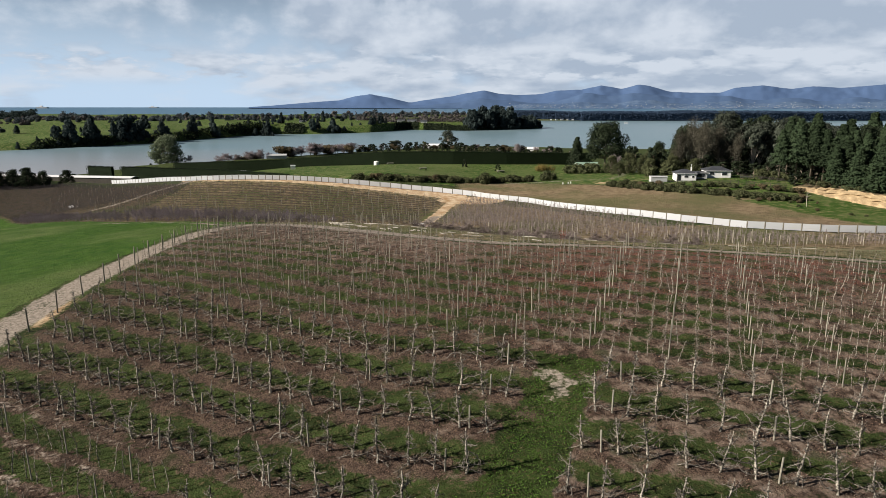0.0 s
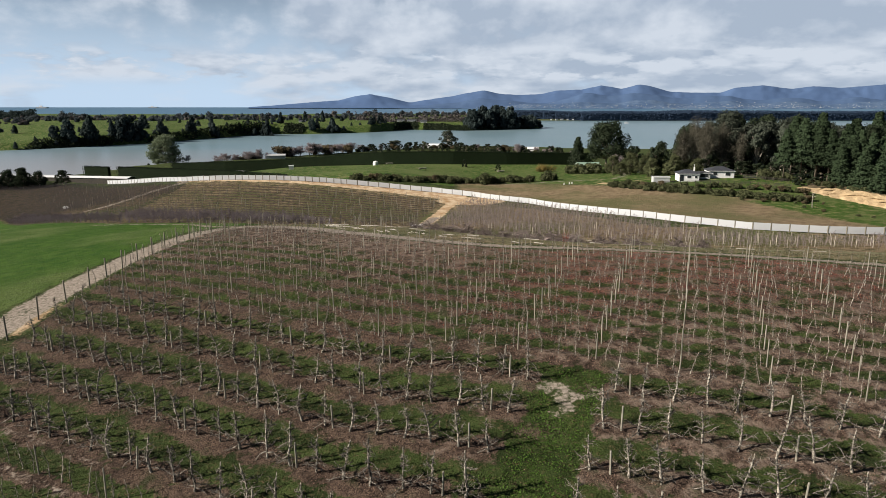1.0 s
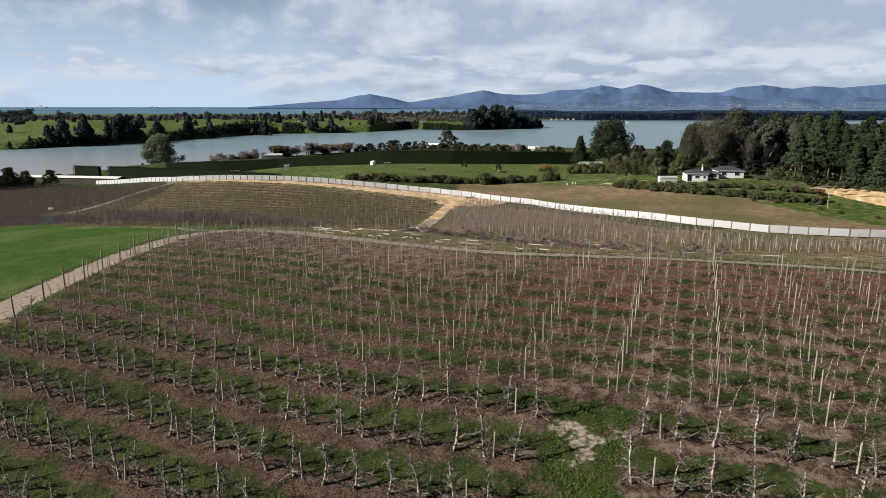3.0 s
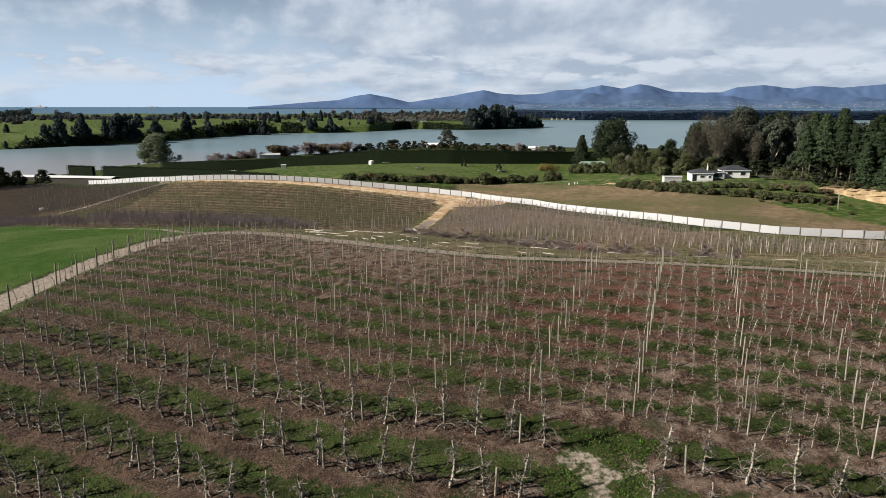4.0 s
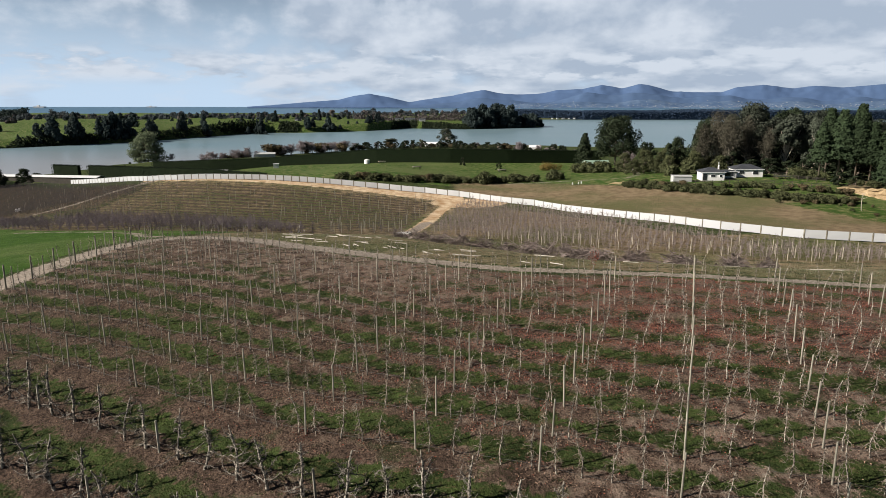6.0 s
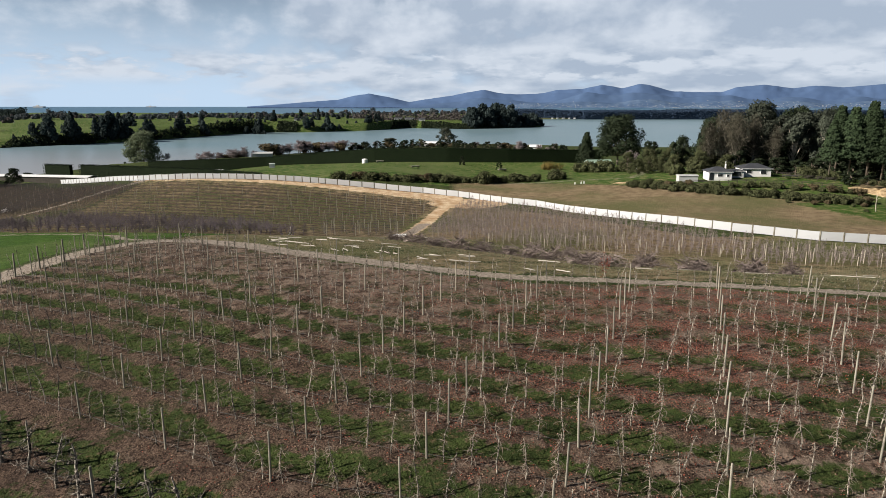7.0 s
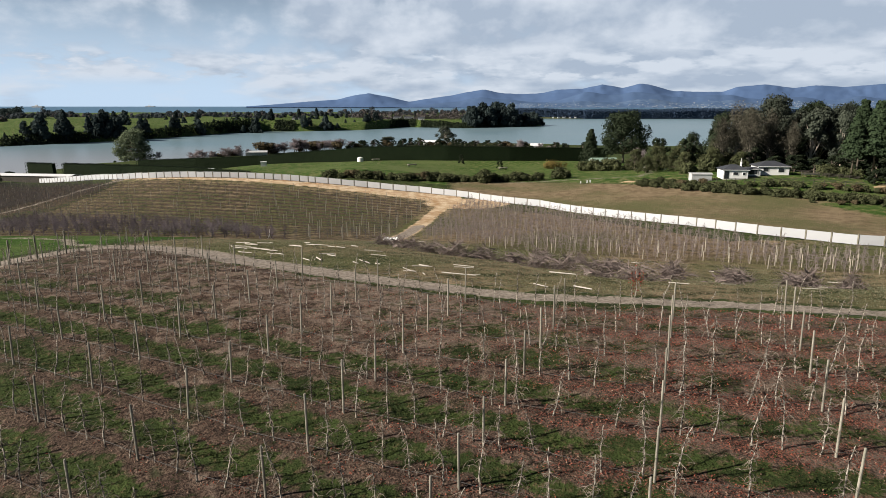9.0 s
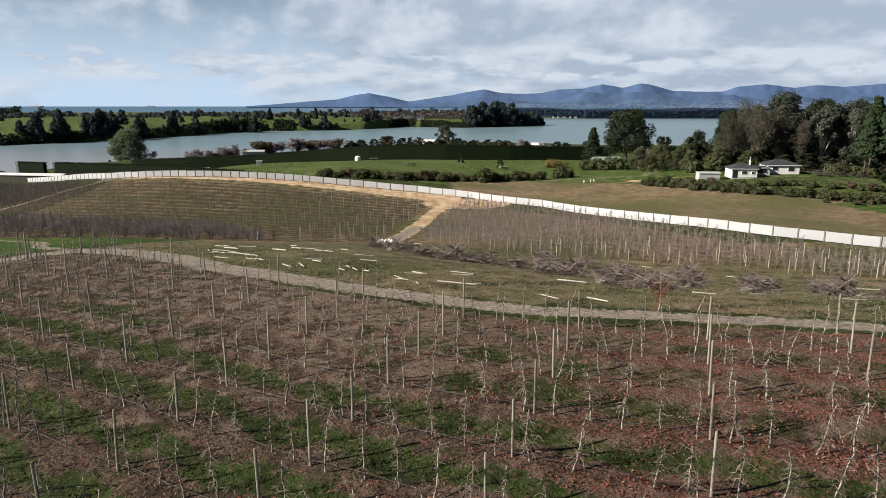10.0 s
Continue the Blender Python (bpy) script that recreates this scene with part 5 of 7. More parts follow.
gold_bush(49, 312, 3.4)
for x, y, h in ((112, 229, 4.6), (115, 228, 4.0), (118, 227, 3.2)):
    plant("shrub2", x, y, h, "bush", "yellow-green spreading bush beside stacked branches", "shrub", "bushes by the yard fence", 1.3, x * 31 % 360, sub=("stem", "foliage"))
plant("dark2", 11, 331, 4.4, "young_tree", "small dark tree on the pasture", "tree", "small pasture trees", 1.0)
plant("dark1", 26, 312, 3.8, "young_tree", "small dark tree on the pasture", "tree", "small pasture trees", 1.05)
for x, y, h in ((40, 256, 5.0), (44, 262, 4.0), (60, 296, 6.2), (62, 305, 4.6), (65.5, 306, 4.2), (71, 304, 4.4), (64, 294, 6.4), (68, 292, 6.0), (72, 290, 5.4), (57, 298, 5.0), (58, 300, 4.2), (92, 240, 5.0), (78, 244, 5.2), (84, 247, 6.0), (100, 245, 4.5), (114, 236, 4.5), (118, 230, 3.6)):
    plant("shrub%d" % rng_s.randint(1, 3), x, y, h, "bush", "leafy garden bush near the farm buildings", "shrub", "garden bushes", 1.2, x * 31 % 360, sub=("stem", "foliage"))
for x, y, h in ((-194, 285, 7.8), (-188, 287, 8.2), (-182, 287, 7.6), (-176, 289, 7.2), (-167.5, 292, 6.8), (-202, 288, 8), (-185, 292, 8.4), (-210, 292, 8), (-191, 338, 8), (-181, 332, 7.5)):
    plant("dark%d" % (int(x) % 2 + 1), x, y, h, "conifer", "bushy dark conifer at the orchard's far corner", "tree", "corner conifers", 1.35, x * 31 % 360)

# along the near lake shore
for x, y, h, kind in ((-156, 500, 6.5, "willow1"), (-147, 506, 7, "willow2"), (-139, 503, 7.5, "willow1"), (-119, 520, 6, "russet1"), (-107, 540, 10, "willow2"), (-101, 542, 9, "willow1"),
                      (-96, 555, 7, "russet2"), (-88, 560, 7.5, "russet3"), (-80, 566, 7, "russet1"), (-92, 552, 6.5, "russet2"), (-70, 585, 6, "dark1"), (-63, 600, 5.5, "dark2"),
                      (-44, 610, 8.5, "umbrella1"), (-38, 600, 6, "dark1"), (-31, 603, 7, "dark2"), (-24, 598, 8, "dark1"), (-17, 603, 8, "gum1"), (12, 600, 7, "dark2"), (20, 570, 6.5, "dark1"),
                      (27, 566, 7, "dark2"), (35, 560, 6, "dark1"), (45, 548, 8, "dark1"), (52, 550, 7, "russet1"), (61, 545, 8, "willow2"), (66, 548, 7, "dark2"), (88, 540, 7, "willow1"),
                      (95, 535, 6, "dark1"), (-180, 470, 5, "willow2"), (-186, 462, 3.5, "dark1"), (104, 520, 9, "dark2"), (-205, 462, 3.5, "dark2"), (-131, 512, 4, "shrub1"), (38, 500, 5, "dark1"),
                      (0, 560, 5, "dark2"), (-10, 570, 5, "dark1"), (74, 500, 6, "dark2")):
    kind = kind.replace("russet", "willow") if x < -85 else kind
    bare = kind.startswith(("willow", "russet"))
    plant(kind, x, y, h * (1.25 if bare else 1), "shore_tree", "pinkish-brown winter tree near the lake shore" if bare else "small dark evergreen near the lake shore", "tree", "trees near the lake shore",
          1.25, x * 71 % 360)


for line, gap, kinds, lo, hi in (([(-166, 492), (-137, 512), (-108, 545), (-75, 585)], 4.2, ("willow1", "willow2", "willow3", "willow2", "willow1", "russet2"), 6.5, 10.5),
                                 ([(-80, 580), (-40, 606), (5, 610), (50, 560), (105, 530)], 4.6, ("dark1", "dark2", "shrub1", "russet3", "willow2"), 4.0, 7.5),
                                 ([(-60, 560), (0, 560), (60, 520), (100, 500)], 8.0, ("dark1", "shrub2", "dark2"), 3.5, 6.0)):
    for x, y, _, _ in along(line, gap):
        kind = rng_s.choice(kinds)
        bare = kind.startswith(("willow", "russet"))
        plant(kind, x + rng_s.uniform(-3, 3), y + rng_s.uniform(-6, 6), rng_s.uniform(lo, hi), "shore_tree",
              "pinkish-brown winter tree near the lake shore" if bare else "small dark evergreen near the lake shore", "tree", "trees near the lake shore",
              rng_s.uniform(1.3, 2.0), rng_s.uniform(0, 360))

# ---- buildings ----
M_WALL = noisy("white_weatherboard", (0.58, 0.58, 0.57), (0.68, 0.68, 0.68), 0.5, 8, 0.7, 0.1, 0.03)
M_ROOF = noisy("dark_steel_roof", (0.035, 0.038, 0.045), (0.075, 0.08, 0.09), 0.6, 10, 0.5, 0.1, 0.05, 0.2)
M_GREYWALL = noisy("grey_cladding", (0.30, 0.31, 0.31), (0.45, 0.46, 0.46), 0.6, 10, 0.7, 0.1, 0.05)
M_GREENROOF = noisy("pale_green_roof", (0.13, 0.20, 0.15), (0.23, 0.31, 0.25), 0.6, 8, 0.6, 0.1)
M_GLASS = noisy("window_glass", (0.010, 0.013, 0.016), (0.03, 0.035, 0.04), 1, 4, 0.08, 0.0, 0.0, spec=0.6)
M_TRIM = noisy("white_trim", (0.70, 0.70, 0.70), (0.82, 0.82, 0.81), 1, 8, 0.6, 0.0, 0.02)
M_TIMBER = noisy("dark_timber", (0.030, 0.028, 0.024), (0.075, 0.066, 0.052), 1.2, 14, 0.85, 0.3)
M_WHITEROOF = noisy("pale_roof", (0.55, 0.56, 0.57), (0.76, 0.77, 0.78), 0.3, 6, 0.6, 0.1, 0.1)
M_TANK = noisy("pale_tank", (0.62, 0.62, 0.60), (0.80, 0.80, 0.78), 0.8, 8, 0.6, 0.1, 0.03)


def hip_roof(w, d, z, rise, over):
    """A hipped roof over a w x d plan, its eaves at height z."""
    g = Geo()
    a, b = w / 2 + over, d / 2 + over
    r = max(0.2, a - b * 0.95)
    for q, t in ((0, 0), (1, 0.16)):
        g.v += [(-a, -b, z + t), (a, -b, z + t), (a, b, z + t), (-a, b, z + t)]
    g.v += [(-r, 0, z + 0.16 + rise), (r, 0, z + 0.16 + rise)]
    g.f += [(3, 2, 1, 0), (0, 1, 5, 4), (1, 2, 6, 5), (2, 3, 7, 6), (3, 0, 4, 7), (4, 5, 9, 8), (6, 7, 8, 9), (5, 6, 9), (7, 4, 8)]
    return g


def gable_roof(w, d, z, rise, over):
    g = Geo()
    a, b = w / 2 + over, d / 2 + over
    g.v += [(-a, -b, z), (a, -b, z), (a, b, z), (-a, b, z), (-a, 0, z + rise), (a, 0, z + rise)]
    g.v += [(x, y, h + 0.14) for x, y, h in g.v[:6]]
    g.f += [(0, 1, 5, 4), (2, 3, 4, 5), (6, 10, 11, 7), (8, 11, 10, 9), (0, 6, 7, 1), (2, 8, 9, 3), (0, 4, 10, 6), (4, 3, 9, 10), (1, 7, 11, 5), (5, 11, 8, 2)]
    return g


def window_in(house, x, y, z, w, h, face="y"):
    win = part("window", Geo().box((0, 0, 0), (w + 0.16, 0.10, h + 0.16)).mesh("window_frame", M_TRIM), house,
               m=pose(x, y, z, 0, 0, 0 if face == "y" else 90))
    part("pane", Geo().box((0, -0.045, 0), (w, 0.03, h)).mesh("pane", M_GLASS), win, "dark glass pane")


def build_house(name, label, x, y, rz, w, d, h, rise, wall, roof, windows=(), hip=True, over=0.5, chimney=None, door=None, z=None):
    house = tagged(new(name), label, "house" if "house" in name else "shed")
    house.matrix_basis = pose(x, y, gz(x, y) if z is None else z, 0, 0, rz)
    t = 0.18
    part("front_wall", Geo().box((0, -d / 2 + t / 2, h / 2 - 0.6), (w, t, h + 1.2)).mesh("front_wall", wall), house)
    part("back_wall", Geo().box((0, d / 2 - t / 2, h / 2 - 0.6), (w, t, h + 1.2)).mesh("back_wall", wall), house)
    side = Geo().box((0, 0, h / 2 - 0.6), (t, d - 2 * t - 0.01, h + 1.2)).mesh("side_wall", wall)
    part("side_wall", side, house, m=Matrix.Translation((-w / 2 + t / 2, 0, 0)))
    part("side_wall", side, house, m=Matrix.Translation((w / 2 - t / 2, 0, 0)))
    if not hip:
        for sx in (-1, 1):
            g, b = Geo(), 0
            for dx in (-t / 2, t / 2):
                xx = sx * (w / 2 - t / 2) + dx
                g.v += [(xx, -d / 2, h), (xx, d / 2, h), (xx, 0, h + rise * 0.94)]
            g.f += [(b, b + 2, b + 1), (b + 3, b + 4, b + 5), (b, b + 1, b + 4, b + 3), (b + 1, b + 2, b + 5, b + 4), (b + 2, b, b + 3, b + 5)]
            part("gable", g.mesh("gable", wall), house)
    part("roof", (hip_roof if hip else gable_roof)(w, d, h, rise, over).mesh("roof", roof), house)
    part("fascia", Geo().box((0, -d / 2 - over - 0.02, h + 0.06), (w + 2 * over, 0.05, 0.12)).mesh("fascia", M_TRIM), house)
    for wx, wz, ww, wh in windows:
        window_in(house, wx, -d / 2 - 0.03, wz, ww, wh)
    if door:
        part("door", Geo().box((door[0], -d / 2 - 0.03, 1.02), (door[1], 0.08, 2.04)).mesh("door", M_GLASS), house, "dark glazed door")
    if chimney:
        ch = part("chimney", Geo().box((chimney[0], chimney[1], h + rise * 0.6 + 0.5), (0.34, 0.34, 1.6)).mesh("chimney", M_TRIM), house)
        part("flue", Geo().tube([(chimney[0], chimney[1], h + rise * 0.6 + 1.4), (chimney[0], chimney[1], h + rise * 0.6 + 2.2)], [0.14, 0.14], 8).mesh("flue", M_GREYWALL), ch)
    return house


build_house("house_wing", "white single-storey house wing with a dark hipped roof", 83.2, 226.5, -6, 6.5, 5.6, 2.35, 1.25, M_WALL, M_ROOF,
            ((0.0, 1.45, 1.3, 0.75), (2.2, 1.4, 0.7, 0.7)), True, 0.35, (2.3, 0.6), (-2.4, 1.2))
build_house("house_wing", "white rear house wing with a dark hipped roof", 96.9, 233.5, -6, 8.3, 6.4, 2.35, 1.3, M_WALL, M_ROOF,
            ((-2.2, 1.5, 1.4, 1.0), (2.0, 1.4, 1.6, 1.1)), True, 0.4)
build_house("link_house_porch", "low dark-roofed porch linking two house wings", 89.6, 229.4, -6, 4.2, 3.2, 2.0, 0.4, M_GREYWALL, M_ROOF, ((0, 1.2, 2.6, 1.2),), True, 0.3)
build_house("garden_shed", "grey clad garden shed with a flat pale roof", 73.6, 224.5, -4, 5.4, 3.0, 1.8, 0.2, M_GREYWALL, M_GREYWALL, (), False, 0.15)
build_house("farm_shed", "farm shed with a pale green roof behind bushes", 68, 312, 6, 10, 6, 2.6, 1.2, M_GREYWALL, M_GREENROOF, ((0, 2, 2, 1),), False, 0.3)
build_house("small_house", "small white far house near the lake", -8, 622, 0, 15, 7, 2.6, 1.4, M_WALL, M_WHITEROOF, ((-3, 1.4, 1.6, 1), (2, 1.4, 1.6, 1)), False, 0.4)
build_house("small_house", "small white far house near the lake", 76, 562, -8, 9, 6, 2.8, 1.6, M_WALL, M_WHITEROOF, ((-3, 1.6, 1.6, 1.2), (2, 1.6, 1.6, 1.2)), False, 0.4)
build_house("long_shed", "long low shed with a pale roof by the hedge", -127, 506, 12, 14, 6, 2.2, 1.0, M_GREYWALL, M_GREYWALL, (), False, 0.3)
build_house("long_shed", "long low pale-roofed growing shed behind the fence", -186, 313, -8, 84, 6, 4.3, 0.5, M_TIMBER, M_WHITEROOF, (), False, 0.3, z=6.7)
build_house("open_shelter_shed", "small open pole shelter near the far hedge", -118, 378, 8, 9, 4, 2.2, 0.3, M_TIMBER, M_WHITEROOF, (), False, 0.3)
for hx, hy, hw in ((-70, 1112, 12), (-52, 1118, 15), (-32, 1115, 10), (-150, 1210, 12), (-260, 1240, 12)):
    build_house("far_house", "small pale far house among trees on the spit", hx, hy, 0, hw, 7, 2.6, 1.8, M_GREYWALL, M_ROOF, (), False, 0.5)

for k in range(5):
    build_house("waterside_house", "tiny pale far house at the water's edge", 258 + k * 13, 1597 + (k * 7 % 3) * 2, (k * 31) % 40 - 20, 4 + k % 3, 4, 1.2, 0.9, M_GREYWALL, M_ROOF, (), False, 0.3)


def build_tank(x, y, r, h):
    t = tagged(new("water_tank"), "round pale plastic water tank on the pasture", "water tank")
    t.matrix_basis = pose(x, y, gz(x, y))
    part("barrel", Geo().tube([(0, 0, -0.2), (0, 0, h * 0.25), (0, 0, h * 0.27), (0, 0, h * 0.85)], [r, r, r * 1.02, r], 24).mesh("barrel", M_TANK, False), t)
    part("lid", Geo().tube([(0, 0, h * 0.85), (0, 0, h * 0.95), (0, 0, h), (0, 0, h * 1.06)], [r, r * 0.7, r * 0.25, r * 0.2], 24).mesh("lid", M_TANK), t)


build_tank(-35, 347, 1.35, 2.1)
build_tank(83, 283, 0.9, 2.2)


def build_trough_box(x, y, w):
    t = tagged(new("white_box_shed"), "small white box shelter on the pasture", "shelter")
    t.matrix_basis = pose(x, y, gz(x, y), 0, 0, 12)
    part("body", Geo().box((0, 0, 0.9), (w, w * 0.8, 2.0)).mesh("body", M_WALL), t)
    part("roof", Geo().box((0, 0, 2.0), (w * 1.12, w * 0.95, 0.12)).mesh("roof", M_WHITEROOF), t)


build_trough_box(-77, 338, 2.4)


def build_table(x, y, name, label):
    t = tagged(new(name), label, "trailer")
    t.matrix_basis = pose(x, y, gz(x, y), 0, 0, 20)
    part("deck", Geo().box((0, 0, 0.9), (3.4, 1.6, 0.35)).mesh("deck", M_POST), t)
    for dx in (-1.3, 1.3):
        for dy in (-0.6, 0.6):
            part("leg", Geo().box((dx, dy, 0.35), (0.14, 0.14, 0.9)).mesh("leg", M_TIMBER), t)


build_table(-9, 300, "feed_trailer", "weathered wooden feed stand on the pasture")
build_table(-27, 338, "feed_trailer", "weathered wooden feed stand on the pasture")
build_table(27, 308, "feed_trailer", "weathered wooden feed stand on the pasture")


def build_car(x, y, rz):
    M_CAR = noisy("white_car_paint", (0.70, 0.70, 0.70), (0.80, 0.80, 0.80), 1, 4, 0.3, 0.0, 0.0, spec=0.5)
    M_TYRE = noisy("tyre", (0.015, 0.015, 0.015), (0.03, 0.03, 0.03), 3, 20, 0.9, 0.2)
    c = tagged(new("car"), "white parked car on the farm drive", "car")
    c.matrix_basis = pose(x, y, gz(x, y), 0, 0, rz)
    prof = [(-2.2, 0.35), (-2.2, 0.85), (-1.5, 0.95), (-0.9, 1.42), (0.9, 1.45), (1.6, 0.95), (2.2, 0.8), (2.2, 0.35)]
    body = Geo()
    for sy in (-0.85, 0.85):
        body.v += [(px, sy * (0.86 if pz > 1.2 else 1.0), pz) for px, pz in prof]
    n = len(prof)
    body.f += [tuple(range(n)), tuple(reversed(range(n, 2 * n)))] + [(i, i + n, (i + 1) % n + n, (i + 1) % n) for i in range(n)]
    part("body", body.mesh("body", M_CAR), c)
    for sy in (-0.80, 0.80):
        part("side_window", Geo().box((0.0, sy * 1.02, 1.15), (2.1, 0.03, 0.36)).mesh("side_window", M_GLASS), c)
    part("windscreen", Geo().box((1.28, 0, 1.2), (0.05, 1.3, 0.42)).mesh("windscreen", M_GLASS), c)
    for dx in (-1.35, 1.35):
        for sy in (-0.8, 0.8):
            w = part("wheel", Geo().tube([(dx, sy - 0.1, 0.33), (dx, sy + 0.1, 0.33)], [0.33, 0.33], 14).mesh("wheel", M_TYRE), c)
            part("rim", Geo().tube([(dx, sy - 0.11, 0.33), (dx, sy + 0.11, 0.33)], [0.19, 0.19], 10).mesh("rim", M_WIRE), w)


build_car(76.5, 290, 8)


def build_rail_fence(name, line, label, h=1.15, gap=2.4, mat=None):
    f = tagged(new(name), label, "fence")
    mat = mat or M_TIMBER
    post = Geo().box((0, 0, h / 2 - 0.2), (0.14, 0.14, h + 0.4)).mesh("rail_post", mat)
    pts = along(line, gap)
    for (ax, ay, _, _), (bx, by, _, _) in zip(pts, pts[1:]):
        az, bz = gz(ax, ay), gz(bx, by)
        part("post", post, f, m=Matrix.Translation((ax, ay, az)))
        for r in (0.45, 0.8, 1.08):
            part("rail", Geo().tube([(ax, ay, az + r * h), (bx, by, bz + r * h)], [0.05, 0.05], 4).mesh("rail", mat), f)


build_rail_fence("rail_fence", [(66, 219), (76, 218), (88, 217), (100, 214), (112, 209)], "dark timber rail fence below the house")
build_rail_fence("yard_fence", [(100, 236), (108, 226), (116, 221)], "weathered timber yard fence beside the lawn", 1.1, 2.4)


def build_swing_frame(x, y):
    s = tagged(new("trampoline"), "dark low trampoline on the lawn", "trampoline")
    s.matrix_basis = pose(x, y, gz(x, y), 0, 0, -5)
    part("bed", Geo().box((0, 0, 0.75), (3.6, 2.6, 0.12)).mesh("bed", M_HOSE), s)
    for dx in (-1.7, 1.7):
        for dy in (-1.2, 1.2):
            part("leg", Geo().tube([(dx, dy, -0.1), (dx, dy, 1.6)], [0.05, 0.05], 5).mesh("leg", M_TIMBER), s)
    part("top_rail", Geo().tube([(-1.7, 1.2, 1.6), (1.7, 1.2, 1.6)], [0.05, 0.05], 5).mesh("top_rail", M_TIMBER), s)


build_swing_frame(105, 227)


def build_dead_tree(x, y, h):
    pr = random.Random(8)
    g = Geo().tube(crooked(pr, (0, 0, -0.3), (-0.1, 0, 1), h, 5, 0.06, 0.02), [0.12, 0.11, 0.09, 0.07, 0.05, 0.03], 6)
    for k in range(5):
        g.tube(crooked(pr, (-0.05 * h * 0.5, 0, h * (0.55 + 0.08 * k)), (pr.uniform(-1, 1), pr.uniform(-1, 1), 0.6), 1.2, 2, 0.2, 0), [0.05, 0.03, 0.015], 4, False)
    t = new("dead_tree", g.mesh("dead_tree", M_PALEPOST, True))
    t.matrix_basis = pose(x, y, gz(x, y))
    tagged(t, "pale dead tree stump with broken branches", "tree")


build_dead_tree(101.3, 181, 4.6)
for k, (px, py) in enumerate(((34, 247), (36, 247.5), (37, 248))):
    p = new("marker_post", Geo().box((0, 0, 0.25), (0.3, 0.2, 0.9)).mesh("marker_post", M_TRIM))
    p.matrix_basis = pose(px + 9, py - 12, gz(px + 9, py - 12))
    tagged(p, "short white marker post at the roadside", "post", "white marker posts")


# ---- the cleared strip: brush piles and pulled posts ----
M_LOG = noisy("pale_cut_post", (0.22, 0.20, 0.165), (0.52, 0.485, 0.42), 1.2, 14, 0.8, 0.3, 0.12)
M_BRUSH = noisy("grey_brushwood", (0.055, 0.044, 0.041), (0.23, 0.185, 0.168), 2, 20, 0.9, 0.2)


def brush_geo(seed, w, h):
    pr = random.Random(seed)
    g = Geo()
    for _ in range(300):
        u, v = pr.gauss(0, 0.34) * w, pr.gauss(0, 0.24) * w * 0.6
        top = h * max(0.12, (0.75 + 0.35 * math.sin(u * 2.3 + seed)) * (1 - (u / w) ** 2 * 1.2 - (v / w) ** 2 * 5))
        z = pr.uniform(0.0, top)
        a = pr.gauss(0.1, 0.8) + (math.pi if pr.random() < 0.5 else 0)
        g.tube(crooked(pr, (u, v, z), (math.cos(a), math.sin(a), pr.uniform(-0.25, 0.45)), pr.uniform(0.6, 1.9), 3, 0.28, -0.03),
               [0.021, 0.017, 0.012, 0.006] if pr.random() < 0.9 else [0.055, 0.048, 0.04, 0.022], 3, False)
    return g


PILES = ((-5.3, 134.6, 3.8), (-1.9, 128.5, 3.7), (1.2, 123, 3.4), (4.2, 120, 3.8), (7.6, 120, 3.4), (11.1, 118.6, 3.8), (16.1, 131, 2.9), (13.1, 111.4, 3.0), (16.2, 113.8, 3.0),
         (21.2, 129.7, 2.0), (24.7, 126.7, 4.1), (17.0, 101.0, 3.1), (19.4, 99.0, 3.4), (31.6, 124, 3.8), (24.6, 104.9, 2.8), (37.4, 119.8, 4.2), (29.5, 102.4, 3.2), (42.8, 116, 3.3),
         (36.2, 102.4, 3.1), (39.8, 101.5, 2.6))
brush = [brush_geo(60 + s, 3.6, 1.15).mesh("brushwood", M_BRUSH) for s in range(5)]
for k, (x, y, w) in enumerate(PILES):
    b = new("brushwood", brush[k % 5])
    b.matrix_basis = pose(x, y, gz(x, y) + 0.02, 0, 0, (k * 47) % 60 - 30) @ Matrix.Diagonal((w / 3.6 * 0.76, w / 3.6 * 0.85, 1.25 + 0.7 * ((k * 13) % 5) / 5, 1))
    tagged(b, "tangled grey-brown heap of pulled apple brushwood", "brush pile", "brush piles on the cleared strip")

LOGS_A = ((4.2, 95.9, 3.6, -37), (4.8, 102.3, 2.4, 6), (4.8, 100.7, 2.2, -11), (-0.1, 97.7, 3.2, -56), (0.3, 96.8, 1.6, -40), (1.4, 95.4, 1.5, -60), (-4.6, 113.5, 3.0, -20), (-4.8, 100.6, 1.6, -55),
          (-3.8, 101, 1.6, -60), (-4.5, 102.2, 1.8, -50), (-8.2, 106.3, 2.8, 11), (-7.7, 105.2, 1.9, -45), (-8.4, 102.4, 2.8, -55), (-9.5, 101.9, 2.4, -55), (-11.4, 118.4, 2.8, -40))
LOGS_B = ((-13.2, 114.2, 3.1, -30), (-20.2, 117.5, 2.8, -35), (-18.2, 111.9, 2.4, -25), (-17.8, 110, 2.8, -33), (-16.4, 109.8, 2.4, -8), (-14.7, 108.4, 2.4, -65), (-13.5, 105.4, 2.2, -50),
          (-12.7, 105.2, 1.8, -45), (-18.1, 114.6, 2.8, -35), (-17.6, 117.6, 2.6, -30), (-8.5, 115.8, 2.4, -50), (-7.6, 120.7, 2.2, -60), (1.1, 99.9, 2.3, -16), (-0.3, 146.8, 2.6, -34), (2.5, 139.5, 2.2, 20))
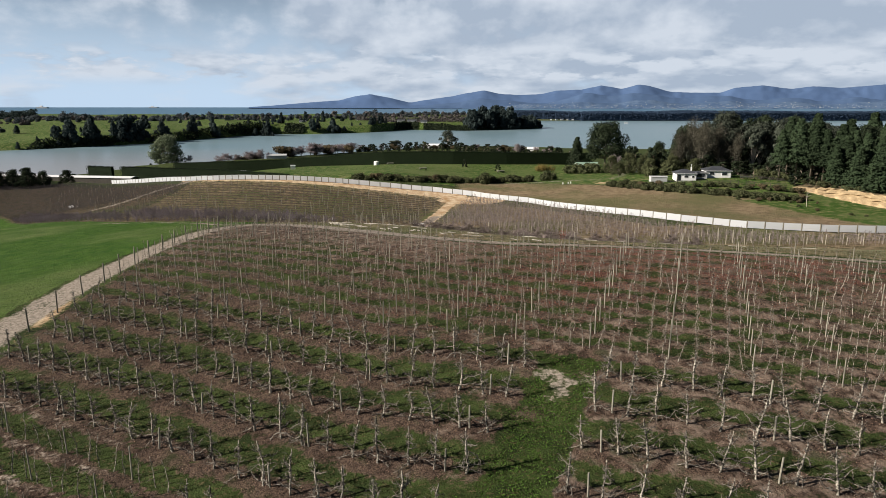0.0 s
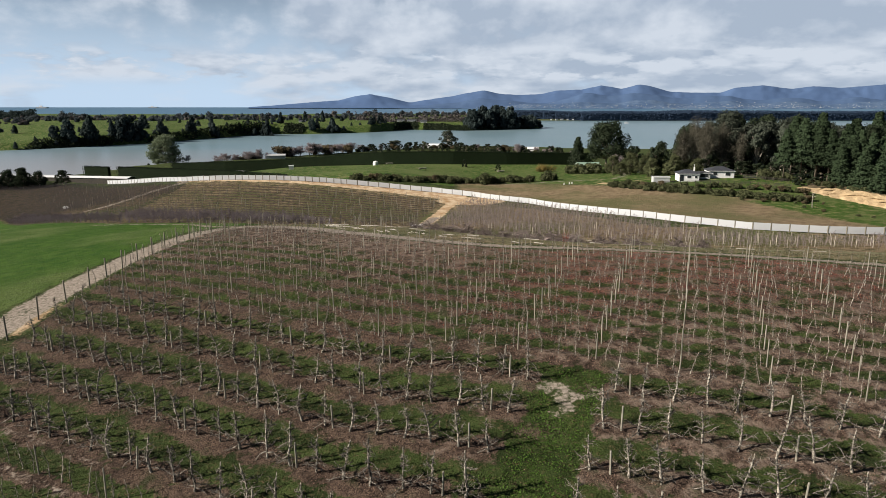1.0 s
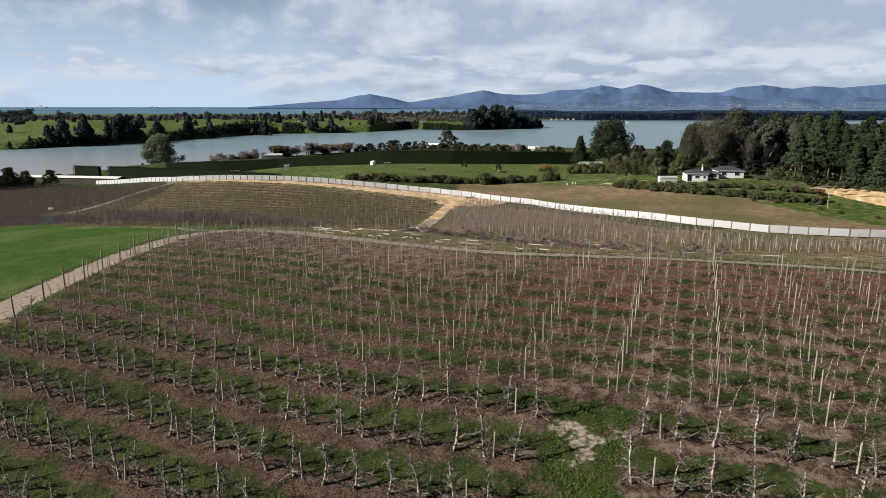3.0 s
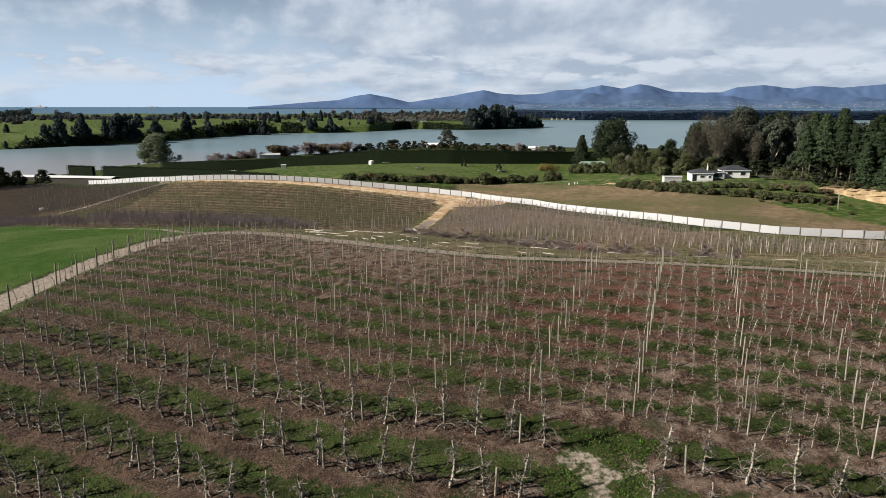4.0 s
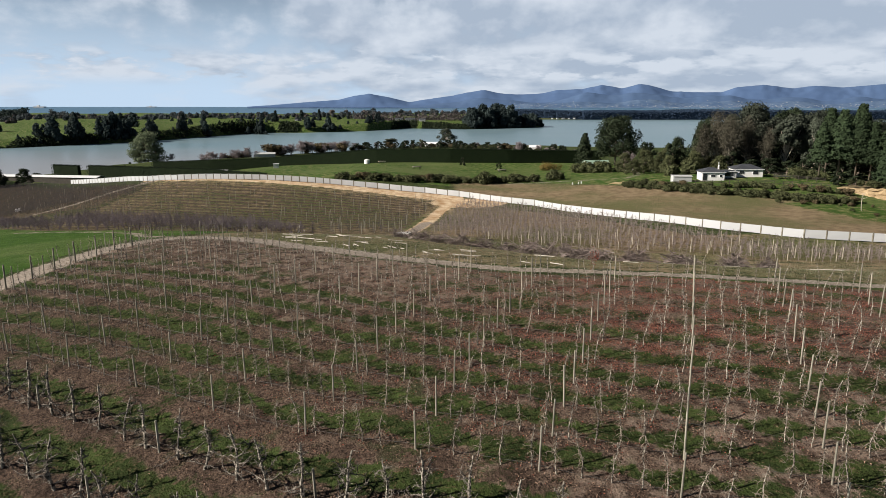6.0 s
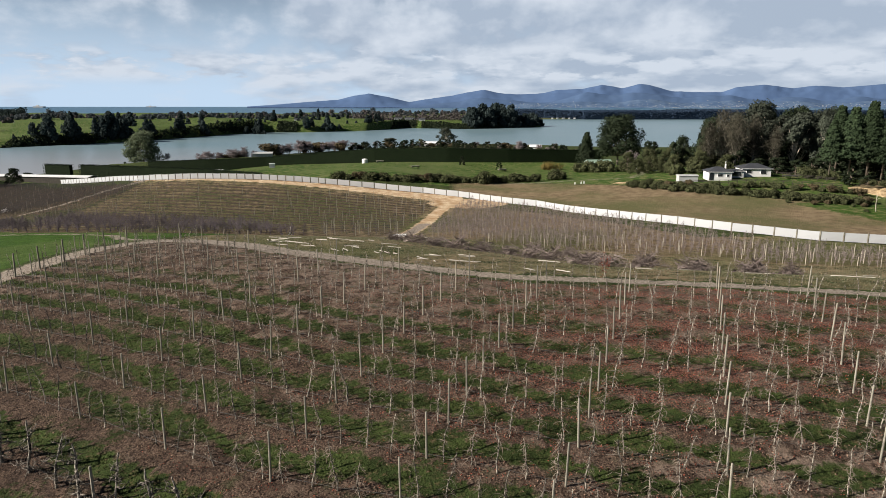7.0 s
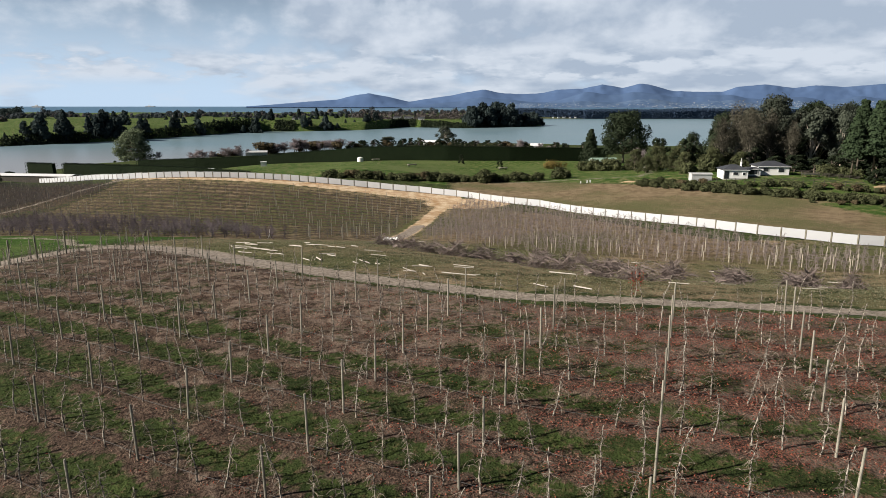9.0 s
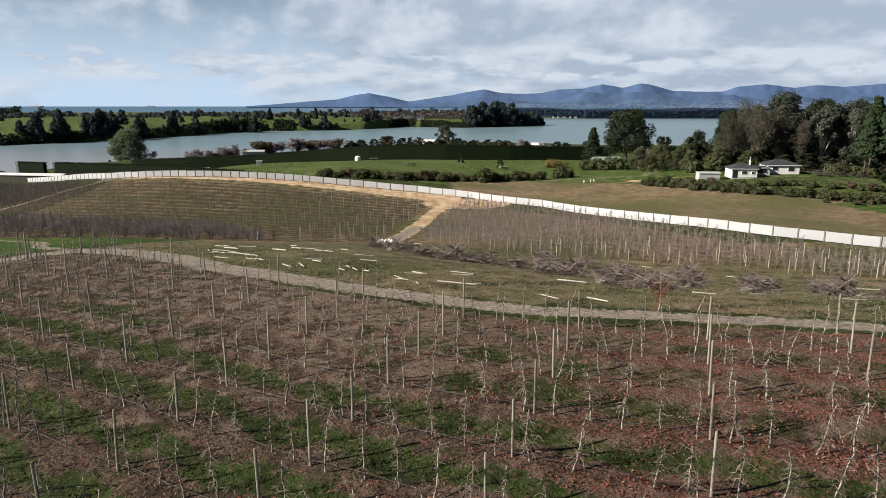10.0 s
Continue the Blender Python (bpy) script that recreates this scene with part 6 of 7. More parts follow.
LOGS_C = ((13.6, 100.9, 3.1, -30), (22.1, 95.6, 3.2, -25), (13.2, 90.6, 2.2, -40), (10.2, 91.3, 2.2, -30), (18.2, 135.7, 2.4, 7), (20.6, 125.4, 2.2, 15), (29.7, 133, 2.0, -10), (38.8, 104.2, 3.0, -30),
          (49.2, 118.3, 2.6, -15), (38.6, 127.8, 2.2, -12), (10.0, 134.8, 2.4, 20), (10.6, 125.3, 2.4, 35), (-13.7, 122.9, 1.8, -25), (-15.5, 109.2, 2.4, -38), (-16.2, 106, 2.4, -21), (-3.5, 107.9, 2.2, -30),
          (44, 96, 3.2, -18), (50, 93, 3.4, -14), (56, 98, 3.0, -10), (47, 104, 3.0, -20), (33, 95.5, 2.6, -25), (27, 97.5, 2.4, -15), (53, 108, 2.8, -12))
log_mesh = Geo().tube([(-0.5, 0, 0), (0, 0, 0), (0.5, 0, 0)], [0.07, 0.065, 0.055], 8).mesh("pulled_post", M_LOG)
rng_l = random.Random(17)
MORE = tuple((x + rng_l.uniform(-1.2, 1.2), y + rng_l.uniform(-0.7, 0.7), n * rng_l.uniform(0.4, 0.75), a + rng_l.uniform(-35, 35)) for x, y, n, a in LOGS_B + LOGS_A[::2])
for x, y, n, a in LOGS_A + LOGS_B + LOGS_C + MORE:
    a, n = a + rng_l.uniform(-30, 26), n * rng_l.uniform(0.6, 1.0)
    dx, dy = math.cos(radians(a)) * n / 2, math.sin(radians(a)) * n / 2
    z0, z1 = gz(x - dx, y - dy), gz(x + dx, y + dy)
    p = new("pulled_post", log_mesh)
    p.matrix_basis = pose(x, y, (z0 + z1) / 2 + 0.12, 0, -math.degrees(math.atan2(z1 - z0, n)), a) @ Matrix.Diagonal((n * 0.85, *([rng_l.uniform(0.5, 0.8)] * 2), 1))
    tagged(p, "pale pulled orchard post lying on the grass", "post", "pulled posts on the cleared strip")
sack = Geo()
for k in range(5):
    sack.tube([(0.5 * k - 1, 0.2 * (k % 2), 0), (0.5 * k - 1, 0.2 * (k % 2), 0.35), (0.5 * k - 0.95, 0.2 * (k % 2), 0.55)], [0.34, 0.36, 0.1], 7)
tagged(new("white_rubble", sack.mesh("white_rubble", M_TRIM, True)), "small heap of white stones at the track's end", "stones").matrix_basis = pose(-5.6, 149.5, gz(-5.6, 149.5))

bags = Geo()
for k, (dx, dy, w) in enumerate(((-0.75, 0, 0.42), (-0.05, 0.15, 0.5), (0.6, -0.1, 0.34), (1.9, 0.1, 0.3))):
    bags.tube([(dx, dy, -0.1), (dx, dy, 0.5 * w + 0.2), (dx + 0.08, dy, 1.6 * w), (dx + 0.1, dy, 1.9 * w)], [w, w * 1.1, w * 0.75, w * 0.15], 8)
tagged(new("white_bags", bags.mesh("white_bags", M_TRIM, True)), "a few bulging white bags beside the hill track", "bags").matrix_basis = pose(-133.4, 233.7, gz(-133.4, 233.7))


# ---- further orchard blocks ----
def build_hill_block():
    """Rows on the hill behind: purple old trees in front, young rows and posts above."""
    rng = random.Random(31)
    purple = []
    for s in range(5):
        t, limbs = old_tree_geo(500 + s, 0.8)
        for l in limbs:
            t.add(l)
        pr = random.Random(900 + s)
        for _ in range(64):
            z, a, r = pr.uniform(0.8, 2.3), pr.uniform(0, 6.28), pr.uniform(0.1, 1.15)
            t.tube(crooked(pr, (math.cos(a) * r, math.sin(a) * r, z), (pr.uniform(-1, 1), pr.uniform(-1, 1), 0.35), 0.75, 3, 0.4, 0.05), [0.022, 0.018, 0.014, 0.009], 3, False)
        purple.append(t)
    meshes = [t.mesh("winter_tree", M_PURPLE) for t in purple]
    behind = Geo()
    for r in range(7):
        x = -150.0
        while x < (-24 - 3 * r):
            x += rng.uniform(1.7, 2.1)
            y = float(hill_front(x)) + 1.5 + r * 4.0 + rng.uniform(-0.2, 0.2)
            if not in_hill(x, y) or rng.random() < 0.05 or (r > 2 and x < -82):
                continue
            k = rng.randrange(5)
            m = pose(x, y, gz(x, y), rng.uniform(-3, 3), rng.uniform(-3, 3), rng.uniform(0, 360)) @ Matrix.Scale(rng.uniform(0.66, 0.84), 4)
            if r > 3:
                behind.add(purple[k], m)
                continue
            t = new("winter_apple_tree", meshes[k])
            t.matrix_basis = m
            tagged(t, "purplish leafless apple tree on the far slope", "apple tree", "purplish apple trees on the far slope")
    tagged(new("winter_orchard_rows", behind.mesh("winter_orchard_rows", M_PURPLE)), "rows of purplish leafless apple trees further up the slope", "orchard", kind="stuff")
    br, po = Geo(), Geo()
    one, stout = (Geo().tube([(0, 0, -0.2), (0, 0, 2.2)], [w, w * 0.9], 5) for w in (0.045, 0.072))
    slim = []
    for k in range(4):
        g, pr = Geo(), random.Random(k)
        g.tube([(0, 0, 0), (0.05, 0, 0.8), (0, 0.03, 1.7)], [0.022, 0.018, 0.008], 3, False)
        for _ in range(8):
            z, t = pr.uniform(0.4, 1.5), pr.uniform(0, 6.28)
            g.tube([(0, 0, z), (math.cos(t) * 0.6, math.sin(t) * 0.6, z + 0.15)], [0.022, 0.012], 3, False)
        slim.append(g)
    for r in range(22):
        n = 0
        x = -165.0
        while x < 8:
            x += 1.9 + rng.uniform(-0.9, 0.9)
            n += 1
            y = float(hill_front(x) + (hill_back(x) - hill_front(x)) * r / 21)
            if not in_hill(x, y) or (x < -24 and y < hill_front(x) + 24):
                continue
            m = Matrix.Translation((x, y, gz(x, y)))
            br.add(slim[rng.randrange(4)], m)
            if n % (7 if x < -42 else 3) == 0:
                po.add(one if x < -42 or y > hill_front(x) + 22 else stout, m @ pose(0.4, 0, 0, rng.uniform(-3, 3), rng.uniform(-3, 3), 0))
    for r in range(44):
        x = -250.0
        while x < -88:
            x += 1.0 + rng.uniform(-0.4, 0.4)
            y = float(hill_front(x) + (hill_back(x) - hill_front(x)) * r / 43)
            if in_hill(x, y) and y > 214 - 0.12 * (x + 100):
                br.add(slim[rng.randrange(4)], Matrix.Translation((x, y, gz(x, y))))
    hill = tagged(new("hill_orchard_rows"), "rows of slim leafless apple trees and posts on the far slope", "orchard", kind="stuff")
    part("trees", br.mesh("trees", M_SLIM), hill)
    part("posts", po.mesh("posts", M_POST), hill)


build_hill_block()


def build_block3():
    rng = random.Random(41)
    post = Geo().tube([(0, 0, -0.3), (0, 0, 2.25)], [0.064, 0.056], 6).mesh("orchard_post", M_PALEPOST)
    kinds = [young_tree_geo(360 + s, 3, 3) for s in range(4)]
    tr, far = Geo(), Geo()
    one = Geo().tube([(0, 0, -0.3), (0, 0, 2.0)], [0.05, 0.045], 5)
    for k, (t, _) in enumerate(kinds):
        # side shoots that were never pruned
        pr = random.Random(1200 + k)
        for _ in range(20):
            z, a = pr.uniform(0.3, 2.1), pr.uniform(0, 6.28)
            n = pr.uniform(0.35, 0.8)
            t.tube([(0, 0, z), (math.cos(a) * n, math.sin(a) * n, z + pr.uniform(-0.1, 0.4))], [0.023, 0.012], 3, False)
    c = 110.0
    row = 0
    while c < 250:
        c += 3.3
        row += 1
        x, n = -8.0 + (row * 2.7) % 4.5, 0
        while x < 104:
            x += 1.0
            n += 1
            y = c - 0.4 * x
            if not in_block3(x, y):
                continue
            if n % 3 == 0 and y > 146:
                far.add(one, pose(x + rng.uniform(-0.4, 0.4), y, gz(x, y), rng.uniform(-2, 2), rng.uniform(-2, 2), 0) @ Matrix.Diagonal((0.85, 0.85, rng.uniform(0.6, 1.0), 1)))
            elif n % 3 == 0:
                p = new("stub_post", post)
                p.matrix_basis = pose(x + rng.uniform(-0.4, 0.4), y, gz(x, y), rng.uniform(-1.5, 1.5), rng.uniform(-1.5, 1.5), 0) @ Matrix.Diagonal((1.05, 1.05, rng.uniform(0.6, 0.98), 1))
                tagged(p, "pale round timber post on the slope below the fence", "post", "posts below the white fence")
            t, b = kinds[rng.randrange(4)]
            m = pose(x + 0.7, y, gz(x, y), 0, 0, rng.uniform(0, 360)) @ Matrix.Scale(rng.uniform(0.7, 1.0), 4)
            tr.add(t, m), tr.add(joined(b), m)
    rows = tagged(new("young_orchard_rows"), "rows of small leafless apple trees below the fence", "orchard", kind="stuff")
    part("trees", tr.mesh("trees", M_SLOPETWIG), rows)
    part("posts", far.mesh("posts", M_PALEPOST), rows)


build_block3()


# ---- across the water ----
def far_kind(seed, pine):
    rng = np.random.default_rng(seed)
    if pine:
        g = Geo().tube([(0, 0, -0.5), (0, 0, 9)], [0.3, 0.05], 5)
        return g.mesh("far_trunk", M_TRUNK), conifer_cards(rng, 11, 4.4, 800, 0.75, M_HAZYLEAF, 0.04, 7, 1.2)
    pr = random.Random(seed)
    blobs = []
    for k in range(14):
        z, a = 1.0 + 7.6 * (k / 13) ** 1.1, k * 2.4 + pr.uniform(-0.7, 0.7)
        r, w = 4.4 * (1 - z / 10.5) * pr.uniform(0.5, 1.1), pr.uniform(1.3, 2.3) * (1.15 - 0.05 * z)
        blobs.append((math.cos(a) * r, math.sin(a) * r, z, w, w, w * pr.uniform(0.7, 1.0)))
    g = Geo().tube([(0, 0, -0.5), (0, 0, 5)], [0.35, 0.15], 5)
    return g.mesh("far_trunk", M_TRUNK), blob_cards("crown", blobs, 900, 0.72, rng, M_HAZYLEAF, 0.5)


def build_spit_trees():
    pr = random.Random(77)
    kinds = [far_kind(700 + s, s == 0) for s in range(6)]
    spots = []
    # dark trees by the water and along the hill's edge
    for x, y, h in ((-381, 676, 23), (-386, 680, 15), (-394, 672, 14), (-367, 692, 22), (-372, 694, 17), (-342, 719, 28), (-348, 715, 20), (-354, 712, 15), (-332, 731, 20), (-337, 734, 17),
                    (-453, 968, 11), (-366, 817, 18), (-322, 758, 16), (-305, 812, 17), (-308, 808, 12), (-291, 845, 17), (-295, 850, 13), (-254, 898, 13), (-237, 900, 24), (-242, 902, 17),
                    (-186, 954, 17), (-160, 966, 21), (-463, 928, 7), (-235, 968, 16), (-266, 1292, 18), (-213, 1186, 17), (-440, 760, 7), (-330, 900, 8), (-280, 960, 7), (-200, 1010, 9)):
        spots.append((x, y + 4, h))
        for _ in range(0 if h < 14 else 1):
            spots.append((x + pr.uniform(-7, 7), y + pr.uniform(2, 12), h * pr.uniform(0.45, 0.8)))
    for x0, x1, n, lo, hi in ((-410, -330, 14, 3, 6), (-330, -240, 12, 3, 5), (-170, -90, 8, 4, 8), (-110, -88, 5, 9, 13), (42, 168, 34, 9, 16), (44, 116, 34, 19, 32), (112, 166, 16, 11, 19)):
        for _ in range(n):
            x = pr.uniform(x0, x1)
            spots.append((x, float(spit_shore(x)) + pr.uniform(8, 40 if x < 0 else 60), pr.uniform(lo, hi)))
    for _ in range(26):
        x = pr.uniform(-640, -60)
        spots.append((x, float(spit_shore(x)) + pr.uniform(120, 380), pr.uniform(4, 10)))
    first = {}
    for x, y, h in spots:
        k = pr.randrange(1 if x > 0 else 0, 6)
        w = h / 10 * (1.0 if h < 12 or x > 0 else 0.80)
        m = pose(x, y, gz(x, y) - 0.2, 0, 0, pr.uniform(0, 360)) @ Matrix.Diagonal((w * pr.uniform(0.8, 1.2), w, h / 10, 1))
        if k not in first:
            t = new("spit_tree")
            part("trunk", kinds[k][0], t), part("crown", kinds[k][1], t)
            tagged(t, "dark tree on the green spit across the water", "tree", "trees on the spit")
            first[k] = t
        else:
            t = copy_thing(first[k], m)
        t.matrix_basis = m
    # hedgerows and woods, too many to count
    rng = np.random.default_rng(5)
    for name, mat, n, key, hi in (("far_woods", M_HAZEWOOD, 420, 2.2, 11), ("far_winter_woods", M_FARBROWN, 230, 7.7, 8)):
        pts, ways = [], []
        while len(pts) < n:
            x = rng.uniform(-950, 150)
            d = rng.uniform(170, 950)
            y = float(spit_shore(x)) + d
            if noise.noise((x / 90, y / 55, key)) < np.interp(d, [170, 300, 480, 800], [0.62, 0.40, 0.06, -0.2]):
                continue
            h = rng.uniform(0.3, 1.0) ** 1.3 * hi * (1.5 if rng.uniform() < 0.1 else 1.0)
            w = h * rng.uniform(0.35, 0.75)
            q = rng.normal(size=(150, 3))
            q /= np.linalg.norm(q, axis=1)[:, None]
            pts.append(q * (w, w, h * 0.5) * rng.uniform(0.45, 1.1, (150, 1)) + (x, y, gz(x, y) + h * 0.5))
            ways.append(q)
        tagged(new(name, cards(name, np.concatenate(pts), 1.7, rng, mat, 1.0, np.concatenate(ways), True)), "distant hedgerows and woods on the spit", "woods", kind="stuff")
    n = 15000
    x = rng.uniform(-420, 165, n)
    y = np.array([float(spit_shore(v)) for v in x]) + rng.uniform(3, 22, n)
    keep = np.array([noise.noise((a / 40, 5.5, 0)) for a in x]) > -0.15
    x, y = x[keep], y[keep]
    z = land(x, y) + rng.uniform(0, 1, len(x)) * (2.2 + 4 * np.array([max(0, noise.noise((a / 23, 1.5, 0))) for a in x]))
    tagged(new("shore_scrub", cards("shore_scrub", np.stack([x, y, z], -1), 1.3, rng, M_DARKLEAF)), "low dark scrub along the far shore", "scrub", kind="stuff")
    # brown winter trees round the inlet's houses
    n = 5200
    x = rng.uniform(-150, 45, n)
    y = 1150 + rng.uniform(0, 90, n)
    z = land(x, y) + rng.uniform(0, 15, n) * (0.45 + 0.35 * np.sin(x / 7 + y / 11) + 0.2 * np.sin(x / 3.1))
    tagged(new("winter_copse", cards("winter_copse", np.stack([x, y, z], -1), 1.3, rng, M_FARBROWN)), "brown leafless copse by the inlet", "woods", kind="stuff")
    # a dark pine block at the spit's western end
    n = 4200
    x, y = rng.uniform(-1010, -905, n), 1470 + rng.uniform(0, 30, n)
    z = land(x, y) + rng.uniform(0, 1, n) * (16 + 4 * np.sin(x / 3.3) * np.sin(x / 8.1))
    tagged(new("pine_block", cards("pine_block", np.stack([x, y, z], -1), 1.6, rng, M_HAZYLEAF)), "dark block of pines on the spit's skyline", "forest", kind="stuff")
    # the flat pine plantation
    n = 30000
    x = rng.uniform(172, 1900, n)
    y = 1588 + rng.uniform(0, 1, n) ** 2.5 * 210 + np.maximum(0, 330 - x) * 0.6
    top = 19.0 + 1.2 * np.sin(x / 90) + 0.8 * np.sin(x / 31)
    z = np.where(y < 1596 + np.maximum(0, 330 - x) * 0.6, 2 + rng.uniform(0, 1, n) * (top - 2), top + rng.uniform(-0.8, 1.6, n))
    tagged(new("pine_plantation", cards("pine_plantation", np.stack([x, y, z], -1), 1.9, rng, M_HAZYPINE, 1.0, np.tile([0, -0.6, 1.5], (n, 1)), True)), "flat dark pine plantation across the estuary", "forest", kind="stuff")
    core = Geo()
    for k in range(62):
        xa = 190 + k * 28
        core.box((xa + 14, 1690 + max(0, 330 - xa) * 0.6, 7.5 + math.sin(k) * 0.8), (28, 200, 21.5))
    tagged(new("plantation_core", core.mesh("plantation_core", M_HAZYPINE)), "dense inside of the dark pine plantation", "forest", kind="stuff")
    # scattered houses of the far town
    town = Geo()
    for _ in range(340):
        u = pr.choice((pr.gauss(800, 230), pr.gauss(1750, 260), pr.gauss(2500, 330), pr.uniform(300, 3000)))
        y = pr.uniform(4040, 4075)
        town.box((u * y / 4600, y, 1 + abs(pr.gauss(0, 13)) + 2), (pr.uniform(2.5, 7), 4, pr.uniform(1.2, 2.4)))
    tagged(new("far_town", town.mesh("far_town", M_GREYWALL)), "tiny pale houses of a town at the mountains' foot", "town", kind="stuff")


build_spit_trees()


def build_boat(x, y, n, h, name, label):
    g = Geo()
    g.v = [(-n / 2, -n * 0.08, 0), (n * 0.35, -n * 0.08, 0), (n / 2, 0, 0), (n * 0.35, n * 0.08, 0), (-n / 2, n * 0.08, 0)]
    g.v += [(a * 1.06, b * 1.15, h * 0.5) for a, b, _ in g.v]
    g.f = [(4, 3, 2, 1, 0), (5, 6, 7, 8, 9)] + [(i, (i + 1) % 5, (i + 1) % 5 + 5, i + 5) for i in range(5)]
    b = tagged(new(name), label, "boat")
    b.matrix_basis = pose(x, y, -0.2)
    part("hull", g.mesh("hull", M_WHITEROOF if n < 30 else M_GREYWALL), b)
    part("cabin", Geo().box((-n * 0.15, 0, h * 0.7), (n * 0.22, n * 0.1, h * 0.5)).mesh("cabin", M_WALL), b)


build_boat(384, 1400, 9, 4, "boat", "small white boat moored on the estuary")
build_boat(-2560, 4300, 75, 18, "cargo_ship", "grey cargo ship far out on the bay")
build_boat(-1980, 4600, 65, 12, "cargo_ship", "grey cargo ship far out on the bay")


# ---- orchard fittings ----
def build_hoses():
    for y0 in YOUNG_ROWS:
        g, run = Geo(), []
        x = -40.0
        while x < 62:
            y = row_y(y0, x)
            if in_young(x, y):
                run.append((x, y, gz(x, y) + 0.34 + 0.05 * math.sin(x * 1.1 + y0)))
            x += 1.2
        if len(run) > 3:
            g.tube(run, [0.009] * len(run), 3, False)
            tagged(new("irrigation_hose", g.mesh("irrigation_hose", M_HOSE)), "thin black irrigation hose strung along a row", "hose", "irrigation hoses")


build_hoses()


def build_boundary_posts():
    """Dark strainer posts at the row ends along the road and the field."""
    post = Geo().tube([(0, 0, -0.4), (0, 0, 2.5)], [0.09, 0.08], 7).mesh("strainer_post", M_DARKPOST)
    rng = random.Random(6)
    for y0 in YOUNG_ROWS + OLD_ROWS:
        x = -41.6
        for _ in range(4):
            y = row_y(y0, x)
            x = float(np.interp(y, [50, 65, 76, 85, 97, 107, 113], [-42.5, -42, -41.4, -40.8, -39.2, -37.6, -35]))
        y = row_y(y0, x)
        if y > 112 or y < 45:
            continue
        p = new("strainer_post", post)
        p.matrix_basis = pose(x, y, gz(x, y), rng.uniform(-2, 2), rng.uniform(-2, 2), 0)
        tagged(p, "dark timber strainer post at a row's end", "post", "row end posts")


build_boundary_posts()


# ---- grass tufts and fallen leaves of the near blocks ----
M_TUFT = leafy("grass_tufts", (0.014, 0.021, 0.007), (0.078, 0.102, 0.033), 0.45, 0.3, 0.7)
M_LANE = leafy("lane_grass", (0.022, 0.046, 0.008), (0.085, 0.150, 0.030), 0.6, 0.3, 0.7)
M_LITTER = leafy("fallen_leaves", (0.030, 0.018, 0.013), (0.34, 0.232, 0.172), 0.6, 0.1, 0.9)
M_REDLITTER = leafy("red_fallen_leaves", (0.085, 0.026, 0.018), (0.34, 0.112, 0.074), 0.6, 0.1, 0.9)


def scatter(name, n, box, keep, size, lift, material, label, category, seed, lie=0.0):
    rng = np.random.default_rng(seed)
    x, y = rng.uniform(box[0], box[1], n), rng.uniform(box[2], box[3], n)
    ok = keep(x, y, rng)
    x, y = x[ok], y[ok]
    z = land(x, y) + 0.10 * soil_mask(x, y) + lift
    tagged(new(name, cards(name, np.stack([x, y, z], -1), size, rng, material, 1.0, np.tile([0, 0, lie], (len(x), 1)), True)), label, category, kind="stuff")


def orchard_floor(x, y):
    r = row_of(x, y)
    return (x > -41) & ((y < road_y(x) - 2) | (r < 56)) & (from_line(x, y, PATCH) > 1.0)


scatter("grass_tufts", 280000, (-42, 48, 24, 100), lambda x, y, g: orchard_floor(x, y) & (soil_mask(x, y) + g.normal(0, 0.22, len(x)) < 0.40), 0.048, 0.03, M_TUFT,
        "short dark grass between the tree rows", "grass", 1, 0.7)
scatter("lane_grass", 40000, (-4, 20, 28, 52), lambda x, y, g: orchard_floor(x, y) & (np.abs(x - 9.9 - 0.36 * (row_of(x, y) - 53)) < 2.4 + g.normal(0, 0.5, len(x))) & (row_of(x, y) < 56) & (soil_mask(x, y) < 0.4), 0.052, 0.05, M_LANE,
        "brighter green grass of the lane across the rows", "grass", 5, 0.6)
scatter("fallen_leaves", 270000, (-42, 48, 24, 100), lambda x, y, g: orchard_floor(x, y) & (g.uniform(0, 1, len(x)) < 0.45 + 0.55 * step(x, -25, 20) - 0.6 * red_ground(x, y)) & (soil_mask(x, y) + g.normal(0, 0.25, len(x)) > 0.50), 0.040, 0.02, M_LITTER,
        "brown fallen leaves under the tree rows", "leaves", 2, 0.5)
scatter("red_fallen_leaves", 190000, (-24, 48, 50, 94), lambda x, y, g: in_young(x, y) & (soil_mask(x, y) + g.normal(0, 0.25, len(x)) > 0.62)
        & (g.uniform(0, 1, len(x)) < red_ground(x, y)), 0.035, 0.02, M_REDLITTER,
        "red fallen leaves under young trees", "leaves", 3, 0.8)


# ---- dry grass on the slopes beyond ----
M_DRYTUFT = leafy("dry_grass", (0.175, 0.135, 0.090), (0.31, 0.242, 0.165), 0.25, 0.25, 0.9)
M_OLIVETUFT = leafy("olive_grass", (0.090, 0.102, 0.056), (0.225, 0.224, 0.148), 0.25, 0.25, 0.9)


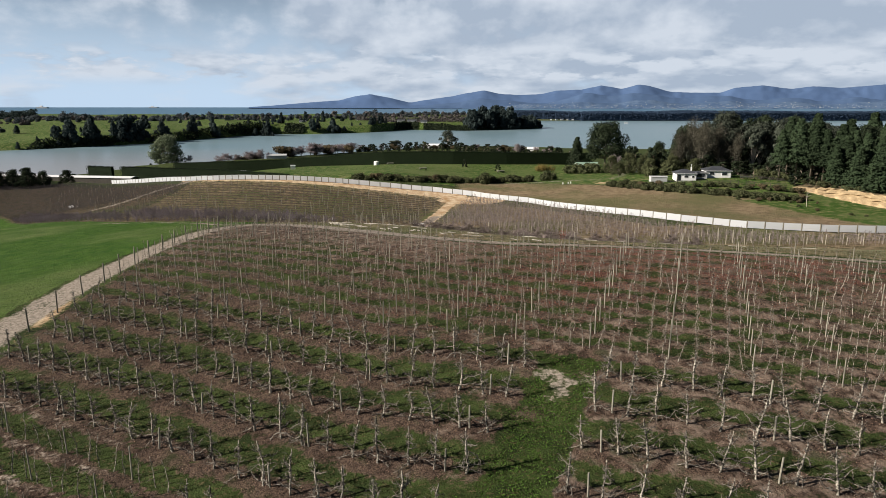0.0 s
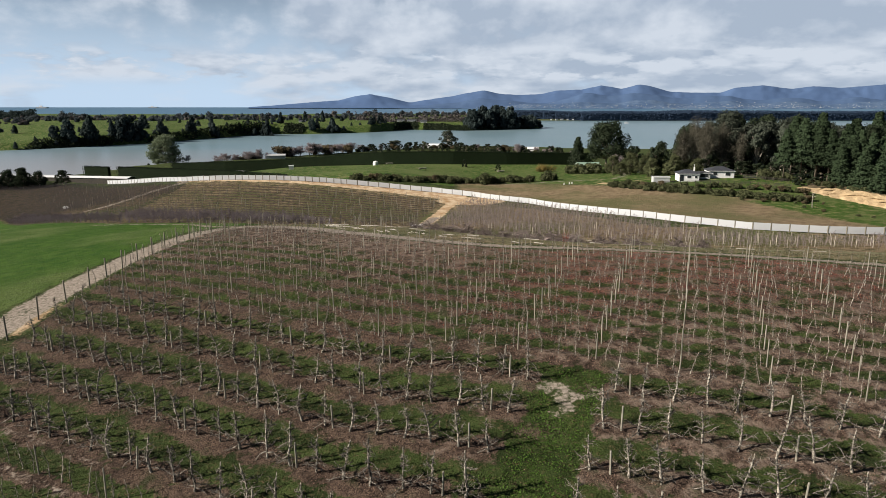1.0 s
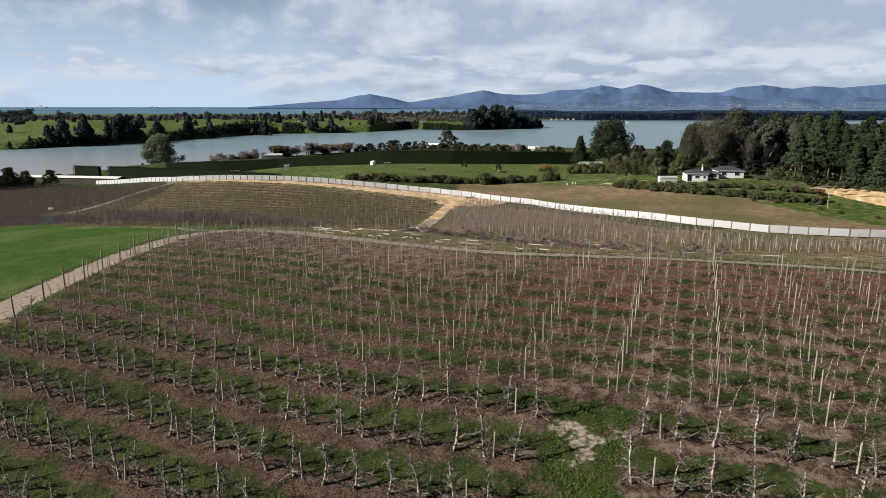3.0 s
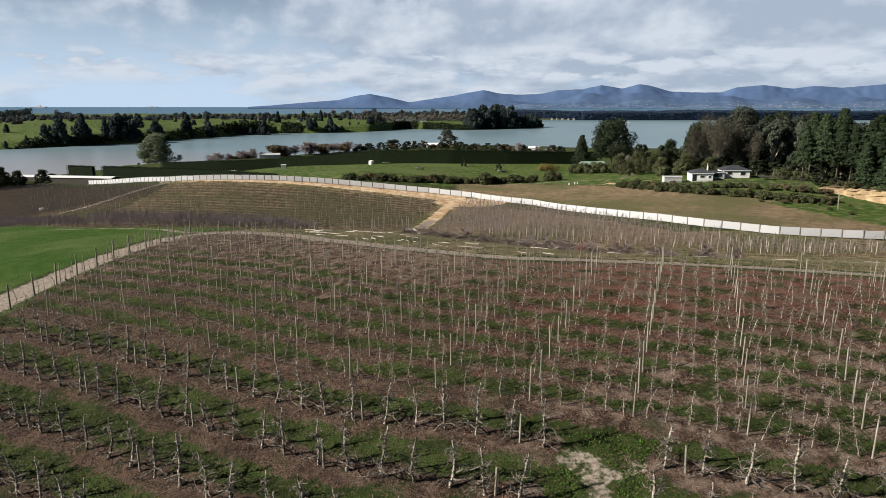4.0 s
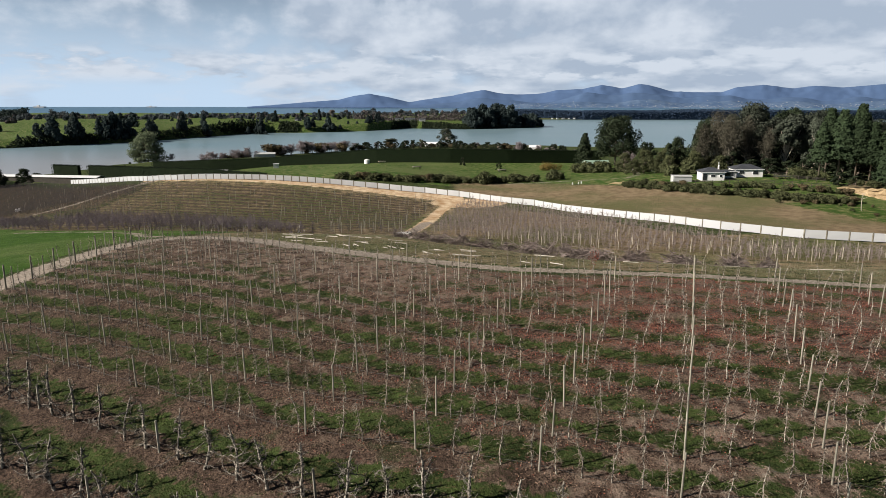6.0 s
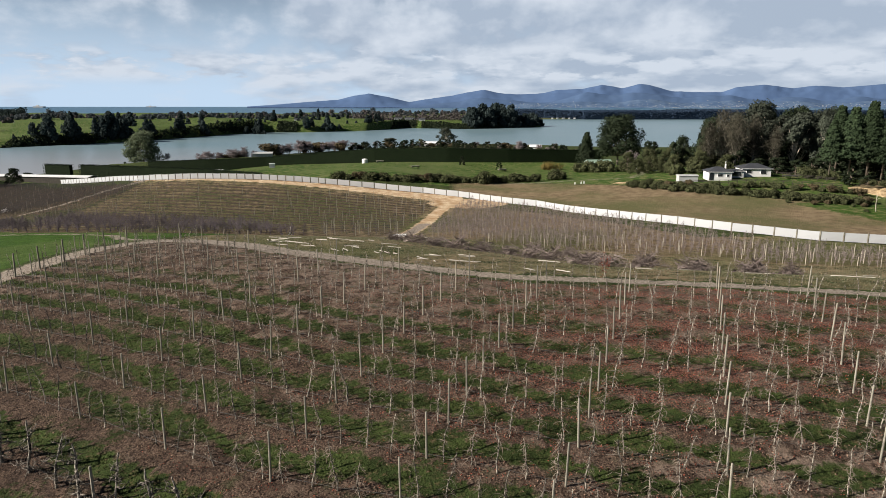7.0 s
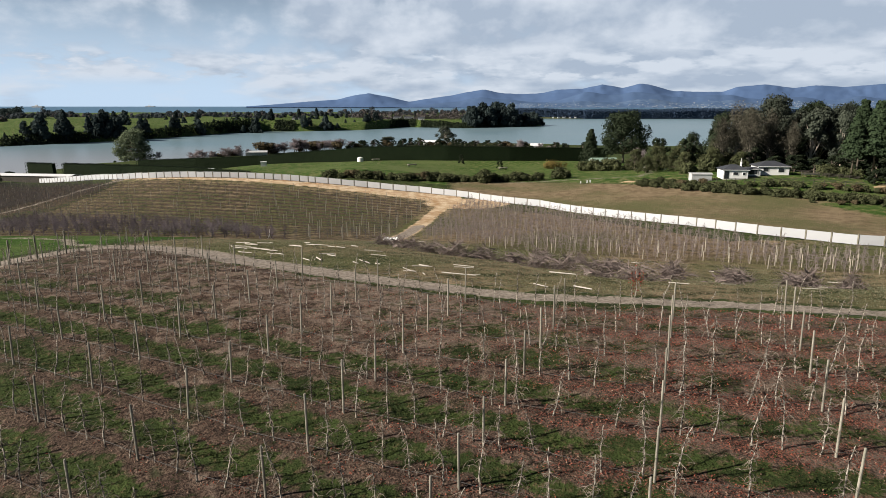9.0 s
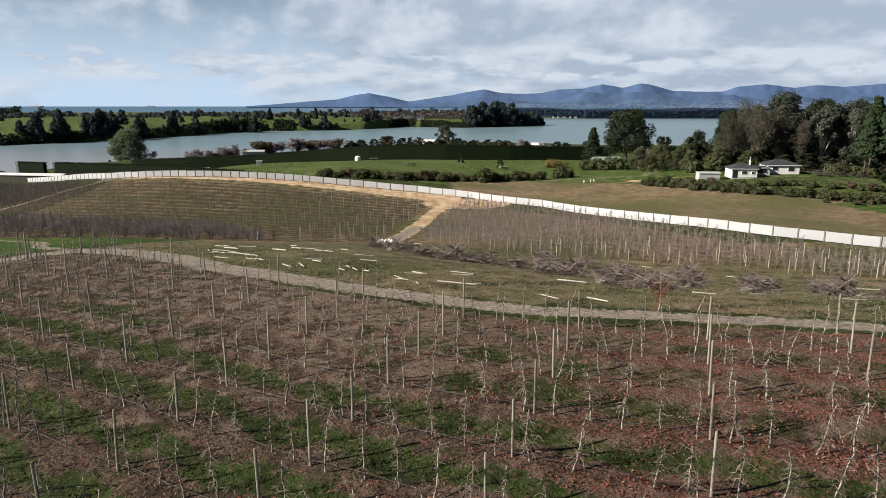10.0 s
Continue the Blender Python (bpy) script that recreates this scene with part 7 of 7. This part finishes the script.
def behind_fence(x, y, g):
    top = np.interp(x, [0, 30, 60, 100, 140], [250, 249, 224, 190, 165])
    return (y > fence_y(x) + 1) & (y < top) & (x > 4) & (x + 0.35 * (y - 170) + g.normal(0, 2.5, len(x)) < 95)


def cleared_strip(x, y, g):
    hi = np.where(x < -4, np.interp(x, [-34, -6], [142, 147]), block3_front(x))
    return (y > road_y(x) + 1.6) & (y < hi) & (x > -34) & (x < 70)


scatter("dry_grass", 130000, (4, 140, 140, 250), behind_fence, 0.062, 0.03, M_DRYTUFT, "tawny dry grass on the slope behind the fence", "grass", 11, 1.0)
scatter("dry_weeds", 4000, (4, 140, 140, 250), behind_fence, 0.08, 0.05, M_OLIVETUFT, "olive weeds among dry grass on the slope", "grass", 12, 0.4)
scatter("strip_grass", 150000, (-34, 70, 80, 158), cleared_strip, 0.042, 0.04, M_OLIVETUFT, "rough olive grass on the cleared strip", "grass", 13, 0.6)
scatter("strip_straw", 40000, (-34, 70, 80, 158), cleared_strip, 0.045, 0.04, M_DRYTUFT, "dead straw on the cleared strip", "grass", 14, 0.6)


# ---- small things of the cleared strip and the hill's foot ----
def red_sapling(x, y):
    """A slim sapling that still holds its red leaves."""
    rng = np.random.default_rng(4)
    t = tagged(new("red_sapling"), "slim sapling that still holds red leaves", "sapling")
    t.matrix_basis = pose(x, y, gz(x, y))
    g, limbs = young_tree_geo(77)
    part("trunk", g.mesh("trunk", M_BARK), t)
    p = rng.normal(0, 1, (150, 3)) * (0.26, 0.26, 0.40) + (0, 0, 1.2)
    part("leaves", cards("leaves", p, 0.06, rng, M_REDLITTER, 1.0, None, True), t, "sparse red leaves")


red_sapling(16.2, 87.8)
stake = tagged(new("white_stake"), "white propped stake at the foot of the hill rows", "stake")
stake.matrix_basis = pose(-26, 151, gz(-26, 151)) @ Matrix.Scale(0.7, 4)
part("pole", Geo().tube([(0, 0, -0.1), (0.35, 0, 2.3)], [0.06, 0.05], 6).mesh("pole", M_TRIM), stake)
for dx in (-0.35, 0.55):
    part("leg", Geo().tube([(dx, 0.1, -0.1), (0.12, 0, 0.8)], [0.05, 0.05], 5).mesh("leg", M_TRIM), stake)
